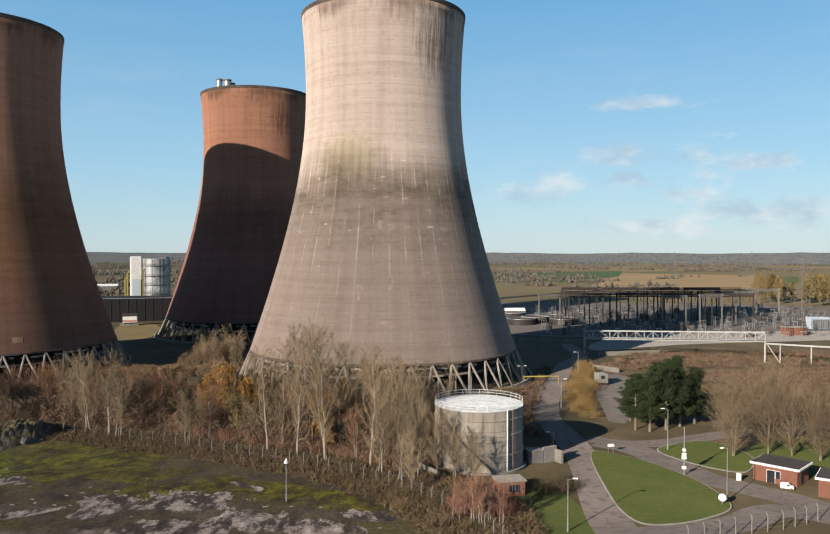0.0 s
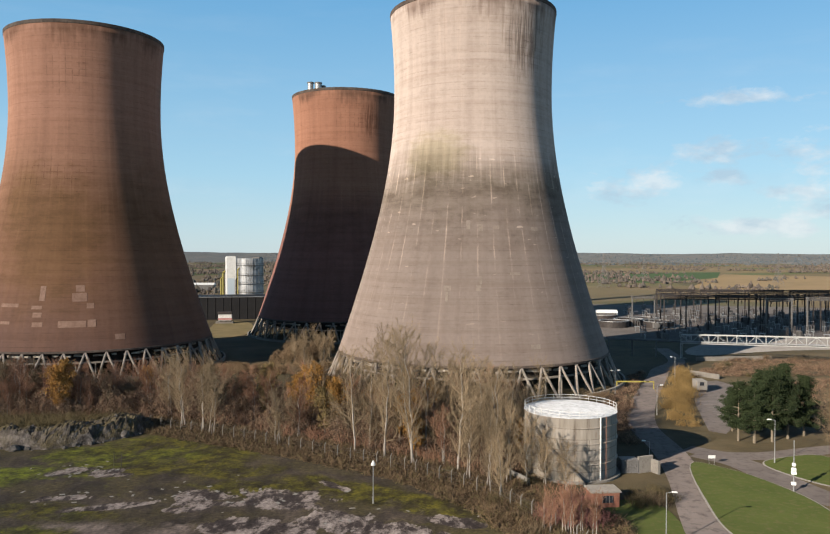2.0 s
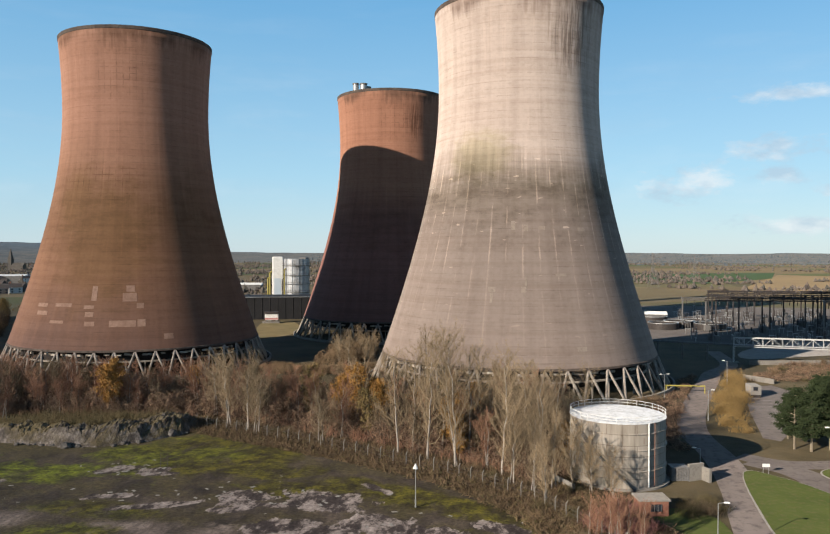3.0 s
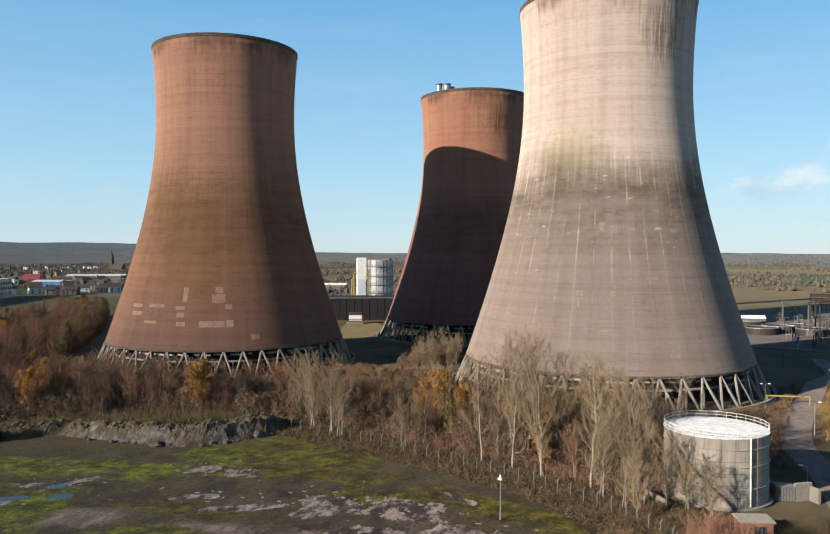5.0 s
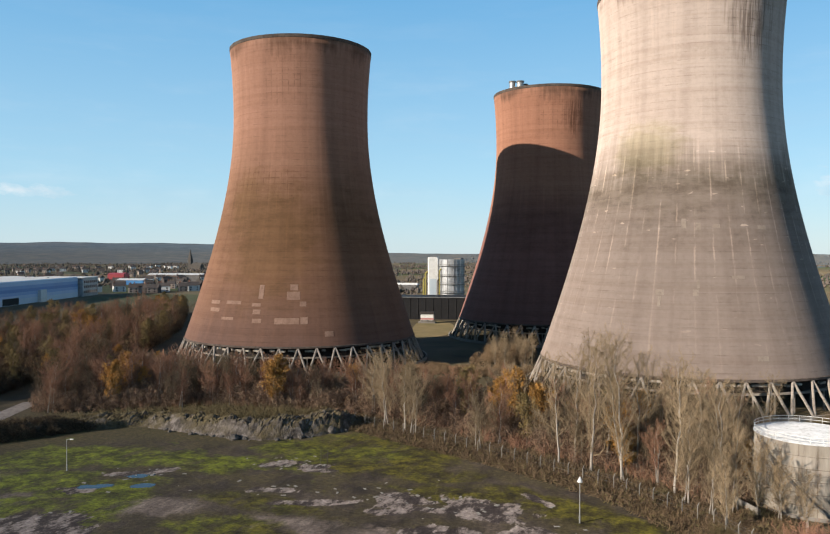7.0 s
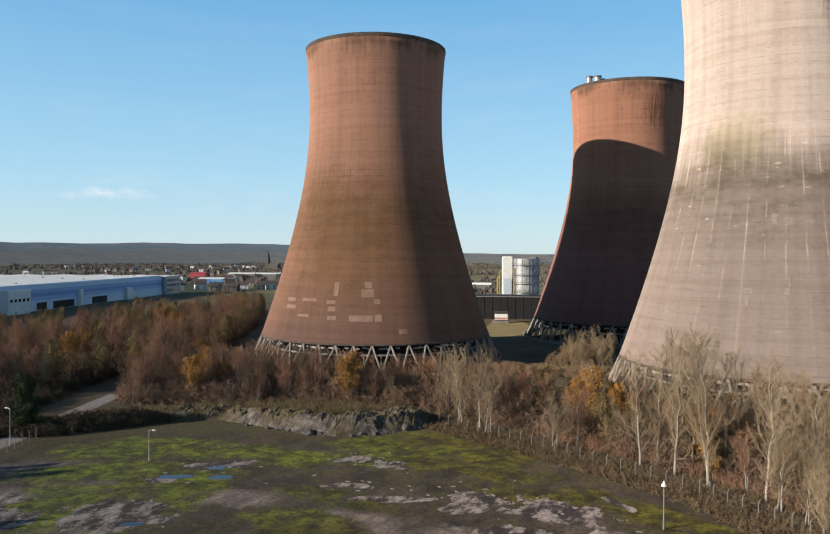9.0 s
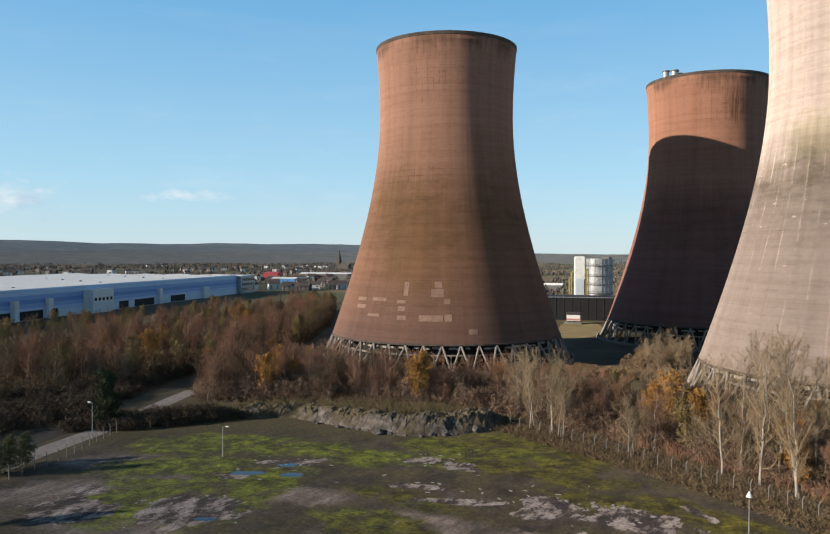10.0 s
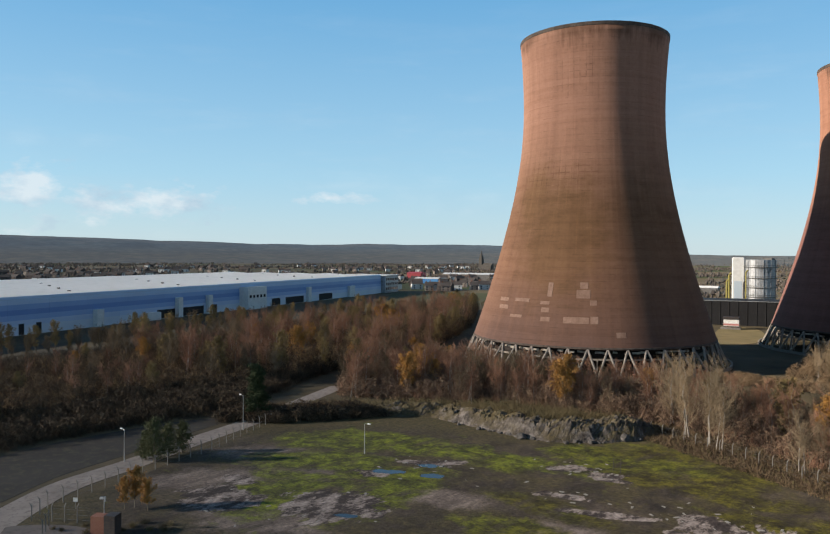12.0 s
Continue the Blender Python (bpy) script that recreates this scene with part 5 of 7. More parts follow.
thicket("mound_scrub", [([(-164.5, 115.7), (-145.3, 134.5), (-117.6, 153.3), (-89.7, 172.7), (-96.9, 186.2), (-127.4, 165.5), (-152.6, 140.9)], 420, 2.4, 12)], "dry scrub behind the spoil mound", M_GREENSCRUB, 65)


def brush_field(name, areas, label, mat, seed):
    """Closed brush: bushes of many fine twig sprays and dead leaves in one mesh."""
    rb = np.random.default_rng(seed)
    tris = []
    for poly, count, per, r, h0, h1 in areas:
        c = np.array(scatter(poly, count, 0.9, rb))
        hh = np.repeat(rb.uniform(h0, h1, len(c)), per)
        c = np.repeat(c, per, 0)
        n = len(c)
        d = rb.normal(0, 1, (n, 3))
        d /= np.linalg.norm(d, axis=1)[:, None]
        d *= rb.uniform(0.35, 1.0, n)[:, None] ** 0.5
        mid = np.column_stack([c[:, 0] + d[:, 0] * r, c[:, 1] + d[:, 1] * r, hh * (0.5 + 0.5 * d[:, 2])])
        mid[:, 2] = np.maximum(mid[:, 2], 0.15)
        u = rb.normal(0, 1, (n, 3)) + (0, 0, 0.6)
        u *= (rb.uniform(0.45, 1.0, n) / np.linalg.norm(u, axis=1))[:, None]
        w = rb.normal(0, 1, (n, 3))
        w *= (rb.uniform(0.03, 0.09, n) / np.linalg.norm(w, axis=1))[:, None]
        tris.append(np.stack([mid - u + w, mid - u - w, mid + u], 1))
    v = np.concatenate(tris).reshape(-1, 3)
    me = bpy.data.meshes.new(name)
    me.from_pydata(v.tolist(), [], np.arange(len(v)).reshape(-1, 3).tolist())
    me.update()
    return tagged(part(name, me, mat), label, "undergrowth", "", "stuff")


brush_field("belt_brush", [([(-192, 160), (-200, 205), (-222, 266), (-262, 330), (-330, 420), (-352, 412), (-318, 320), (-292, 240), (-270, 150), (-225, 140)], 1500, 200, 1.9, 5.0, 10.0), ([(-185, 60), (-196, 110), (-192, 160), (-225, 150), (-270, 150), (-268, 96), (-240, 50)], 1100, 150, 1.8, 2.5, 6.0)], "closed brown thicket filling the tree belt", M_BELTBRUSH, 71)
brush_field("roadside_brush", [([(-164, 52), (-167, 76), (-167, 98), (-165, 116), (-175, 134), (-185, 152), (-202, 190), (-224, 190), (-206, 120), (-196, 50)], 900, 150, 1.7, 1.8, 5.0)], "low brown bramble on the bank beside the perimeter road", M_BANKBRUSH, 72)
brush_field("yard_brush", [([(-158, 108), (-146, 118), (-139, 130), (-134, 140), (-146, 140), (-156, 128), (-163, 118)], 170, 170, 1.4, 1.2, 3.4)], "dark bramble heap between yard and perimeter road", M_BANKBRUSH, 75)
brush_field("rough_grass", [([(62, 256), (146, 268), (165, 303), (83, 299)], 420, 60, 1.9, 0.4, 1.5), ([(76, 186), (130, 200), (150, 262), (78, 252)], 420, 60, 1.9, 0.4, 1.4), ([(20, 166), (28, 164), (29, 190), (38, 226), (46, 262), (34, 240), (20, 205)], 160, 60, 1.6, 0.5, 1.6)], "rough brown grass and bramble beside the roads", M_WOODBRUSH, 76)
brush_field("fence_grass", [([(-84, 164), (-41, 146), (-20, 135), (-6, 122), (4, 104), (18, 104), (18, 116), (4, 140), (-16, 152), (-40, 160), (-84, 178)], 1700, 60, 1.3, 0.2, 1.0)], "dry russet grass and bramble along the fence", M_FENCEGRASS, 62)
brush_field("far_brush", [([(-345, 440), (-380, 500), (-470, 640), (-560, 760), (-440, 800), (-330, 700), (-280, 560), (-300, 470)], 650, 70, 3.4, 2.5, 7.0)], "brown copse and hedges beyond the warehouse", M_BELTBRUSH, 77)
brush_field("wood_brush", [(WOOD, 1700, 170, 1.7, 1.8, 7.4)], "closed brown understorey of the wood", M_WOODBRUSH, 73)
brush_field("sallow_brush", [([(-84.4, 268.6), (-70.1, 260.2), (-61.0, 269.4), (-70.5, 306.3), (-84.1, 295.3)], 70, 260, 1.7, 2.5, 7.5), ([(-103.3, 240.0), (-74.9, 244.6), (-47.5, 249.0), (-50.0, 261.8), (-78.9, 257.4), (-108.9, 252.8)], 160, 160, 1.3, 1.0, 3.0)], "pale straw sallow scrub below the towers", M_SCRUB, 74)



# ---- storage tank ----
TX, TY, TR, TH = 12.2, 144.3, 8.35, 11.3


def tank_material():
    m, nt, b = material("stained_tank_paint", 0.75)
    co = n_coord(nt)
    xyz = n_split(nt, co)
    wrap = nt.nodes.new("ShaderNodeCombineXYZ")
    put(nt, wrap.inputs[0], n_math(nt, "MULTIPLY", n_math(nt, "ARCTAN2", xyz[1], xyz[0]), 8.35))
    put(nt, wrap.inputs[1], xyz[2])
    run = n_noise(nt, n_map(nt, wrap.outputs[0], (1.0, 0.1, 1)), 0.9, 6, 0.65)
    col = n_ramp(nt, run, [(0.3, (0.16, 0.132, 0.105)), (0.46, (0.3, 0.265, 0.225)), (0.7, (0.38, 0.345, 0.3))])
    rust = n_ramp(nt, n_noise(nt, n_map(nt, wrap.outputs[0], (1.0, 0.22, 1), (7, 3, 0)), 0.75, 6, 0.7), [(0.6, 0.0), (0.72, 0.8)])
    col = n_mix(nt, rust, col, (0.2, 0.12, 0.075))
    br = nt.nodes.new("ShaderNodeTexBrick")
    put(nt, br.inputs["Vector"], wrap.outputs[0])
    br.inputs["Color1"].default_value, br.inputs["Color2"].default_value, br.inputs["Mortar"].default_value = (1, 1, 1, 1), (0.88, 0.87, 0.85, 1), (0.55, 0.5, 0.46, 1)
    br.inputs["Scale"].default_value, br.inputs["Mortar Size"].default_value, br.inputs["Brick Width"].default_value, br.inputs["Row Height"].default_value = 1.0, 0.05, 5.2, 1.9
    link(nt, n_mix(nt, 1.0, col, br.outputs["Color"], "MULTIPLY"), b.inputs["Base Color"])
    return m


tank = thing("storage_tank", (TX, TY, 0), "round rust-stained pale steel storage tank with railed white roof", "storage tank")
M_TANK = tank_material()
part("shell", Geo().lathe([(TR, 0), (TR, TH), (TR - 0.12, TH), (TR - 0.12, TH - 0.6)], 72), M_TANK, tank, smooth=False)
part("roof", Geo().lathe([(TR + 0.12, TH), (TR + 0.12, TH + 0.12), (TR * 0.6, TH + 0.5), (0.02, TH + 0.75)], 72), surface("chalky_roof_paint", (0.62, 0.63, 0.64), (0.45, 0.46, 0.47), 0.5, (0.28, 0.28, 0.28), 1.8, 0.6), tank, "chalky white roof with dark stains")
for z in (3.2, 6.8, 9.6):
    part("stiffener_ring", Geo().lathe([(TR, z - 0.05), (TR + 0.22, z - 0.05), (TR + 0.22, z + 0.07), (TR, z + 0.07)], 72), M_TANK, tank)
post = Geo().tube((0, 0, 0), (0, 0, 1.1), 0.035, n=5).mesh("rail_post")
for k in range(30):
    part("rail_post", post, M_WHITE, tank, at=pose((TR - 0.05) * math.cos(radians(12 * k)), (TR - 0.05) * math.sin(radians(12 * k)), TH + 0.1))
for z in (0.6, 1.15):
    part("rail", Geo().lathe([(TR - 0.02, TH + z), (TR + 0.04, TH + z), (TR + 0.04, TH + z + 0.06), (TR - 0.02, TH + z + 0.06), (TR - 0.02, TH + z)], 72), M_WHITE, tank)
g = Geo()
for k in range(40):
    a, b2 = radians(-152 + 1.9 * k), radians(-152 + 1.9 * (k + 1))
    z = TH - 0.2 - (TH - 0.4) * k / 40
    p = lambda t, r, zz: (r * math.cos(t), r * math.sin(t), zz)
    g.beam(p(a, TR + 0.12, z), p(b2, TR + 0.12, z - 0.28), 0.06, 0.26)
    g.beam(p(a, TR + 0.8, z), p(b2, TR + 0.8, z - 0.28), 0.06, 0.26)
    g.beam(p(a, TR + 0.1, z), p(a, TR + 0.85, z), 0.24, 0.04)
part("stair", g, M_GREYSTEEL, tank, "steel stair winding down the shell")
g = Geo()
for k in range(40):
    a, b2 = radians(-152 + 1.9 * k), radians(-152 + 1.9 * (k + 1))
    z = TH + 0.8 - (TH - 0.4) * k / 40
    g.tube(p(a, TR + 0.82, z), p(b2, TR + 0.82, z - 0.28), 0.03, n=4)
part("stair_rail", g, M_GREYSTEEL, tank)
part("down_pipe", Geo().tube(((TR + 0.2) * math.cos(radians(-57)), (TR + 0.2) * math.sin(radians(-57)), 0.2), ((TR + 0.2) * math.cos(radians(-57)), (TR + 0.2) * math.sin(radians(-57)), TH + 0.1), 0.13, n=8), M_WHITE, tank, "pale upright pipe")
part("down_pipe", Geo().tube(((TR + 0.2) * math.cos(radians(-48)), (TR + 0.2) * math.sin(radians(-48)), 0.2), ((TR + 0.2) * math.cos(radians(-48)), (TR + 0.2) * math.sin(radians(-48)), TH + 0.1), 0.07, n=6), surface("rusty_pipe", (0.2, 0.1, 0.07), (0.26, 0.14, 0.1), 1.0, None, 3, 0.8), tank, "rusty upright pipe")
part("base_ring", Geo().lathe([(TR + 0.7, 0.0), (TR + 0.7, 0.35), (TR, 0.35)], 72), M_CONC, tank, "concrete footing")

out = thing("brick_outbuilding", pose(*(15.7, 125.3), 0, 0, 0, 12), "small dark brick outbuilding with barred window below the tank", "outbuilding")
part("wall", Geo().box(-2.2, -1.6, 0, 2.2, 1.6, 2.4), M_BRICK, out)
part("roof", Geo().bevel_box(-2.5, -1.9, 2.4, 2.5, 1.9, 2.65, 0.08), M_CONC, out)
w = part("window", Geo().box(-0.6, -1.68, 0.8, 1.2, -1.6, 1.9), M_GLASS, out)
for k in range(4):
    part("bar", Geo().box(-0.6 + 0.55 * k, -1.74, 0.8, -0.54 + 0.55 * k, -1.69, 1.9), M_GREYSTEEL, w)
box = thing("container", pose(*(22.8, 144.4), 0, 0, 0, 8), "weathered grey steel container beside the tank", "container")
part("body", Geo().bevel_box(-1.6, -1.3, 0.1, 1.6, 1.3, 2.5, 0.08), M_GREYSTEEL, box)
for k in range(7):
    part("rib", Geo().box(-1.4 + 0.45 * k, -1.36, 0.3, -1.25 + 0.45 * k, -1.3, 2.3), M_GREYSTEEL, box)
blk = thing("concrete_shelter", pose(*(25.8, 144.4), 0, 0, 0, 30), "pale leaning concrete shelter wall", "shelter")
part("wall", Geo().box(-1.6, -0.25, 0, 1.6, 0.25, 3.0).box(1.1, -2.2, 0, 1.6, 0.2, 2.4), M_CONC, blk)
wall = thing("concrete_wall", (0, 0, 0), "long low weathered concrete wall among the trees", "wall")
wa, wb = Vector((-9.5, 154.5, 0)), Vector((4.4, 133.2, 0))
for k in range(10):
    a, b2 = wa.lerp(wb, k / 10), wa.lerp(wb, (k + 0.97) / 10)
    part("panel", Geo().beam(a + Vector((0, 0, 0.75)), b2 + Vector((0, 0, 0.75)), 0.18, 1.5), M_CONC, wall)

# ---- fences ----
fence_post = Geo().box(-0.055, -0.055, 0, 0.055, 0.055, 2.3).add([(-0.07, -0.07, 2.3), (0.07, -0.07, 2.3), (0.07, 0.35, 2.75), (-0.07, 0.35, 2.75), (-0.07, 0.07, 2.3), (0.07, 0.07, 2.3)], [(0, 1, 2, 3), (4, 3, 2, 5), (0, 3, 4), (1, 5, 2)]).mesh("post")


def fence(points, gap, label, name="wire_fence"):
    f = thing(name, (0, 0, 0), label, "fence")
    for (x0, y0), (x1, y1) in zip(points, points[1:]):
        ln = math.hypot(x1 - x0, y1 - y0)
        n = max(1, round(ln / gap))
        ang = math.degrees(math.atan2(y1 - y0, x1 - x0))
        for k in range(n):
            part("post", fence_post, M_CONC, f, at=pose(x0 + (x1 - x0) * k / n, y0 + (y1 - y0) * k / n, 0, 0, 0, ang))
        for z in (0.5, 1.2, 1.9, 2.3):
            part("wire", Geo().beam((x0, y0, z), (x1, y1, z), 0.018, 0.018), M_GREYSTEEL, f)


fence([(-84, 168.5), (-77.7, 166.4), (-58, 159.5), (-40.8, 151.0), (-18.1, 139.8), (-2.2, 127.3), (9.1, 111.1), (14, 98)], 3.0, "long concrete-post wire fence along the yard")
fence([(-120.5, 54.9), (-124.7, 58.7), (-131.3, 77.2), (-136.8, 94.3), (-146, 112), (-153, 125)], 3.0, "wire fence beside the perimeter road")
fence([(37.5, 103.0), (45.5, 106.5), (53.5, 109.0), (60.2, 112.2), (65.4, 113.8)], 2.8, "concrete-post security fence at the site gate")
fence([(-113.1, 53.6), (-118.4, 56.9), (-113.4, 60.2)], 2.0, "low wire fence round the brick kiosk")


# ---- lamps and masts ----
def lamp_post(x, y, h, turn, label, arms=1, mat=None, cone=False):
    t = thing("lamp_post", pose(x, y, 0, 0, 0, turn), label, "lamp post", "lamp posts")
    mat = mat or M_STEEL
    part("pole", Geo().tube((0, 0, 0), (0, 0, 1.2), 0.13, 0.12).tube((0, 0, 1.2), (0, 0, h), 0.085, 0.055), mat, t)
    if cone:
        part("lantern", Geo().lathe([(0.06, h), (0.42, h - 0.75), (0.38, h - 0.8), (0.06, h - 0.7)], 12), M_WHITE, t, "pale conical lantern")
    for k in range(arms):
        s = -1 if k else 1
        part("arm", Geo().tube((0, 0, h - 0.05), (0.9 * s, 0, h + 0.12), 0.045, 0.04, 6), mat, t)
        part("lantern", Geo().bevel_box(min(0.7 * s, 1.45 * s), -0.16, h + 0.04, max(0.7 * s, 1.45 * s), 0.16, h + 0.2, 0.05), M_WHITE, t, "pale lantern head")
    return t


lamp_post(*(-20.8, 121.4), 7.0, 40, "pale lamp post with a conical head in the yard", 0, cone=True)
lamp_post(*(-113.3, 113.4), 5.8, 10, "slim pale lamp post in the derelict yard", 1)
lamp_post(*(-146.8, 108.3), 7.6, 180, "tall galvanised lamp post beside the perimeter road")
lamp_post(*(-141.1, 78.6), 5.9, 180, "galvanised lamp post beside the perimeter road")
lamp_post(*(50.5, 121.6), 8.6, 200, "tall lamp post at the lawn's edge")
lamp_post(*(51.4, 153.0), 8.4, 180, "tall lamp post before the pine clump")
lamp_post(*(27.7, 150.6), 4.2, 180, "short lamp post at the roadside")
lamp_post(*(22.0, 108.1), 7.6, 0, "galvanised lamp post on the grass verge")
lamp_post(*(31.1, 218.8), 7.2, 20, "twin-headed lamp post at the tower's foot", 2)
lamp_post(*(52.6, 243.0), 8.0, 180, "lamp post beside the dusty road")
lamp_post(*(37.8, 194.9), 7.4, 0, "slim pole beside the dusty road")
mast = thing("camera_mast", (*(48.5, 135.5), 0), "steel security mast with clustered white boxes on the lawn", "mast")
part("pole", Geo().tube((0, 0, 0), (0, 0, 8.8), 0.12, 0.07), M_STEEL, mast)
for z, s in ((3.0, 0.4), (3.6, 0.35), (1.2, 0.35), (4.4, 0.25)):
    part("box", Geo().bevel_box(-s, -0.25, z, s, 0.25, z + 0.5, 0.05), M_WHITE, mast)
dish = thing("round_sign", pose(*(48.8, 119.3), 0, 0, 0, -20), "round white sign on a short post", "sign")
part("post", Geo().tube((0, 0, 0), (0, 0, 1.0), 0.05), M_STEEL, dish)
part("disc", Geo().tube((0, -0.06, 1.3), (0, 0.0, 1.3), 0.62, n=20), M_WHITE, dish)
cab = thing("cabinet", (*(57.0, 132.3), 0), "small white steel roadside cabinet", "cabinet")
part("body", Geo().bevel_box(-0.35, -0.3, 0.1, 0.35, 0.3, 1.35, 0.06), M_WHITE, cab)
part("plinth", Geo().box(-0.42, -0.36, 0, 0.42, 0.36, 0.12), M_CONC, cab)
sg = thing("road_sign", pose(*(39.2, 150.6), 0, 0, 0, 10), "small white road sign on two posts", "sign")
part("panel", Geo().box(-0.7, -0.04, 1.3, 0.7, 0.0, 1.9), M_WHITE, sg)
for x in (-0.5, 0.5):
    part("post", Geo().tube((x, 0.05, 0), (x, 0.05, 1.9), 0.04), M_STEEL, sg)
bar = thing("barrier", pose(*(38.7, 231.2), 0, 0, 0, 4), "yellow height barrier across the road", "barrier")
part("beam", Geo().box(-5.5, -0.12, 2.0, 5.5, 0.12, 2.35), M_YELLOW, bar)
for x in (-5.4, 5.4):
    part("post", Geo().box(x - 0.12, -0.12, 0, x + 0.12, 0.12, 2.3), M_YELLOW, bar)


# ---- brick gatehouse and small buildings ----
def brick_hut(at, lx, ly, h, label):
    t = thing("brick_gatehouse", at, label, "gatehouse")
    part("wall", Geo().box(0, 0, 0, lx, 0.3, h).box(0, ly - 0.3, 0, lx, ly, h).box(0, 0.3, 0, 0.3, ly - 0.3, h).box(lx - 0.3, 0.3, 0, lx, ly - 0.3, h), M_BRICK, t)
    part("fascia", Geo().bevel_box(-0.5, -0.5, h, lx + 0.5, ly + 0.5, h + 0.38, 0.05), M_WHITE, t, "white painted fascia board")
    part("roof", Geo().box(-0.35, -0.35, h + 0.38, lx + 0.35, ly + 0.35, h + 0.43), M_DARKSTEEL, t, "dark flat felt roof")
    for x0, x1, z0 in ((lx * 0.32, lx * 0.5, 0.0), (lx * 0.52, lx * 0.62, 0.9)):
        w = part("window", Geo().box(x0, -0.05, z0 + 0.05, x1, 0.0, 2.2), M_GLASS, t)
        part("frame", Geo().box(x0 - 0.06, -0.08, 2.2, x1 + 0.06, -0.02, 2.28).box(x0 - 0.06, -0.08, z0, x0, -0.02, 2.2).box(x1, -0.08, z0, x1 + 0.06, -0.02, 2.2), M_WHITE, w)
    part("door", Geo().box(lx, ly * 0.3, 0.05, lx + 0.06, ly * 0.3 + 1.0, 2.1), M_DARKSTEEL, t, "dark door")
    return t


hc = Vector((*(60.0, 133.3), 0))
hd = Vector((*(65.2, 128.2), 0)) - hc
brick_hut(pose(hc.x, hc.y, 0, 0, 0, math.degrees(math.atan2(hd.y, hd.x))), hd.length, 6.0, 2.9, "flat-roofed red brick gatehouse with white fascia")
brick_hut(pose(*(66.4, 123.7), 0, 0, 0, -35), 9.0, 6.0, 2.9, "second flat-roofed brick building by the gate")
cabin = thing("site_cabin", pose(*(55.6, 227.5), 0, 0, 0, 4), "white portable cabin with a dark foot on the car park", "cabin")
part("body", Geo().bevel_box(0, 0, 0.8, 2.8, 5.0, 3.3, 0.08), M_KERB, cabin)
part("base", Geo().box(0.1, 0.1, 0, 2.7, 4.9, 0.8), M_DARKSTEEL, cabin)
part("window", Geo().box(0.6, -0.04, 2.0, 1.8, 0.0, 3.0), M_GLASS, cabin)
for k in range(9):
    place("bay_line", slab([(52.2 + 0.1 * k, 222 - 4.2 * k), (60.0 - 0.9 * k, 224 - 4.4 * k), (60.0 - 0.9 * k, 224.25 - 4.4 * k), (52.2 + 0.1 * k, 222.25 - 4.2 * k)], 0.05, 0.056), M_KERB, "faded white parking bay line", "road marking")


def small_van(at, label):
    t = thing("van", at, label, "van")
    side = [(0, 0.35), (0, 1.2), (0.15, 1.75), (2.6, 1.85), (3.3, 1.2), (4.0, 1.0), (4.1, 0.4)]
    n = len(side)
    body = Geo().add([(x, -0.8, z) for x, z in side] + [(x, 0.8, z) for x, z in side], [tuple(range(n)), tuple(range(2 * n - 1, n - 1, -1))] + [(i, n + i, n + (i + 1) % n, (i + 1) % n) for i in range(n)])
    part("body", body, M_WHITE, t)
    part("windscreen", Geo().add([(2.68, -0.7, 1.78), (3.28, -0.7, 1.24), (3.28, 0.7, 1.24), (2.68, 0.7, 1.78), (2.7, -0.7, 1.8), (3.3, -0.7, 1.27), (3.3, 0.7, 1.27), (2.7, 0.7, 1.8)], [(4, 5, 6, 7), (0, 3, 2, 1), (0, 1, 5, 4), (2, 3, 7, 6)]), M_GLASS, t)
    part("side_window", Geo().box(1.9, -0.83, 1.15, 2.7, -0.8, 1.6), M_GLASS, t)
    for x in (0.75, 3.3):
        for y in (-0.82, 0.62):
            w = part("wheel", Geo().tube((x, y, 0.33), (x, y + 0.2, 0.33), 0.33, n=14), M_DARKSTEEL, t)
            part("rim", Geo().tube((x, y - 0.01, 0.33), (x, y + 0.21, 0.33), 0.18, n=10), M_STEEL, w)


small_van(pose(*(62.2, 127.9), 0, 0, 0, -20) @ Matrix.Diagonal((0.5, 0.6, 0.6, 1)), "tiny white utility vehicle parked by the gatehouse")
kiosk = thing("brick_kiosk", pose(*(-109.1, 59.8), 0, 0, 0, 35), "small orange brick kiosk with dark shed beside it", "kiosk")
part("wall", Geo().box(-1.0, -0.8, 0, 1.0, 0.8, 2.5), M_BRICK, kiosk)
part("shed", Geo().box(1.0, -0.9, 0, 2.6, 0.9, 2.7), M_DARKSTEEL, kiosk)
part("pole", Geo().tube((0.2, 0.6, 0), (0.2, 0.6, 4.6), 0.06), M_STEEL, kiosk)
part("floodlight", Geo().bevel_box(-0.4, 0.4, 4.5, 0.2, 0.7, 4.8, 0.05).box(0.3, 0.4, 4.2, 0.5, 0.6, 4.9), M_STEEL, kiosk)
nb = thing("notice_board", pose(*(-121.2, 61.4), 0, 0, 0, 40), "small white notice board on a post", "sign")
part("panel", Geo().box(-0.35, -0.03, 1.2, 0.35, 0.0, 1.8), M_WHITE, nb)
part("post", Geo().tube((0, 0.03, 0), (0, 0.03, 1.8), 0.04), M_STEEL, nb)

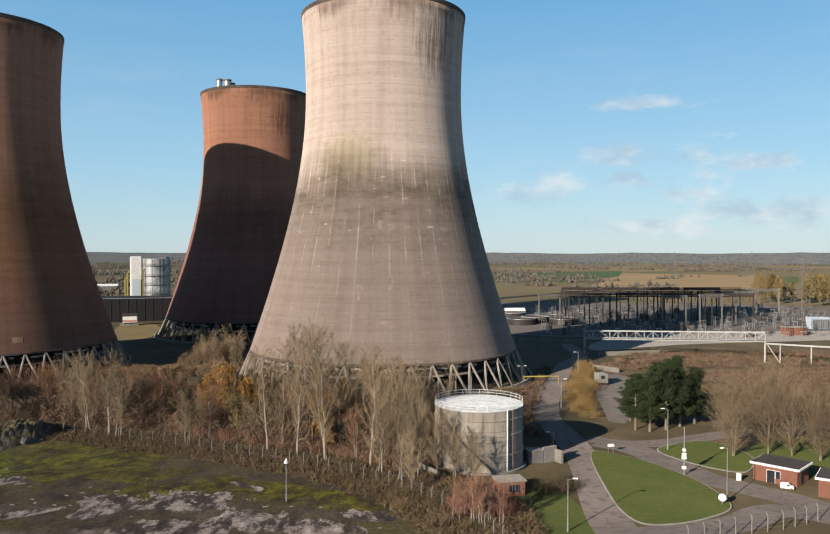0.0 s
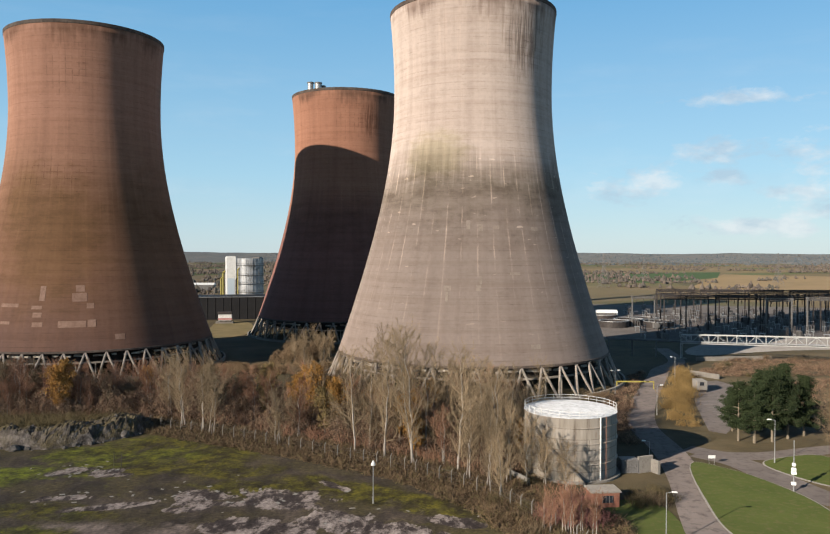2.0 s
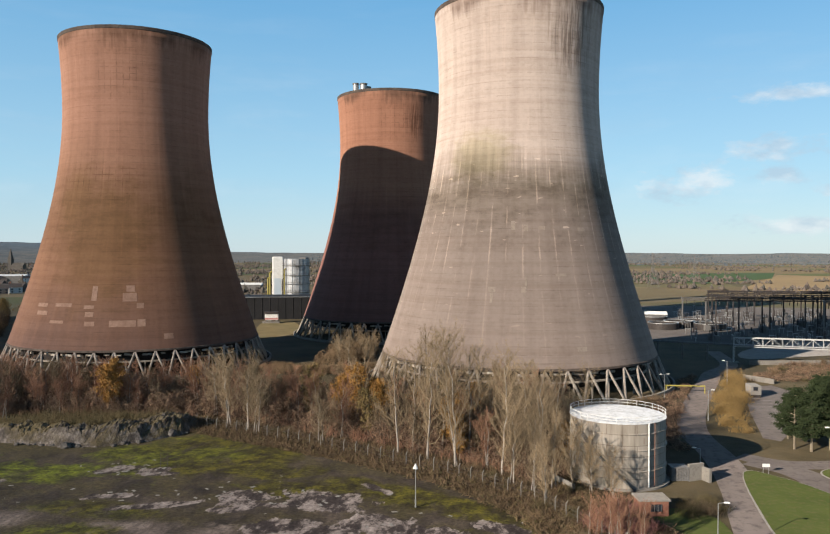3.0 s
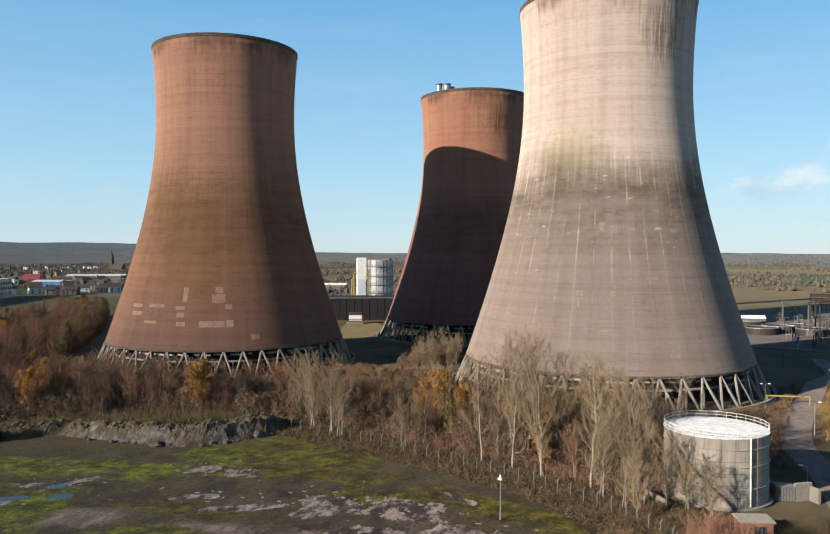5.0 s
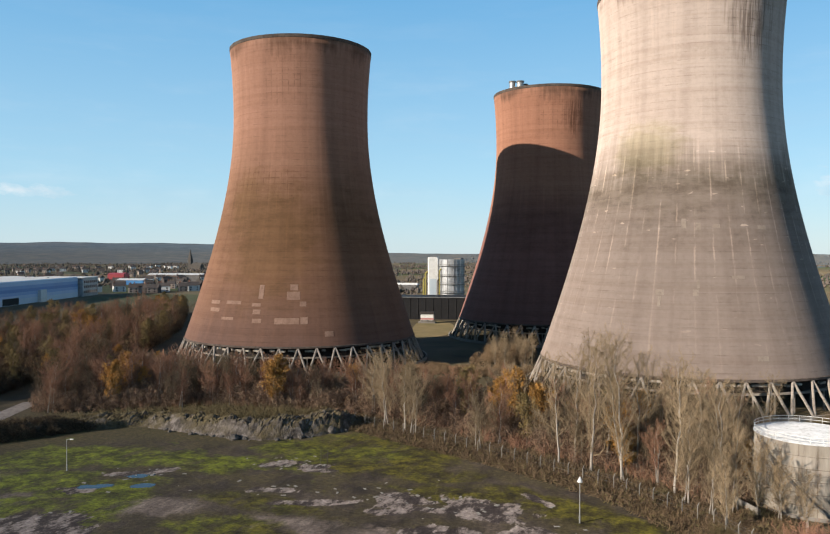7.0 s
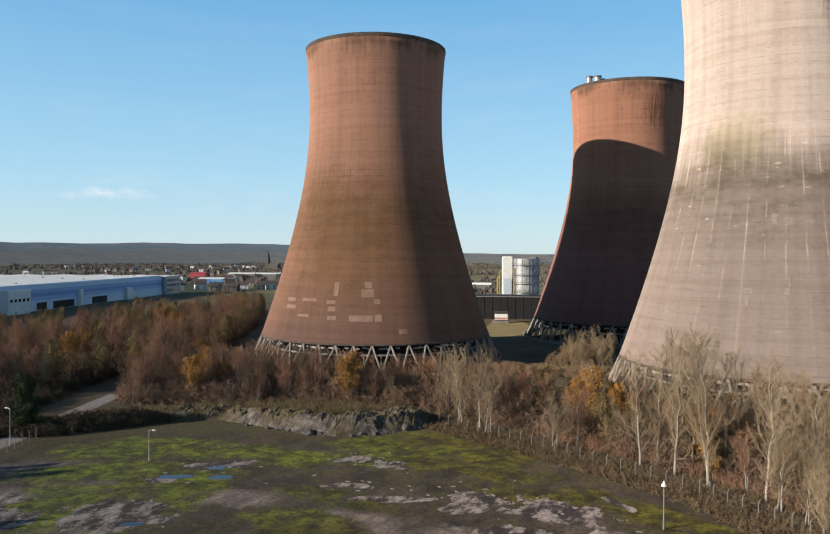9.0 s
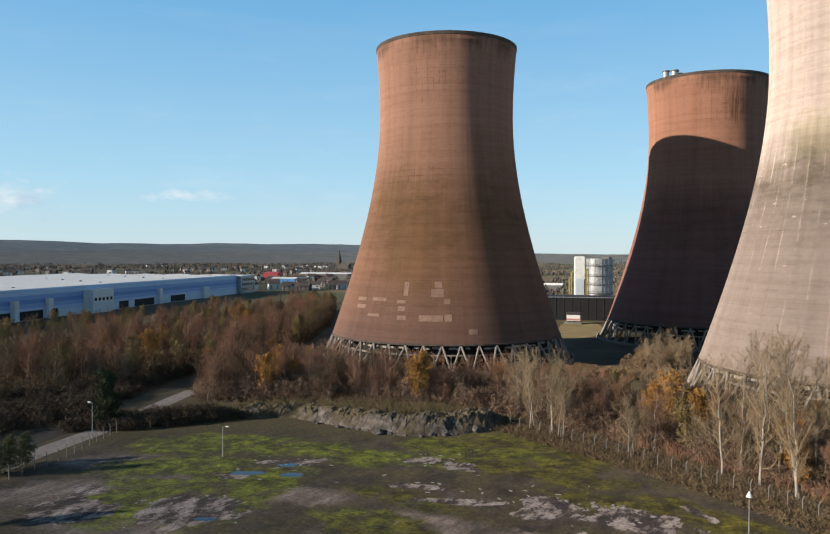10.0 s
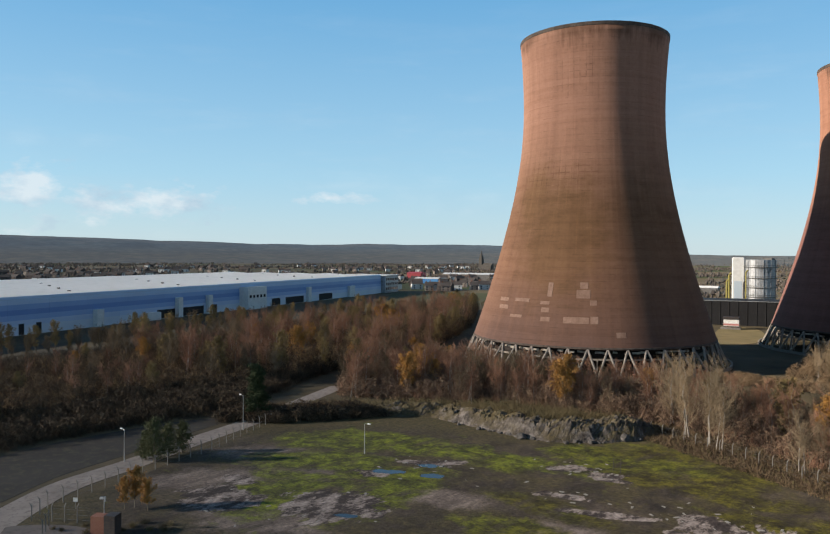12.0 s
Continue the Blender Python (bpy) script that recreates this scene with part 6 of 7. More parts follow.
# ---- spoil mound at the yard's far edge ----
front = [Vector((*q, 0)) for q in ((-154.7, 110.8), (-148.7, 118.2), (-141.7, 128.2), (-135.7, 139.6), (-124.7, 146.3), (-111.4, 145.6), (-102.2, 144.9), (-92.2, 145.9), (-85.5, 151.2), (-80.0, 158.9), (-78.5, 165.4))]
tops = [0.6, 1.0, 1.4, 1.7, 2.2, 3.0, 3.7, 3.8, 4.0, 4.2, 0.8]
g, nu, nv = Geo(), 230, 30
pts = []
for i in range(nu + 1):
    f = i / nu * (len(front) - 1)
    k = min(int(f), len(front) - 2)
    q = front[k].lerp(front[k + 1], f - k)
    hgt = tops[k] + (tops[k + 1] - tops[k]) * (f - k)
    back = Vector((-0.62, 0.78, 0))
    for j in range(nv + 1):
        s = j / nv
        prof = min(1.0, s * 4.5) ** 0.8 * (1 - max(0.0, (s - 0.45) / 0.55) ** 2)
        if i in (0, nu):
            prof = 0
        x, y = (q + back * 14 * s).to_tuple()[:2]
        wig = noise.noise(Vector((x * 0.35, y * 0.35, 2))) * 0.9 + noise.noise(Vector((x * 0.9, y * 0.9, 5))) * 0.55
        gully = abs(noise.noise(Vector((i * 0.085, 1.5, s * 0.8)))) * 1.8
        wig += noise.noise(Vector((x * 1.9, y * 1.9, 8))) * 0.5 + noise.noise(Vector((x * 4.1, y * 4.1, 3))) * 0.25
        pts.append((x + wig * 0.5 * prof, y + wig * 0.5, -0.15 + max(0.0, prof * (hgt + wig * 1.1 - gully * (1 - s)))))
g.add(pts, [(i * (nv + 1) + j, (i + 1) * (nv + 1) + j, (i + 1) * (nv + 1) + j + 1, i * (nv + 1) + j + 1) for i in range(nu) for j in range(nv)])


def mound_material():
    m, nt, b = material("spoil_and_turf", 0.95)
    co = n_coord(nt)
    rocks = n_ramp(nt, n_noise(nt, n_map(nt, co, (1, 1, 0.5)), 0.7, 7, 0.7), [(0.34, (0.032, 0.027, 0.023)), (0.49, (0.095, 0.08, 0.07)), (0.66, (0.25, 0.218, 0.196))])
    turf = n_ramp(nt, n_noise(nt, co, 0.5, 6, 0.7), [(0.3, (0.045, 0.035, 0.017)), (0.55, (0.11, 0.086, 0.042)), (0.75, (0.17, 0.128, 0.066))])
    geo = nt.nodes.new("ShaderNodeNewGeometry")
    up = n_split(nt, geo.outputs["True Normal"])[2]
    f = n_math(nt, "ADD", up, n_math(nt, "MULTIPLY", n_math(nt, "SUBTRACT", n_noise(nt, co, 0.15, 5), 0.5), 0.9))
    link(nt, n_mix(nt, n_ramp(nt, f, [(0.55, 0.0), (0.86, 0.95)]), rocks, turf), b.inputs["Base Color"])
    n_bump(nt, n_noise(nt, co, 1.3, 7, 0.75), 0.8, 0.5, b)
    return m


place("spoil_mound", g, mound_material(), "bank of grey spoil and rubble with turf on top", "mound")


def boulder(x, y, s, seed, z=0.0):
    bm = bmesh.new()
    bmesh.ops.create_icosphere(bm, subdivisions=2, radius=1.0)
    for v in bm.verts:
        q = v.co * 1.3 + Vector((seed * 3.1, seed, 0))
        v.co *= 1 + 0.45 * noise.noise(q) + 0.2 * noise.noise(q * 2.7)
        v.co.z = max(v.co.z * 0.75, -0.35)
    me = bpy.data.meshes.new("boulder")
    bm.to_mesh(me)
    bm.free()
    ob = part("boulder", me, M_ROCK)
    ob.matrix_basis = pose(x, y, z + 0.3 * s, 0, 0, seed * 40) @ Matrix.Diagonal((s, s * 0.8, s * 0.8, 1))
    tagged(ob, "grey broken concrete boulder at the mound's foot", "boulder", "boulders of the mound")


rb = np.random.default_rng(21)
for k in range(30):
    f = rb.uniform(4.5, 9.6)
    i = min(int(f), len(front) - 2)
    q = front[i].lerp(front[i + 1], f - i) + Vector((rb.uniform(-1.2, 0.2), rb.uniform(-1.5, 0.4), 0))
    boulder(q.x, q.y, rb.uniform(0.25, 0.75), k)
boulder(*(-82.2, 161.9), 2.3, 60)
boulder(*(-82.1, 158.2), 1.6, 61)
boulder(*(-98.6, 144.6), 1.3, 62)

# ---- pipe bridge ----
M_BRIDGE = surface("weathered_white_steel", (0.5, 0.5, 0.48), (0.4, 0.4, 0.38), 0.3, (0.28, 0.25, 0.22), 3, 0.6)
pb = thing("pipe_bridge", (0, 0, 0), "long whitish steel truss bridge carrying pipes", "pipe bridge")
A, B = Vector((67.2, 298.9, 0)), Vector((127.4, 274.5, 0))
ux = (B - A).normalized()
sd = Vector((-ux.y, ux.x, 0)) * 1.2
L = (B - A).length
bays = 20


def deck(f, s, low):
    """A corner of the truss: its chords climb a little along the way."""
    return A + ux * (L * f) + sd * s + Vector((0, 0, (6.0 if low else 9.2) + 1.9 * f))


for s in (-1, 1):
    for low in (True, False):
        part("chord", Geo().beam(deck(0, s, low), deck(1, s, low), 0.22, 0.26), M_BRIDGE, pb)
    for k in range(bays + 1):
        part("upright", Geo().beam(deck(k / bays, s, True), deck(k / bays, s, False), 0.12, 0.12), M_BRIDGE, pb)
        if k < bays:
            part("diagonal", Geo().beam(deck(k / bays, s, k % 2 == 1), deck((k + 1) / bays, s, k % 2 == 0), 0.12, 0.12), M_BRIDGE, pb)
for k in range(3):
    part("pipe", Geo().tube(deck(0, -0.6 + 0.6 * k, True) + Vector((0, 0, 0.5)), deck(1, -0.6 + 0.6 * k, True) + Vector((0, 0, 0.5)), 0.24, n=8), M_STEEL, pb)
for f in (0.0, 1.0):
    for s in (-1, 1):
        q = deck(f, s, True)
        part("trestle_leg", Geo().beam((q.x, q.y, 0), q, 0.34, 0.34), M_BRIDGE, pb)
    q = deck(f, 0, True)
    if f:
        part("trestle_brace", Geo().beam(Vector((q.x, q.y, 0.1)) + ux * 5, q, 0.26, 0.26), M_BRIDGE, pb)
    part("footing", Geo().box(q.x - 1.6, q.y - 1.6, 0, q.x + 1.6, q.y + 1.6, 0.3), M_CONC, pb)
pr = thing("pipe_run", (0, 0, 0), "low pale pipe run continuing from the truss bridge", "pipe run")
e0, e1 = B + Vector((0, 0, 7.0)), B + ux * 60 + Vector((0, 0, 6.0))
for k in (-1, 1):
    part("pipe", Geo().tube(e0 + sd * 0.5 * k, e1 + sd * 0.5 * k, 0.25, n=8), M_BRIDGE, pr)
for k in range(6):
    q = e0.lerp(e1, (k + 0.5) / 6)
    part("support", Geo().beam((q.x, q.y, 0), q, 0.3, 0.3).beam(q - sd, q + sd, 0.25, 0.25), M_BRIDGE, pr)
pl = thing("pipe_rack", (0, 0, 0), "low dark pipe rack running behind the tower", "pipe rack")
q0, q1 = A, A + Vector((-52, 14, 0))
for k in range(3):
    part("pipe", Geo().tube(q0 + Vector((0, k * 0.9, 6.5)), q1 + Vector((0, k * 0.9, 6.5)), 0.35, n=8), M_GREYSTEEL, pl)
for k in range(7):
    q = q0.lerp(q1, k / 6)
    part("frame", Geo().beam(q, q + Vector((0, 0, 6.2)), 0.3, 0.3).beam(q + Vector((0, 1.8, 0)), q + Vector((0, 1.8, 6.2)), 0.3, 0.3).beam(q + Vector((0, -0.3, 6.1)), q + Vector((0, 2.1, 6.1)), 0.3, 0.3), M_GREYSTEEL, pl)
pw = thing("perimeter_wall", (0, 0, 0), "low pale concrete perimeter wall by the bridge", "wall")
for (x0, y0), (x1, y1) in (((71.1, 292.8), (99.9, 298.9)), ((61.2, 259.6), (68.2, 251.6))):
    part("panel", Geo().beam((x0, y0, 0.8), (x1, y1, 0.8), 0.25, 1.6), M_CONC, pw)


# ---- substation ----
def lattice(a, b, w, n, r=0.06):
    """A square lattice boom of thin angles."""
    a, b = Vector(a), Vector(b)
    d = (b - a).normalized()
    s = d.orthogonal().normalized() * w / 2
    u = d.cross(s).normalized() * w / 2
    cs = [s + u, s - u, -s - u, u - s]
    segs = [[*(a + c), *(b + c), r, r] for c in cs]
    for k in range(n):
        p, q = a.lerp(b, k / n), a.lerp(b, (k + 1) / n)
        for i in range(4):
            segs.append([*(p + cs[i]), *(q + cs[(i + 1) % 4]), r * 0.7, r * 0.7])
    return segs


def portal(x, y, span, h, mat, label, turn=0.0, bays=1, solid=False):
    t = thing("substation_portal", pose(x, y, 0, 0, 0, turn), label, "steel portal", "substation portals")
    for k in range(bays + 1):
        if solid:
            part("column", Geo().box(k * span - 0.3, -0.3, 0, k * span + 0.3, 0.3, h), mat, t)
        else:
            part("column", mesh_from("column", [sticks(lattice((k * span, 0, 0), (k * span, 0, h), 1.0, 14, 0.11), 4)]), mat, t)
        part("cap", Geo().box(k * span - 0.6, -0.6, h, k * span + 0.6, 0.6, h + 0.9), mat, t)
    part("beam", mesh_from("beam", [sticks(lattice((0, 0, h), (bays * span, 0, h), 1.1, 10 * bays, 0.13), 4)]), mat, t)
    for k in range(bays * 3):
        xx = span * (k + 0.5) / 3
        part("insulator", Geo().tube((xx, 0, h - 3.2), (xx, 0, h - 0.6), 0.16, 0.16, 6), M_DARKSTEEL, t)
    return t


for r, yy in enumerate((412, 446, 482)):
    for c in range(4):
        portal(84 + 26 * c + 5 * r, yy, 11, 17.0 - 0.6 * (r % 2), M_DARKSTEEL, "dark steel portal with hanging insulators", -4 + 2 * r, 2, True)
for c, (px, py) in enumerate(((69.4, 422.6), (125.8, 383.0), (148.5, 393.5), (179.6, 422.5))):
    portal(px, py, 12, 17.5 if c else 16, M_GREYSTEEL, "tall pale grey steel portal in the substation", 5, 1, True)
portal(*(217.2, 504.4), 26, 15.0, M_STEEL, "wide pale steel portal beside the substation", 0, 1, True)
for r in range(6):
    bb = thing("busbar", (0, 0, 0), "long dark tubular busbar high over the substation", "busbar", "substation busbars")
    y0 = 400 + 19 * r
    part("tube", Geo().tube((76 + 4 * r, y0, 16.6), (176 + 8 * r, y0 + 6, 16.6), 0.28, n=6), M_DARKSTEEL, bb)


def switchgear(kind):
    t = thing("switchgear", (0, 0, 0), ("grey post insulators on a steel stand", "dark circuit breaker on a steel stand", "grey transformer tank with bushings")[kind], "switchgear", "substation switchgear")
    if kind < 2:
        part("stand", Geo().box(-1.5, -0.15, 2.2, 1.5, 0.15, 2.6).box(-1.2, -0.1, 0, -1.0, 0.1, 2.2).box(1.0, -0.1, 0, 1.2, 0.1, 2.2), M_STEEL, t)
        for x in (-1.2, 0, 1.2):
            g2 = Geo().tube((x, 0, 2.6), (x, 0, 5.2 + kind), 0.13, 0.1, 6)
            for z in range(5):
                g2.tube((x, 0, 2.9 + 0.5 * z), (x, 0, 3.0 + 0.5 * z), 0.26, 0.2, 6)
            part("insulator", g2, M_DARKSTEEL if kind else M_GREYSTEEL, t)
        part("contact_bar", Geo().tube((-1.3, 0, 5.3 + kind), (1.3, 0, 5.3 + kind), 0.08, n=5), M_STEEL, t)
    else:
        part("tank", Geo().bevel_box(-1.8, -1.2, 0.3, 1.8, 1.2, 3.2, 0.15), M_GREYSTEEL, t)
        for k in range(6):
            part("radiator", Geo().box(-1.5 + 0.55 * k, -1.7, 0.6, -1.3 + 0.55 * k, -1.2, 2.8), M_GREYSTEEL, t)
        for x in (-1, 0, 1):
            part("bushing", Geo().tube((x, 0, 3.2), (x * 1.2, 0, 5.0), 0.2, 0.1, 6), M_DARKSTEEL, t)
    return t


kinds = [switchgear(k) for k in range(3)]
first = [True] * 3
rs = np.random.default_rng(33)
for r in range(13):
    for c in range(19):
        if rs.uniform() < 0.08:
            continue
        k = int(rs.choice([0, 0, 1, 1, 2]))
        m = pose(64 + 9.2 * c + rs.normal(0, 1.5) + r * 1.5, 360 + 12.7 * r + rs.normal(0, 1.5), 0, 0, 0, rs.choice([0, 90]) + rs.normal(0, 3))
        if first[k]:
            kinds[k].matrix_basis, first[k] = m, False
        else:
            copy_thing(kinds[k], m)
for k in range(5):
    x, y = ((59.6, 422.6), (69.6, 435.4), (79.4, 442.2), (59.8, 463.6), (83.3, 422.6))[k]
    tk = thing("settling_tank", (x, y, 0), "low dark round tank with a pale rim", "tank", "low round tanks")
    part("wall", Geo().lathe([(8, 0), (8, 3.2), (7.7, 3.2), (7.7, 2.6), (0.02, 2.6)], 32), M_DARKSTEEL, tk)
    part("rim", Geo().lathe([(8.1, 3.2), (8.1, 3.5), (7.6, 3.5), (7.6, 3.2), (8.1, 3.2)], 32), M_STEEL, tk)
sh = thing("white_shed", (*(62.1, 471.3), 0), "small white-roofed shed by the round tanks", "shed")
part("wall", Geo().box(-6, -4, 0, 6, 4, 4), M_GREYSTEEL, sh)
part("roof", Geo().add([(-6.4, -4.4, 4), (6.4, -4.4, 4), (6.4, 4.4, 4), (-6.4, 4.4, 4), (-6.4, 0, 5.6), (6.4, 0, 5.6)], [(0, 1, 5, 4), (2, 3, 4, 5), (0, 4, 3), (1, 2, 5), (3, 2, 1, 0)]), M_WHITE, sh)
bh = thing("relay_house", (*(185.0, 368.2), 0), "small red brick relay house with a flat roof", "building")
part("wall", Geo().box(-5, -3, 0, 5, 3, 3.6), M_BRICK, bh)
part("roof", Geo().bevel_box(-5.4, -3.4, 3.6, 5.4, 3.4, 4.0, 0.1), M_CONC, bh)
tr = thing("transformer", (*(210.1, 393.5), 0), "large pale blue-grey transformer", "transformer")
part("tank", Geo().bevel_box(-5, -3, 0.4, 5, 3, 6.5, 0.3), surface("pale_blue_paint", (0.36, 0.43, 0.5), (0.3, 0.36, 0.42), 0.3, None, 1, 0.5), tr)
for k in range(8):
    part("radiator", Geo().box(-4.5 + 1.2 * k, -4, 1, -4.1 + 1.2 * k, -3, 5.6), M_STEEL, tr)
for x in (-3, 0, 3):
    part("bushing", Geo().tube((x, 0, 6.5), (x * 1.2, 0, 9.8), 0.4, 0.2, 8), M_GREYSTEEL, tr)


def pylon(x, y, h, turn, label):
    t = thing("pylon", pose(x, y, 0, 0, 0, turn), label, "pylon", "power pylons")
    wb, ww, wt2 = h * 0.125, h * 0.035, h * 0.012
    rr = h * 0.0028 + 0.01
    def ring(f):
        w = wb + (ww - wb) * f / 0.55 if f < 0.55 else ww + (wt2 - ww) * (f - 0.55) / 0.45
        return [Vector((sx * w, sy * w, h * f)) for sx, sy in ((1, 1), (1, -1), (-1, -1), (-1, 1))]
    fs = [0, 0.16, 0.3, 0.42, 0.52, 0.61, 0.69, 0.77, 0.85, 0.92, 1.0]
    segs = []
    for a, b2 in zip(fs, fs[1:]):
        p, q = ring(a), ring(b2)
        for i in range(4):
            segs += [[*p[i], *q[i], rr, rr], [*p[i], *q[(i + 1) % 4], rr * 0.6, rr * 0.6], [*p[(i + 1) % 4], *q[i], rr * 0.6, rr * 0.6], [*q[i], *q[(i + 1) % 4], rr * 0.6, rr * 0.6]]
    part("tower", mesh_from("tower", [sticks(segs, 4)]), M_GREYSTEEL, t)
    for f, w in ((0.64, 0.2), (0.77, 0.25), (0.9, 0.18)):
        for s in (-1, 1):
            e = Vector((s * h * w, 0, h * f))
            part("cross_arm", mesh_from("cross_arm", [sticks([[s * ww * 0.6, y2, h * f, *e, rr * 0.8, rr * 0.6] for y2 in (-ww * 0.6, ww * 0.6)] + [[s * ww * 0.4, 0, h * (f + 0.04), *e, rr * 0.7, rr * 0.5]], 4)]), M_GREYSTEEL, t)
            part("insulator", Geo().tube(e, e - Vector((0, 0, h * 0.05)), rr * 1.5, n=5), M_DARKSTEEL, t)


pylon(*(272.9, 532.4), 36, 15, "grey lattice pylon beside the substation")
pylon(114.0, 885.0, 40, 20, "grey lattice pylon far across the plain")
pylon(325, 946, 40, 20, "grey lattice pylon far across the plain")
pylon(194, 1083, 36, 20, "grey lattice pylon far across the plain")
pylon(569, 1279, 42, 20, "grey lattice pylon far across the plain")

# ---- behind the towers ----
# the hall's walls carry the towers' shadow in their black colour
db = thing("black_hall", (0, 0, 0), "long industrial hall with pale roof edge, coloured black for the towers' shadow", "industrial building")
d0, d1 = Vector((*(-199.6, 427.4), 0)), Vector((*(-137.9, 447.0), 0))
dn = Vector((-(d1 - d0).y, (d1 - d0).x, 0)).normalized() * 30
part("wall", Geo().add([d0, d1, d1 + dn, d0 + dn] + [q + Vector((0, 0, 13.4)) for q in (d0, d1, d1 + dn, d0 + dn)], [(0, 1, 5, 4), (1, 2, 6, 5), (2, 3, 7, 6), (3, 0, 4, 7), (4, 5, 6, 7)]), M_NEARBLACK, db)
part("coping", Geo().beam(d0 + Vector((0, -0.2, 13.5)), d1 + Vector((0, -0.2, 13.5)), 0.5, 0.35), M_STEEL, db, "pale metal roof edge")
for k in range(14):
    q = d0.lerp(d1, (k + 0.5) / 14)
    part("cladding_rib", Geo().box(q.x - 0.12, q.y - 0.25, 0, q.x + 0.12, q.y - 0.02, 13.0), M_NEARBLACK, db)
wc = thing("tanker_shed", pose(*(-156.8, 415.7), 0, 0, 0, 15) @ Matrix.Diagonal((1.0, 1.0, 1.45, 1)), "white and pink raised cabin with a dark roof on the turf", "cabin")
part("body", Geo().bevel_box(-3.8, -1.5, 1.2, 3.8, 1.5, 3.6, 0.2), M_WHITE, wc)
part("stripe", Geo().box(-3.82, -1.56, 1.4, 3.82, -1.5, 2.1), surface("faded_red_paint", (0.4, 0.17, 0.16), (0.5, 0.25, 0.23), 0.5, None, 2, 0.7), wc, "faded red stripe")
part("roof", Geo().bevel_box(-4.1, -1.8, 3.6, 4.1, 1.8, 4.5, 0.2), M_DARKSTEEL, wc)
part("plinth", Geo().box(-5.2, -2.2, 0, 4.5, 2.2, 0.7), M_CONC, wc)
for x in (-3, 0, 3):
    part("support", Geo().box(x - 0.2, -1.2, 0.7, x + 0.2, 1.2, 1.2), M_DARKSTEEL, wc)

M_SILO = surface("silvery_cladding", (0.46, 0.47, 0.48), (0.3, 0.31, 0.32), 0.11, (0.13, 0.13, 0.125), 0.3, 0.45, 0.3)
silo = thing("storage_silo", (-178.7, 522.2, 0), "big silvery cylindrical silo with ringed walkways", "silo")
part("shell", Geo().lathe([(9.2, 0), (9.2, 36.0), (8.9, 36.0), (0.05, 33.0)], 40), M_SILO, silo)
for z in (12, 18, 24, 31):
    part("walkway", Geo().lathe([(9.2, z), (10.3, z), (10.3, z + 0.35), (9.2, z + 0.35)], 40), M_GREYSTEEL, silo)
    part("rail", Geo().lathe([(10.2, z + 1.3), (10.3, z + 1.3), (10.3, z + 1.45), (10.2, z + 1.45), (10.2, z + 1.3)], 40), M_GREYSTEEL, silo)
for k in range(12):
    part("rib", Geo().box(9.15, -0.15, 0, 9.45, 0.15, 36), M_SILO, silo, at=pose(0, 0, 0, 0, 0, 30 * k))
for a, h in ((-150, 25), (-138, 21), (-124, 28)):
    px, py = 10.6 * math.cos(radians(a)), 10.6 * math.sin(radians(a))
    part("downpipe", Geo().tube((px, py, 0), (px, py, h), 0.45, n=8).tube((px, py, h), (px * 0.86, py * 0.86, h + 1.4), 0.45, n=8), M_YELLOW if a != -138 else M_DARKSTEEL, silo, "yellow duct" if a != -138 else "dark pipe")
part("headhouse", Geo().bevel_box(3.0, -3.0, 33.5, 8.0, 3.0, 37.0, 0.2), M_GREYSTEEL, silo)
ft = thing("filter_tower", pose(-191.0, 517.9, 0, 0, 0, 20), "tall white slab-sided filter tower", "tower")
part("body", Geo().bevel_box(-4.0, -3, 0, 4.0, 3, 37.5, 0.8), M_WHITE, ft)
part("panel", Geo().box(-2.6, -3.1, 4, 2.2, -3.0, 22), surface("pale_blue_cladding", (0.45, 0.52, 0.58), (0.5, 0.56, 0.6), 0.1, None, 1, 0.6), ft, "pale blue cladding")
for x, h in ((-7.0, 22), (-5.6, 26), (4.8, 24), (6.0, 20)):
    part("duct", Geo().tube((x, -2, 0), (x, -2, h), 0.6, n=8).tube((x, -2, h), (x + (1.5 if x < 0 else -1.2), -2, h + 1.2), 0.6, n=8), M_YELLOW, ft, "yellow duct")
sk = thing("chimney", (*(-126.7, 474.6), 0), "tall chimney whose steel flues rise over the tower rim", "chimney")
sk.matrix_basis = pose(-110.0, 441.0, 0)
part("windshield", Geo().lathe([(6.0, 0), (5.4, 134.0), (0.1, 134.0)], 32), M_CONC, sk)
for dx, dy, r, h in ((-3.2, -1.5, 1.7, 140.4), (1.6, -2.0, 2.0, 140.0), (3.3, 1.5, 1.7, 138.8)):
    part("flue", Geo().tube((dx, dy, 133), (dx, dy, h), r, n=18), M_STEEL, sk, "bright steel flue")
    part("flue_cap", Geo().lathe([(r, h - 0.9), (r + 0.3, h - 0.8), (r + 0.3, h), (r - 0.3, h), (r - 0.3, h - 0.9)], 18, cx=dx, cy=dy), M_GREYSTEEL, sk)

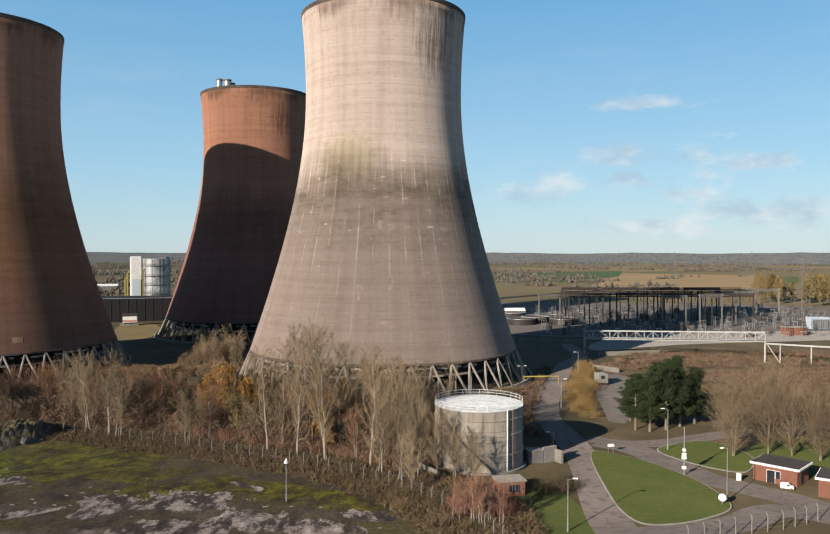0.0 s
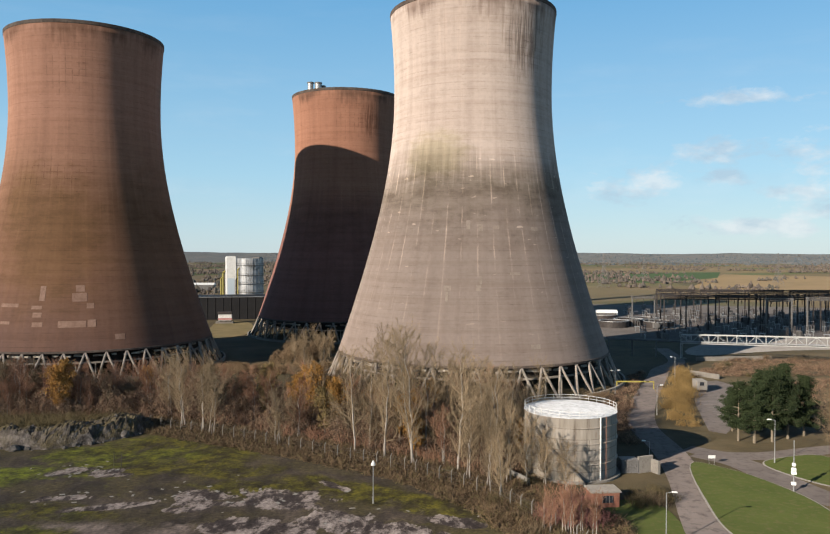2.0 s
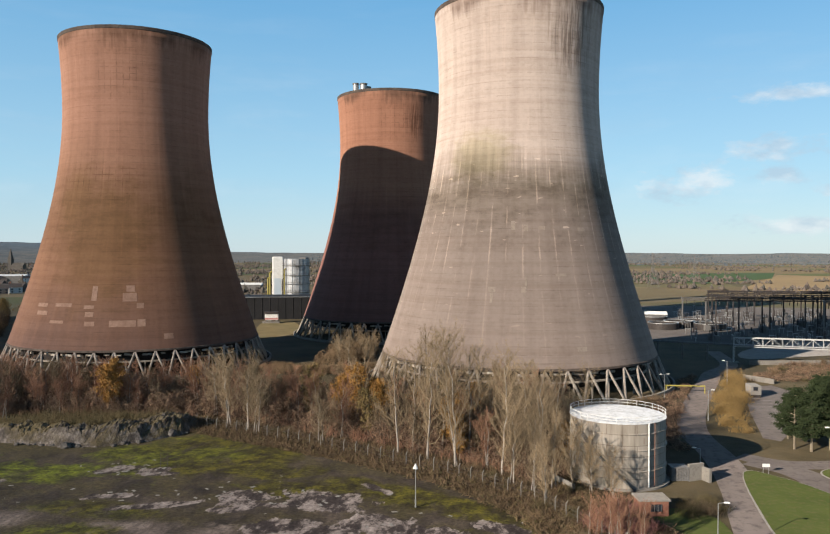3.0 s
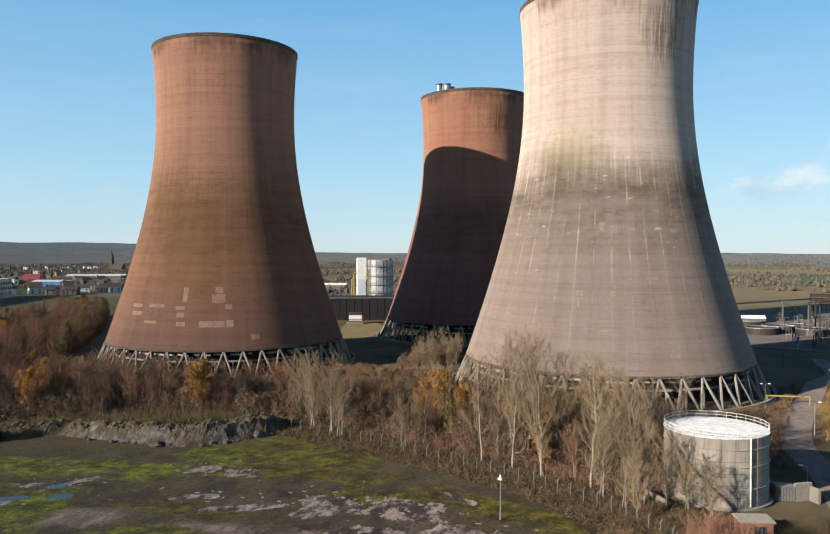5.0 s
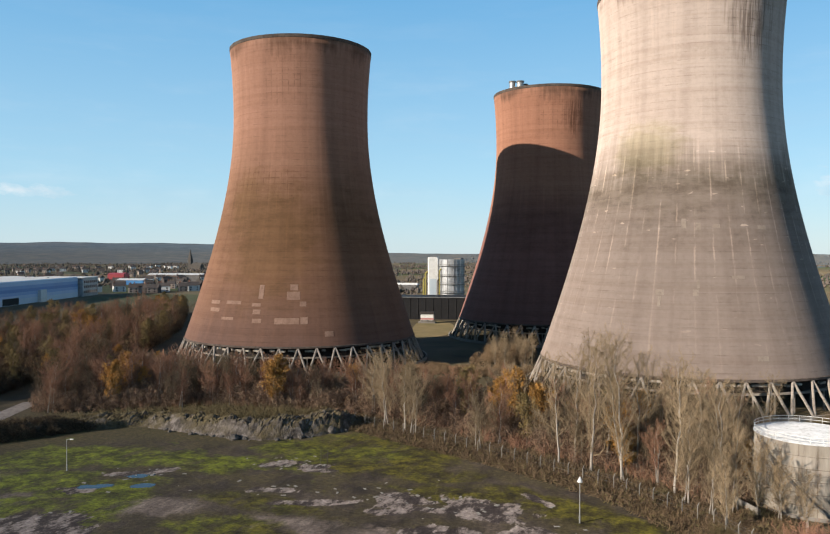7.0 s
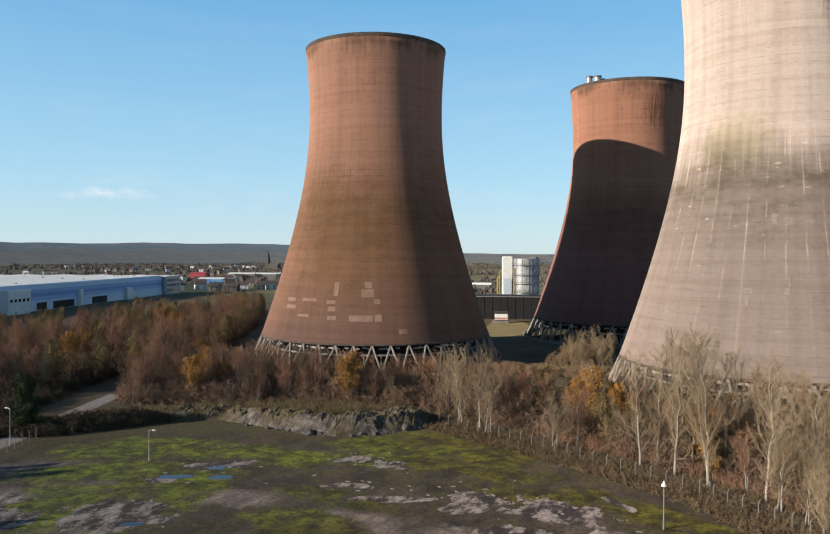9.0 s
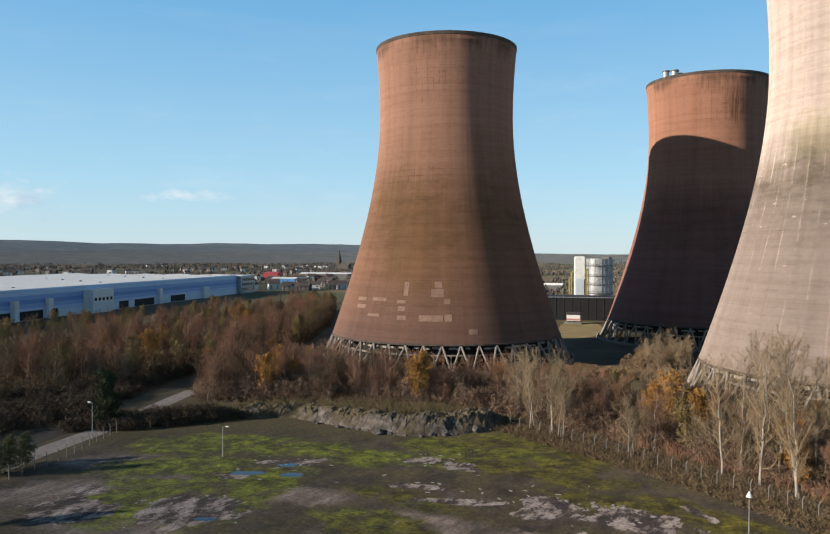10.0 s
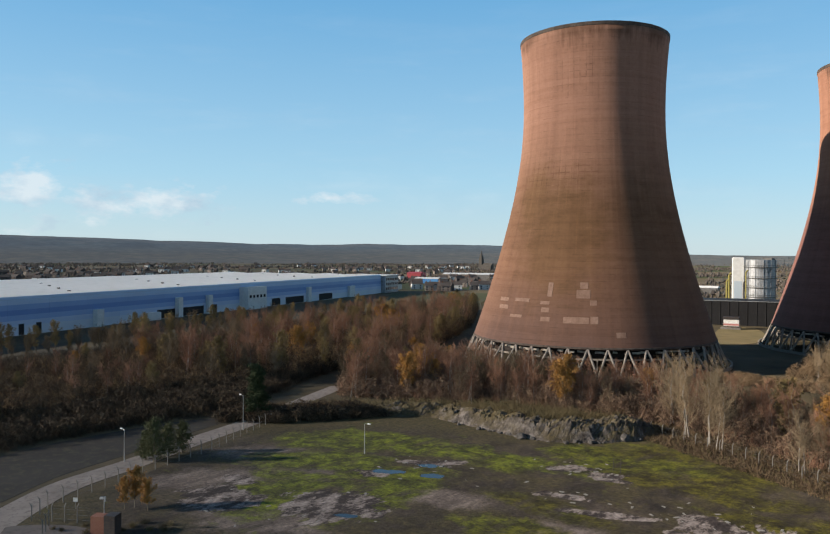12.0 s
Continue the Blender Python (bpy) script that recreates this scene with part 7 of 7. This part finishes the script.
# ---- warehouse ----
wd = Vector((-0.3838, 0.9234, 0))
wp = Vector((-0.9234, -0.3838, 0))
w0 = Vector((-378, 134, 0)) - wd * 140
WL, WD, WH = 576.0, 190.0, 18.0
wh = thing("warehouse", Matrix(((wd.x, wp.x, 0, w0.x), (wd.y, wp.y, 0, w0.y), (0, 0, 1, 0), (0, 0, 0, 1))), "huge warehouse clad in bands of blue with a white roof", "warehouse")
blues = [(0.0, 4.5, (0.6, 0.66, 0.72)), (4.5, 7.0, (0.5, 0.6, 0.74)), (7.0, 9.5, (0.3, 0.44, 0.68)), (9.5, 12.0, (0.17, 0.3, 0.58)), (12.0, 14.5, (0.26, 0.41, 0.66)), (14.5, 16.6, (0.45, 0.58, 0.74))]
part("core", Geo().box(0, 0.4, 0, WL, WD, WH - 0.5), M_GREYSTEEL, wh)
bay = WL / 24
for i, (z0, z1, c) in enumerate(blues):
    mb = surface("blue_cladding", c, (c[0] * 0.85, c[1] * 0.88, c[2] * 0.92), 0.05, None, 0.6, 0.4, 0.0)
    me = Geo().box(0.03, 0, z0 + 0.01, bay - 0.03, 0.4, z1 - 0.01).mesh("cladding_panel")
    for k in range(24):
        part("cladding_panel", me, mb, wh, at=pose(bay * k, 0, 0))
    part("end_panel", Geo().box(WL, 0, z0, WL + 0.3, WD, z1), mb, wh)
g = Geo()
for k in range(8):
    a, b2 = k / 8 * math.pi / 2, (k + 1) / 8 * math.pi / 2
    q = [(x, 1.6 - 1.6 * math.cos(t), 16.6 + 1.6 * math.sin(t)) for t in (a, b2) for x in (0, WL)]
    g.add(q, [(0, 1, 3, 2)])
part("eave", g, surface("pale_blue_eave", (0.4, 0.5, 0.62), (0.36, 0.45, 0.56), 0.05, None, 1, 0.4, 0.2), wh, "pale rounded eave")
M_ROOF = surface("white_roof_sheet", (0.87, 0.8, 0.72), (0.81, 0.74, 0.66), 0.02, (0.72, 0.66, 0.58), 0.2, 0.5)
for k in range(5):
    y0, y1 = 1.6 + k * (WD - 1.6) / 5, 1.6 + (k + 1) * (WD - 1.6) / 5
    ym = (y0 + y1) / 2
    part("roof", Geo().add([(0, y0, WH + 0.2), (WL, y0, WH + 0.2), (WL, ym, WH + 1.1), (0, ym, WH + 1.1), (WL, y1, WH + 0.2), (0, y1, WH + 0.2)], [(0, 1, 2, 3), (3, 2, 4, 5)]), M_ROOF, wh, "shallow white sheet roof")
for k in range(26):
    part("roof_vent", Geo().bevel_box(-0.7, -0.7, 0, 0.7, 0.7, 0.9, 0.1), M_GREYSTEEL, wh, at=pose(16 + 22 * k, 12 + 30 * (k % 4), WH + 0.3))
for x0, x1 in ((8, 11), (17, 20), (150, 153), (160, 163), (246, 262), (268, 290), (296, 304), (372, 384), (392, 420), (446, 470)):
    part("loading_door", Geo().box(x0, -0.12, 0.2, x1, 0.0, 5.4), M_NEARBLACK, wh, "dark loading door")
for x0, ln, h in ((196, 5, 9), (232, 14, 4.5), (262, 4, 12), (292, 4, 12), (330, 24, 15.5), (424, 4, 12), (500, 10, 10)):
    t2 = part("dock_block", Geo().bevel_box(x0, -7 if ln > 20 else -3, 0, x0 + ln, 0, h, 0.15), M_WHITE, wh, "pale projecting office block")
    if ln > 20:
        for k in range(5):
            part("window", Geo().box(x0 + 2 + 4.4 * k, -7.06, 8, x0 + 4.6 + 4.4 * k, -7.0, 10), M_GLASS, t2)
eb = thing("office_block", Matrix(((wd.x, wp.x, 0, w0.x + wd.x * 578), (wd.y, wp.y, 0, w0.y + wd.y * 578), (0, 0, 1, 0), (0, 0, 0, 1))), "white office block at the warehouse end", "office building")
part("wall", Geo().bevel_box(0, -4, 0, 34, 26, 17, 0.3), M_SILO, eb)
part("roof", Geo().box(-0.5, -4.5, 17, 34.5, 26.5, 17.6), M_WHITE, eb)
for r in range(3):
    for k in range(7):
        part("window", Geo().box(2 + 4.5 * k, -4.08, 3 + 4.6 * r, 5 + 4.5 * k, -4.0, 5.4 + 4.6 * r), M_GLASS, eb)


def shed(x, y, lx, ly, h, turn, wall_m, roof_m, label):
    t = thing("retail_shed", pose(x, y, 0, 0, 0, turn), label, "shed", "far sheds")
    part("wall", Geo().box(-lx / 2, -ly / 2, 0, lx / 2, ly / 2, h), wall_m, t)
    part("roof", Geo().add([(-lx / 2 - 0.5, -ly / 2 - 0.5, h), (lx / 2 + 0.5, -ly / 2 - 0.5, h), (lx / 2 + 0.5, ly / 2 + 0.5, h), (-lx / 2 - 0.5, ly / 2 + 0.5, h), (-lx / 2, 0, h + 2), (lx / 2, 0, h + 2)], [(0, 1, 5, 4), (2, 3, 4, 5), (0, 4, 3), (1, 2, 5)]), roof_m, t)


M_REDCLAD = surface("red_cladding", (0.45, 0.07, 0.08), (0.38, 0.06, 0.07), 0.1, None, 1, 0.5)
M_BLUECLAD = surface("bright_blue_cladding", (0.06, 0.22, 0.5), (0.1, 0.3, 0.55), 0.1, None, 1, 0.5)
shed(*(-825.6, 886.5), 24, 20, 9, 20, M_REDCLAD, M_REDCLAD, "far red-clad retail shed")
shed(*(-689.6, 765.7), 34, 20, 6, 20, M_BLUECLAD, M_WHITE, "far blue and white retail shed")
shed(*(-739.8, 892.3), 50, 26, 9, 20, M_HOUSE, M_WHITE, "far long white-roofed shed")
shed(*(-705.3, 902.9), 36, 26, 9, 20, M_GREYSTEEL, M_WHITE, "far grey shed with white roof")
shed(*(-320.6, 770.8), 34, 12, 6, 10, M_GREYSTEEL, M_WHITE, "white-roofed shed beyond the black hall")
shed(*(1269.2, 3888.9), 30, 14, 6, 10, M_WHITE, M_WHITE, "far white farm shed")

# ---- town ----
ch = thing("church", (-1170, 1488, 0), "dark stone church with a tall pointed spire", "church")
M_STONE = surface("dark_stone", (0.09, 0.08, 0.07), (0.13, 0.115, 0.1), 0.1, None, 1, 0.9)
part("tower", Geo().box(-4.5, -4.5, 0, 4.5, 4.5, 24), M_STONE, ch)
part("spire", Geo().add([(-4.5, -4.5, 24), (4.5, -4.5, 24), (4.5, 4.5, 24), (-4.5, 4.5, 24), (0, 0, 50)], [(0, 1, 4), (1, 2, 4), (2, 3, 4), (3, 0, 4)]), M_STONE, ch)
part("nave", Geo().box(4.5, -6, 0, 34, 6, 10).add([(4.5, -6.5, 10), (34, -6.5, 10), (34, 6.5, 10), (4.5, 6.5, 10), (4.5, 0, 17), (34, 0, 17)], [(0, 1, 5, 4), (2, 3, 4, 5), (0, 4, 3), (1, 2, 5)]), M_STONE, ch)


def house(kind):
    lx, ly, h = (9, 8, 5.4) if kind == 0 else (16, 8, 5.4) if kind == 1 else (12, 9, 5.8)
    t = thing("house", (0, 0, 0), ("small brick house with a pitched tiled roof", "terrace of brick houses with tiled roofs", "pale rendered house with a pitched roof")[kind], "house", "houses of the town")
    part("wall", Geo().box(-lx / 2, -ly / 2, 0, lx / 2, ly / 2, h), (M_HOUSE, M_TILE, M_WHITE)[kind], t)
    r = part("roof", Geo().add([(-lx / 2 - 0.4, -ly / 2 - 0.5, h), (lx / 2 + 0.4, -ly / 2 - 0.5, h), (lx / 2 + 0.4, ly / 2 + 0.5, h), (-lx / 2 - 0.4, ly / 2 + 0.5, h), (-lx / 2 - 0.4, 0, h + 3.6), (lx / 2 + 0.4, 0, h + 3.6)], [(0, 1, 5, 4), (2, 3, 4, 5), (0, 4, 3), (1, 2, 5), (3, 2, 1, 0)]), M_TILE, t)
    part("chimney", Geo().box(-lx / 2 + 0.8, -0.4, h + 2.2, -lx / 2 + 1.7, 0.4, h + 5.0), M_BRICK, r)
    for x in (-lx * 0.28, lx * 0.28):
        for z in (0.9, 3.3):
            part("window", Geo().box(x - 0.8, -ly / 2 - 0.06, z, x + 0.8, -ly / 2, z + 1.3), M_GLASS, t)
    return t


kinds = [house(k) for k in range(3)]
first = [True] * 3
rh = np.random.default_rng(14)
made = 0
while made < 240:
    th, d = radians(rh.uniform(33, 76)), 800 + 1500 * rh.uniform() ** 1.3
    x, y = -math.sin(th) * d, math.cos(th) * d
    if noise.noise(Vector((x * 0.004, y * 0.004, 2.0))) < -0.08:
        continue
    rel = Vector((x, y, 0)) - w0
    if -40 < rel.dot(wd) < 640 and -60 < rel.dot(wp) < 230:
        continue
    k = int(rh.choice([0, 0, 1, 2, 2]))
    m = pose(x, y, 0, 0, 0, rh.uniform(-30, 30) + 35)
    if first[k]:
        kinds[k].matrix_basis, first[k] = m, False
    else:
        copy_thing(kinds[k], m)
    made += 1

# ---- broken concrete lying about the yard ----
chip = Geo().bevel_box(-0.8, -0.5, 0, 0.8, 0.5, 0.22, 0.08)
chip.v = [(x + 0.12 * math.sin(9 * y + 5 * z), y + 0.1 * math.sin(7 * x), z) for x, y, z in chip.v]
chip_me = chip.mesh("concrete_fragment")
chip_me.materials.append(M_KERB)
rd = np.random.default_rng(8)
for x0, y0, n, s in ((*(-78.3, 133.2), 16, 4), (*(-72.3, 132.1), 8, 3), (*(-100.5, 116.4), 10, 4), (*(-35.2, 120.5), 14, 7), (*(-17.7, 112.2), 10, 7), (*(-93.9, 90.0), 12, 7), (*(-108.4, 79.6), 10, 6), (*(-72.1, 118.2), 8, 5), (*(-50.0, 122.8), 12, 6), (*(-90.3, 114.7), 8, 9), (*(-58.9, 125.9), 10, 8)):
    for _ in range(n):
        ob = new("concrete_fragment", chip_me)
        k = rd.uniform(0.2, 0.65)
        ob.matrix_basis = pose(x0 + rd.normal(0, s), y0 + rd.normal(0, s * 0.6), 0.03, 0, 0, rd.uniform(0, 360)) @ Matrix.Diagonal((k, k * rd.uniform(0.6, 1.2), k * 0.4, 1))
        tagged(ob, "broken pale concrete slab lying on the yard", "rubble", "rubble on the yard")
for x, y in ((-72.4, 135.6), (-71.1, 135.9)):
    st = thing("steel_stake", (x, y, 0), "thin dark upright steel stake in the yard", "stake", "stakes in the yard")
    part("shaft", Geo().tube((0, 0, 0), (0.1, 0, 2.6), 0.06, n=6), M_DARKSTEEL, st)
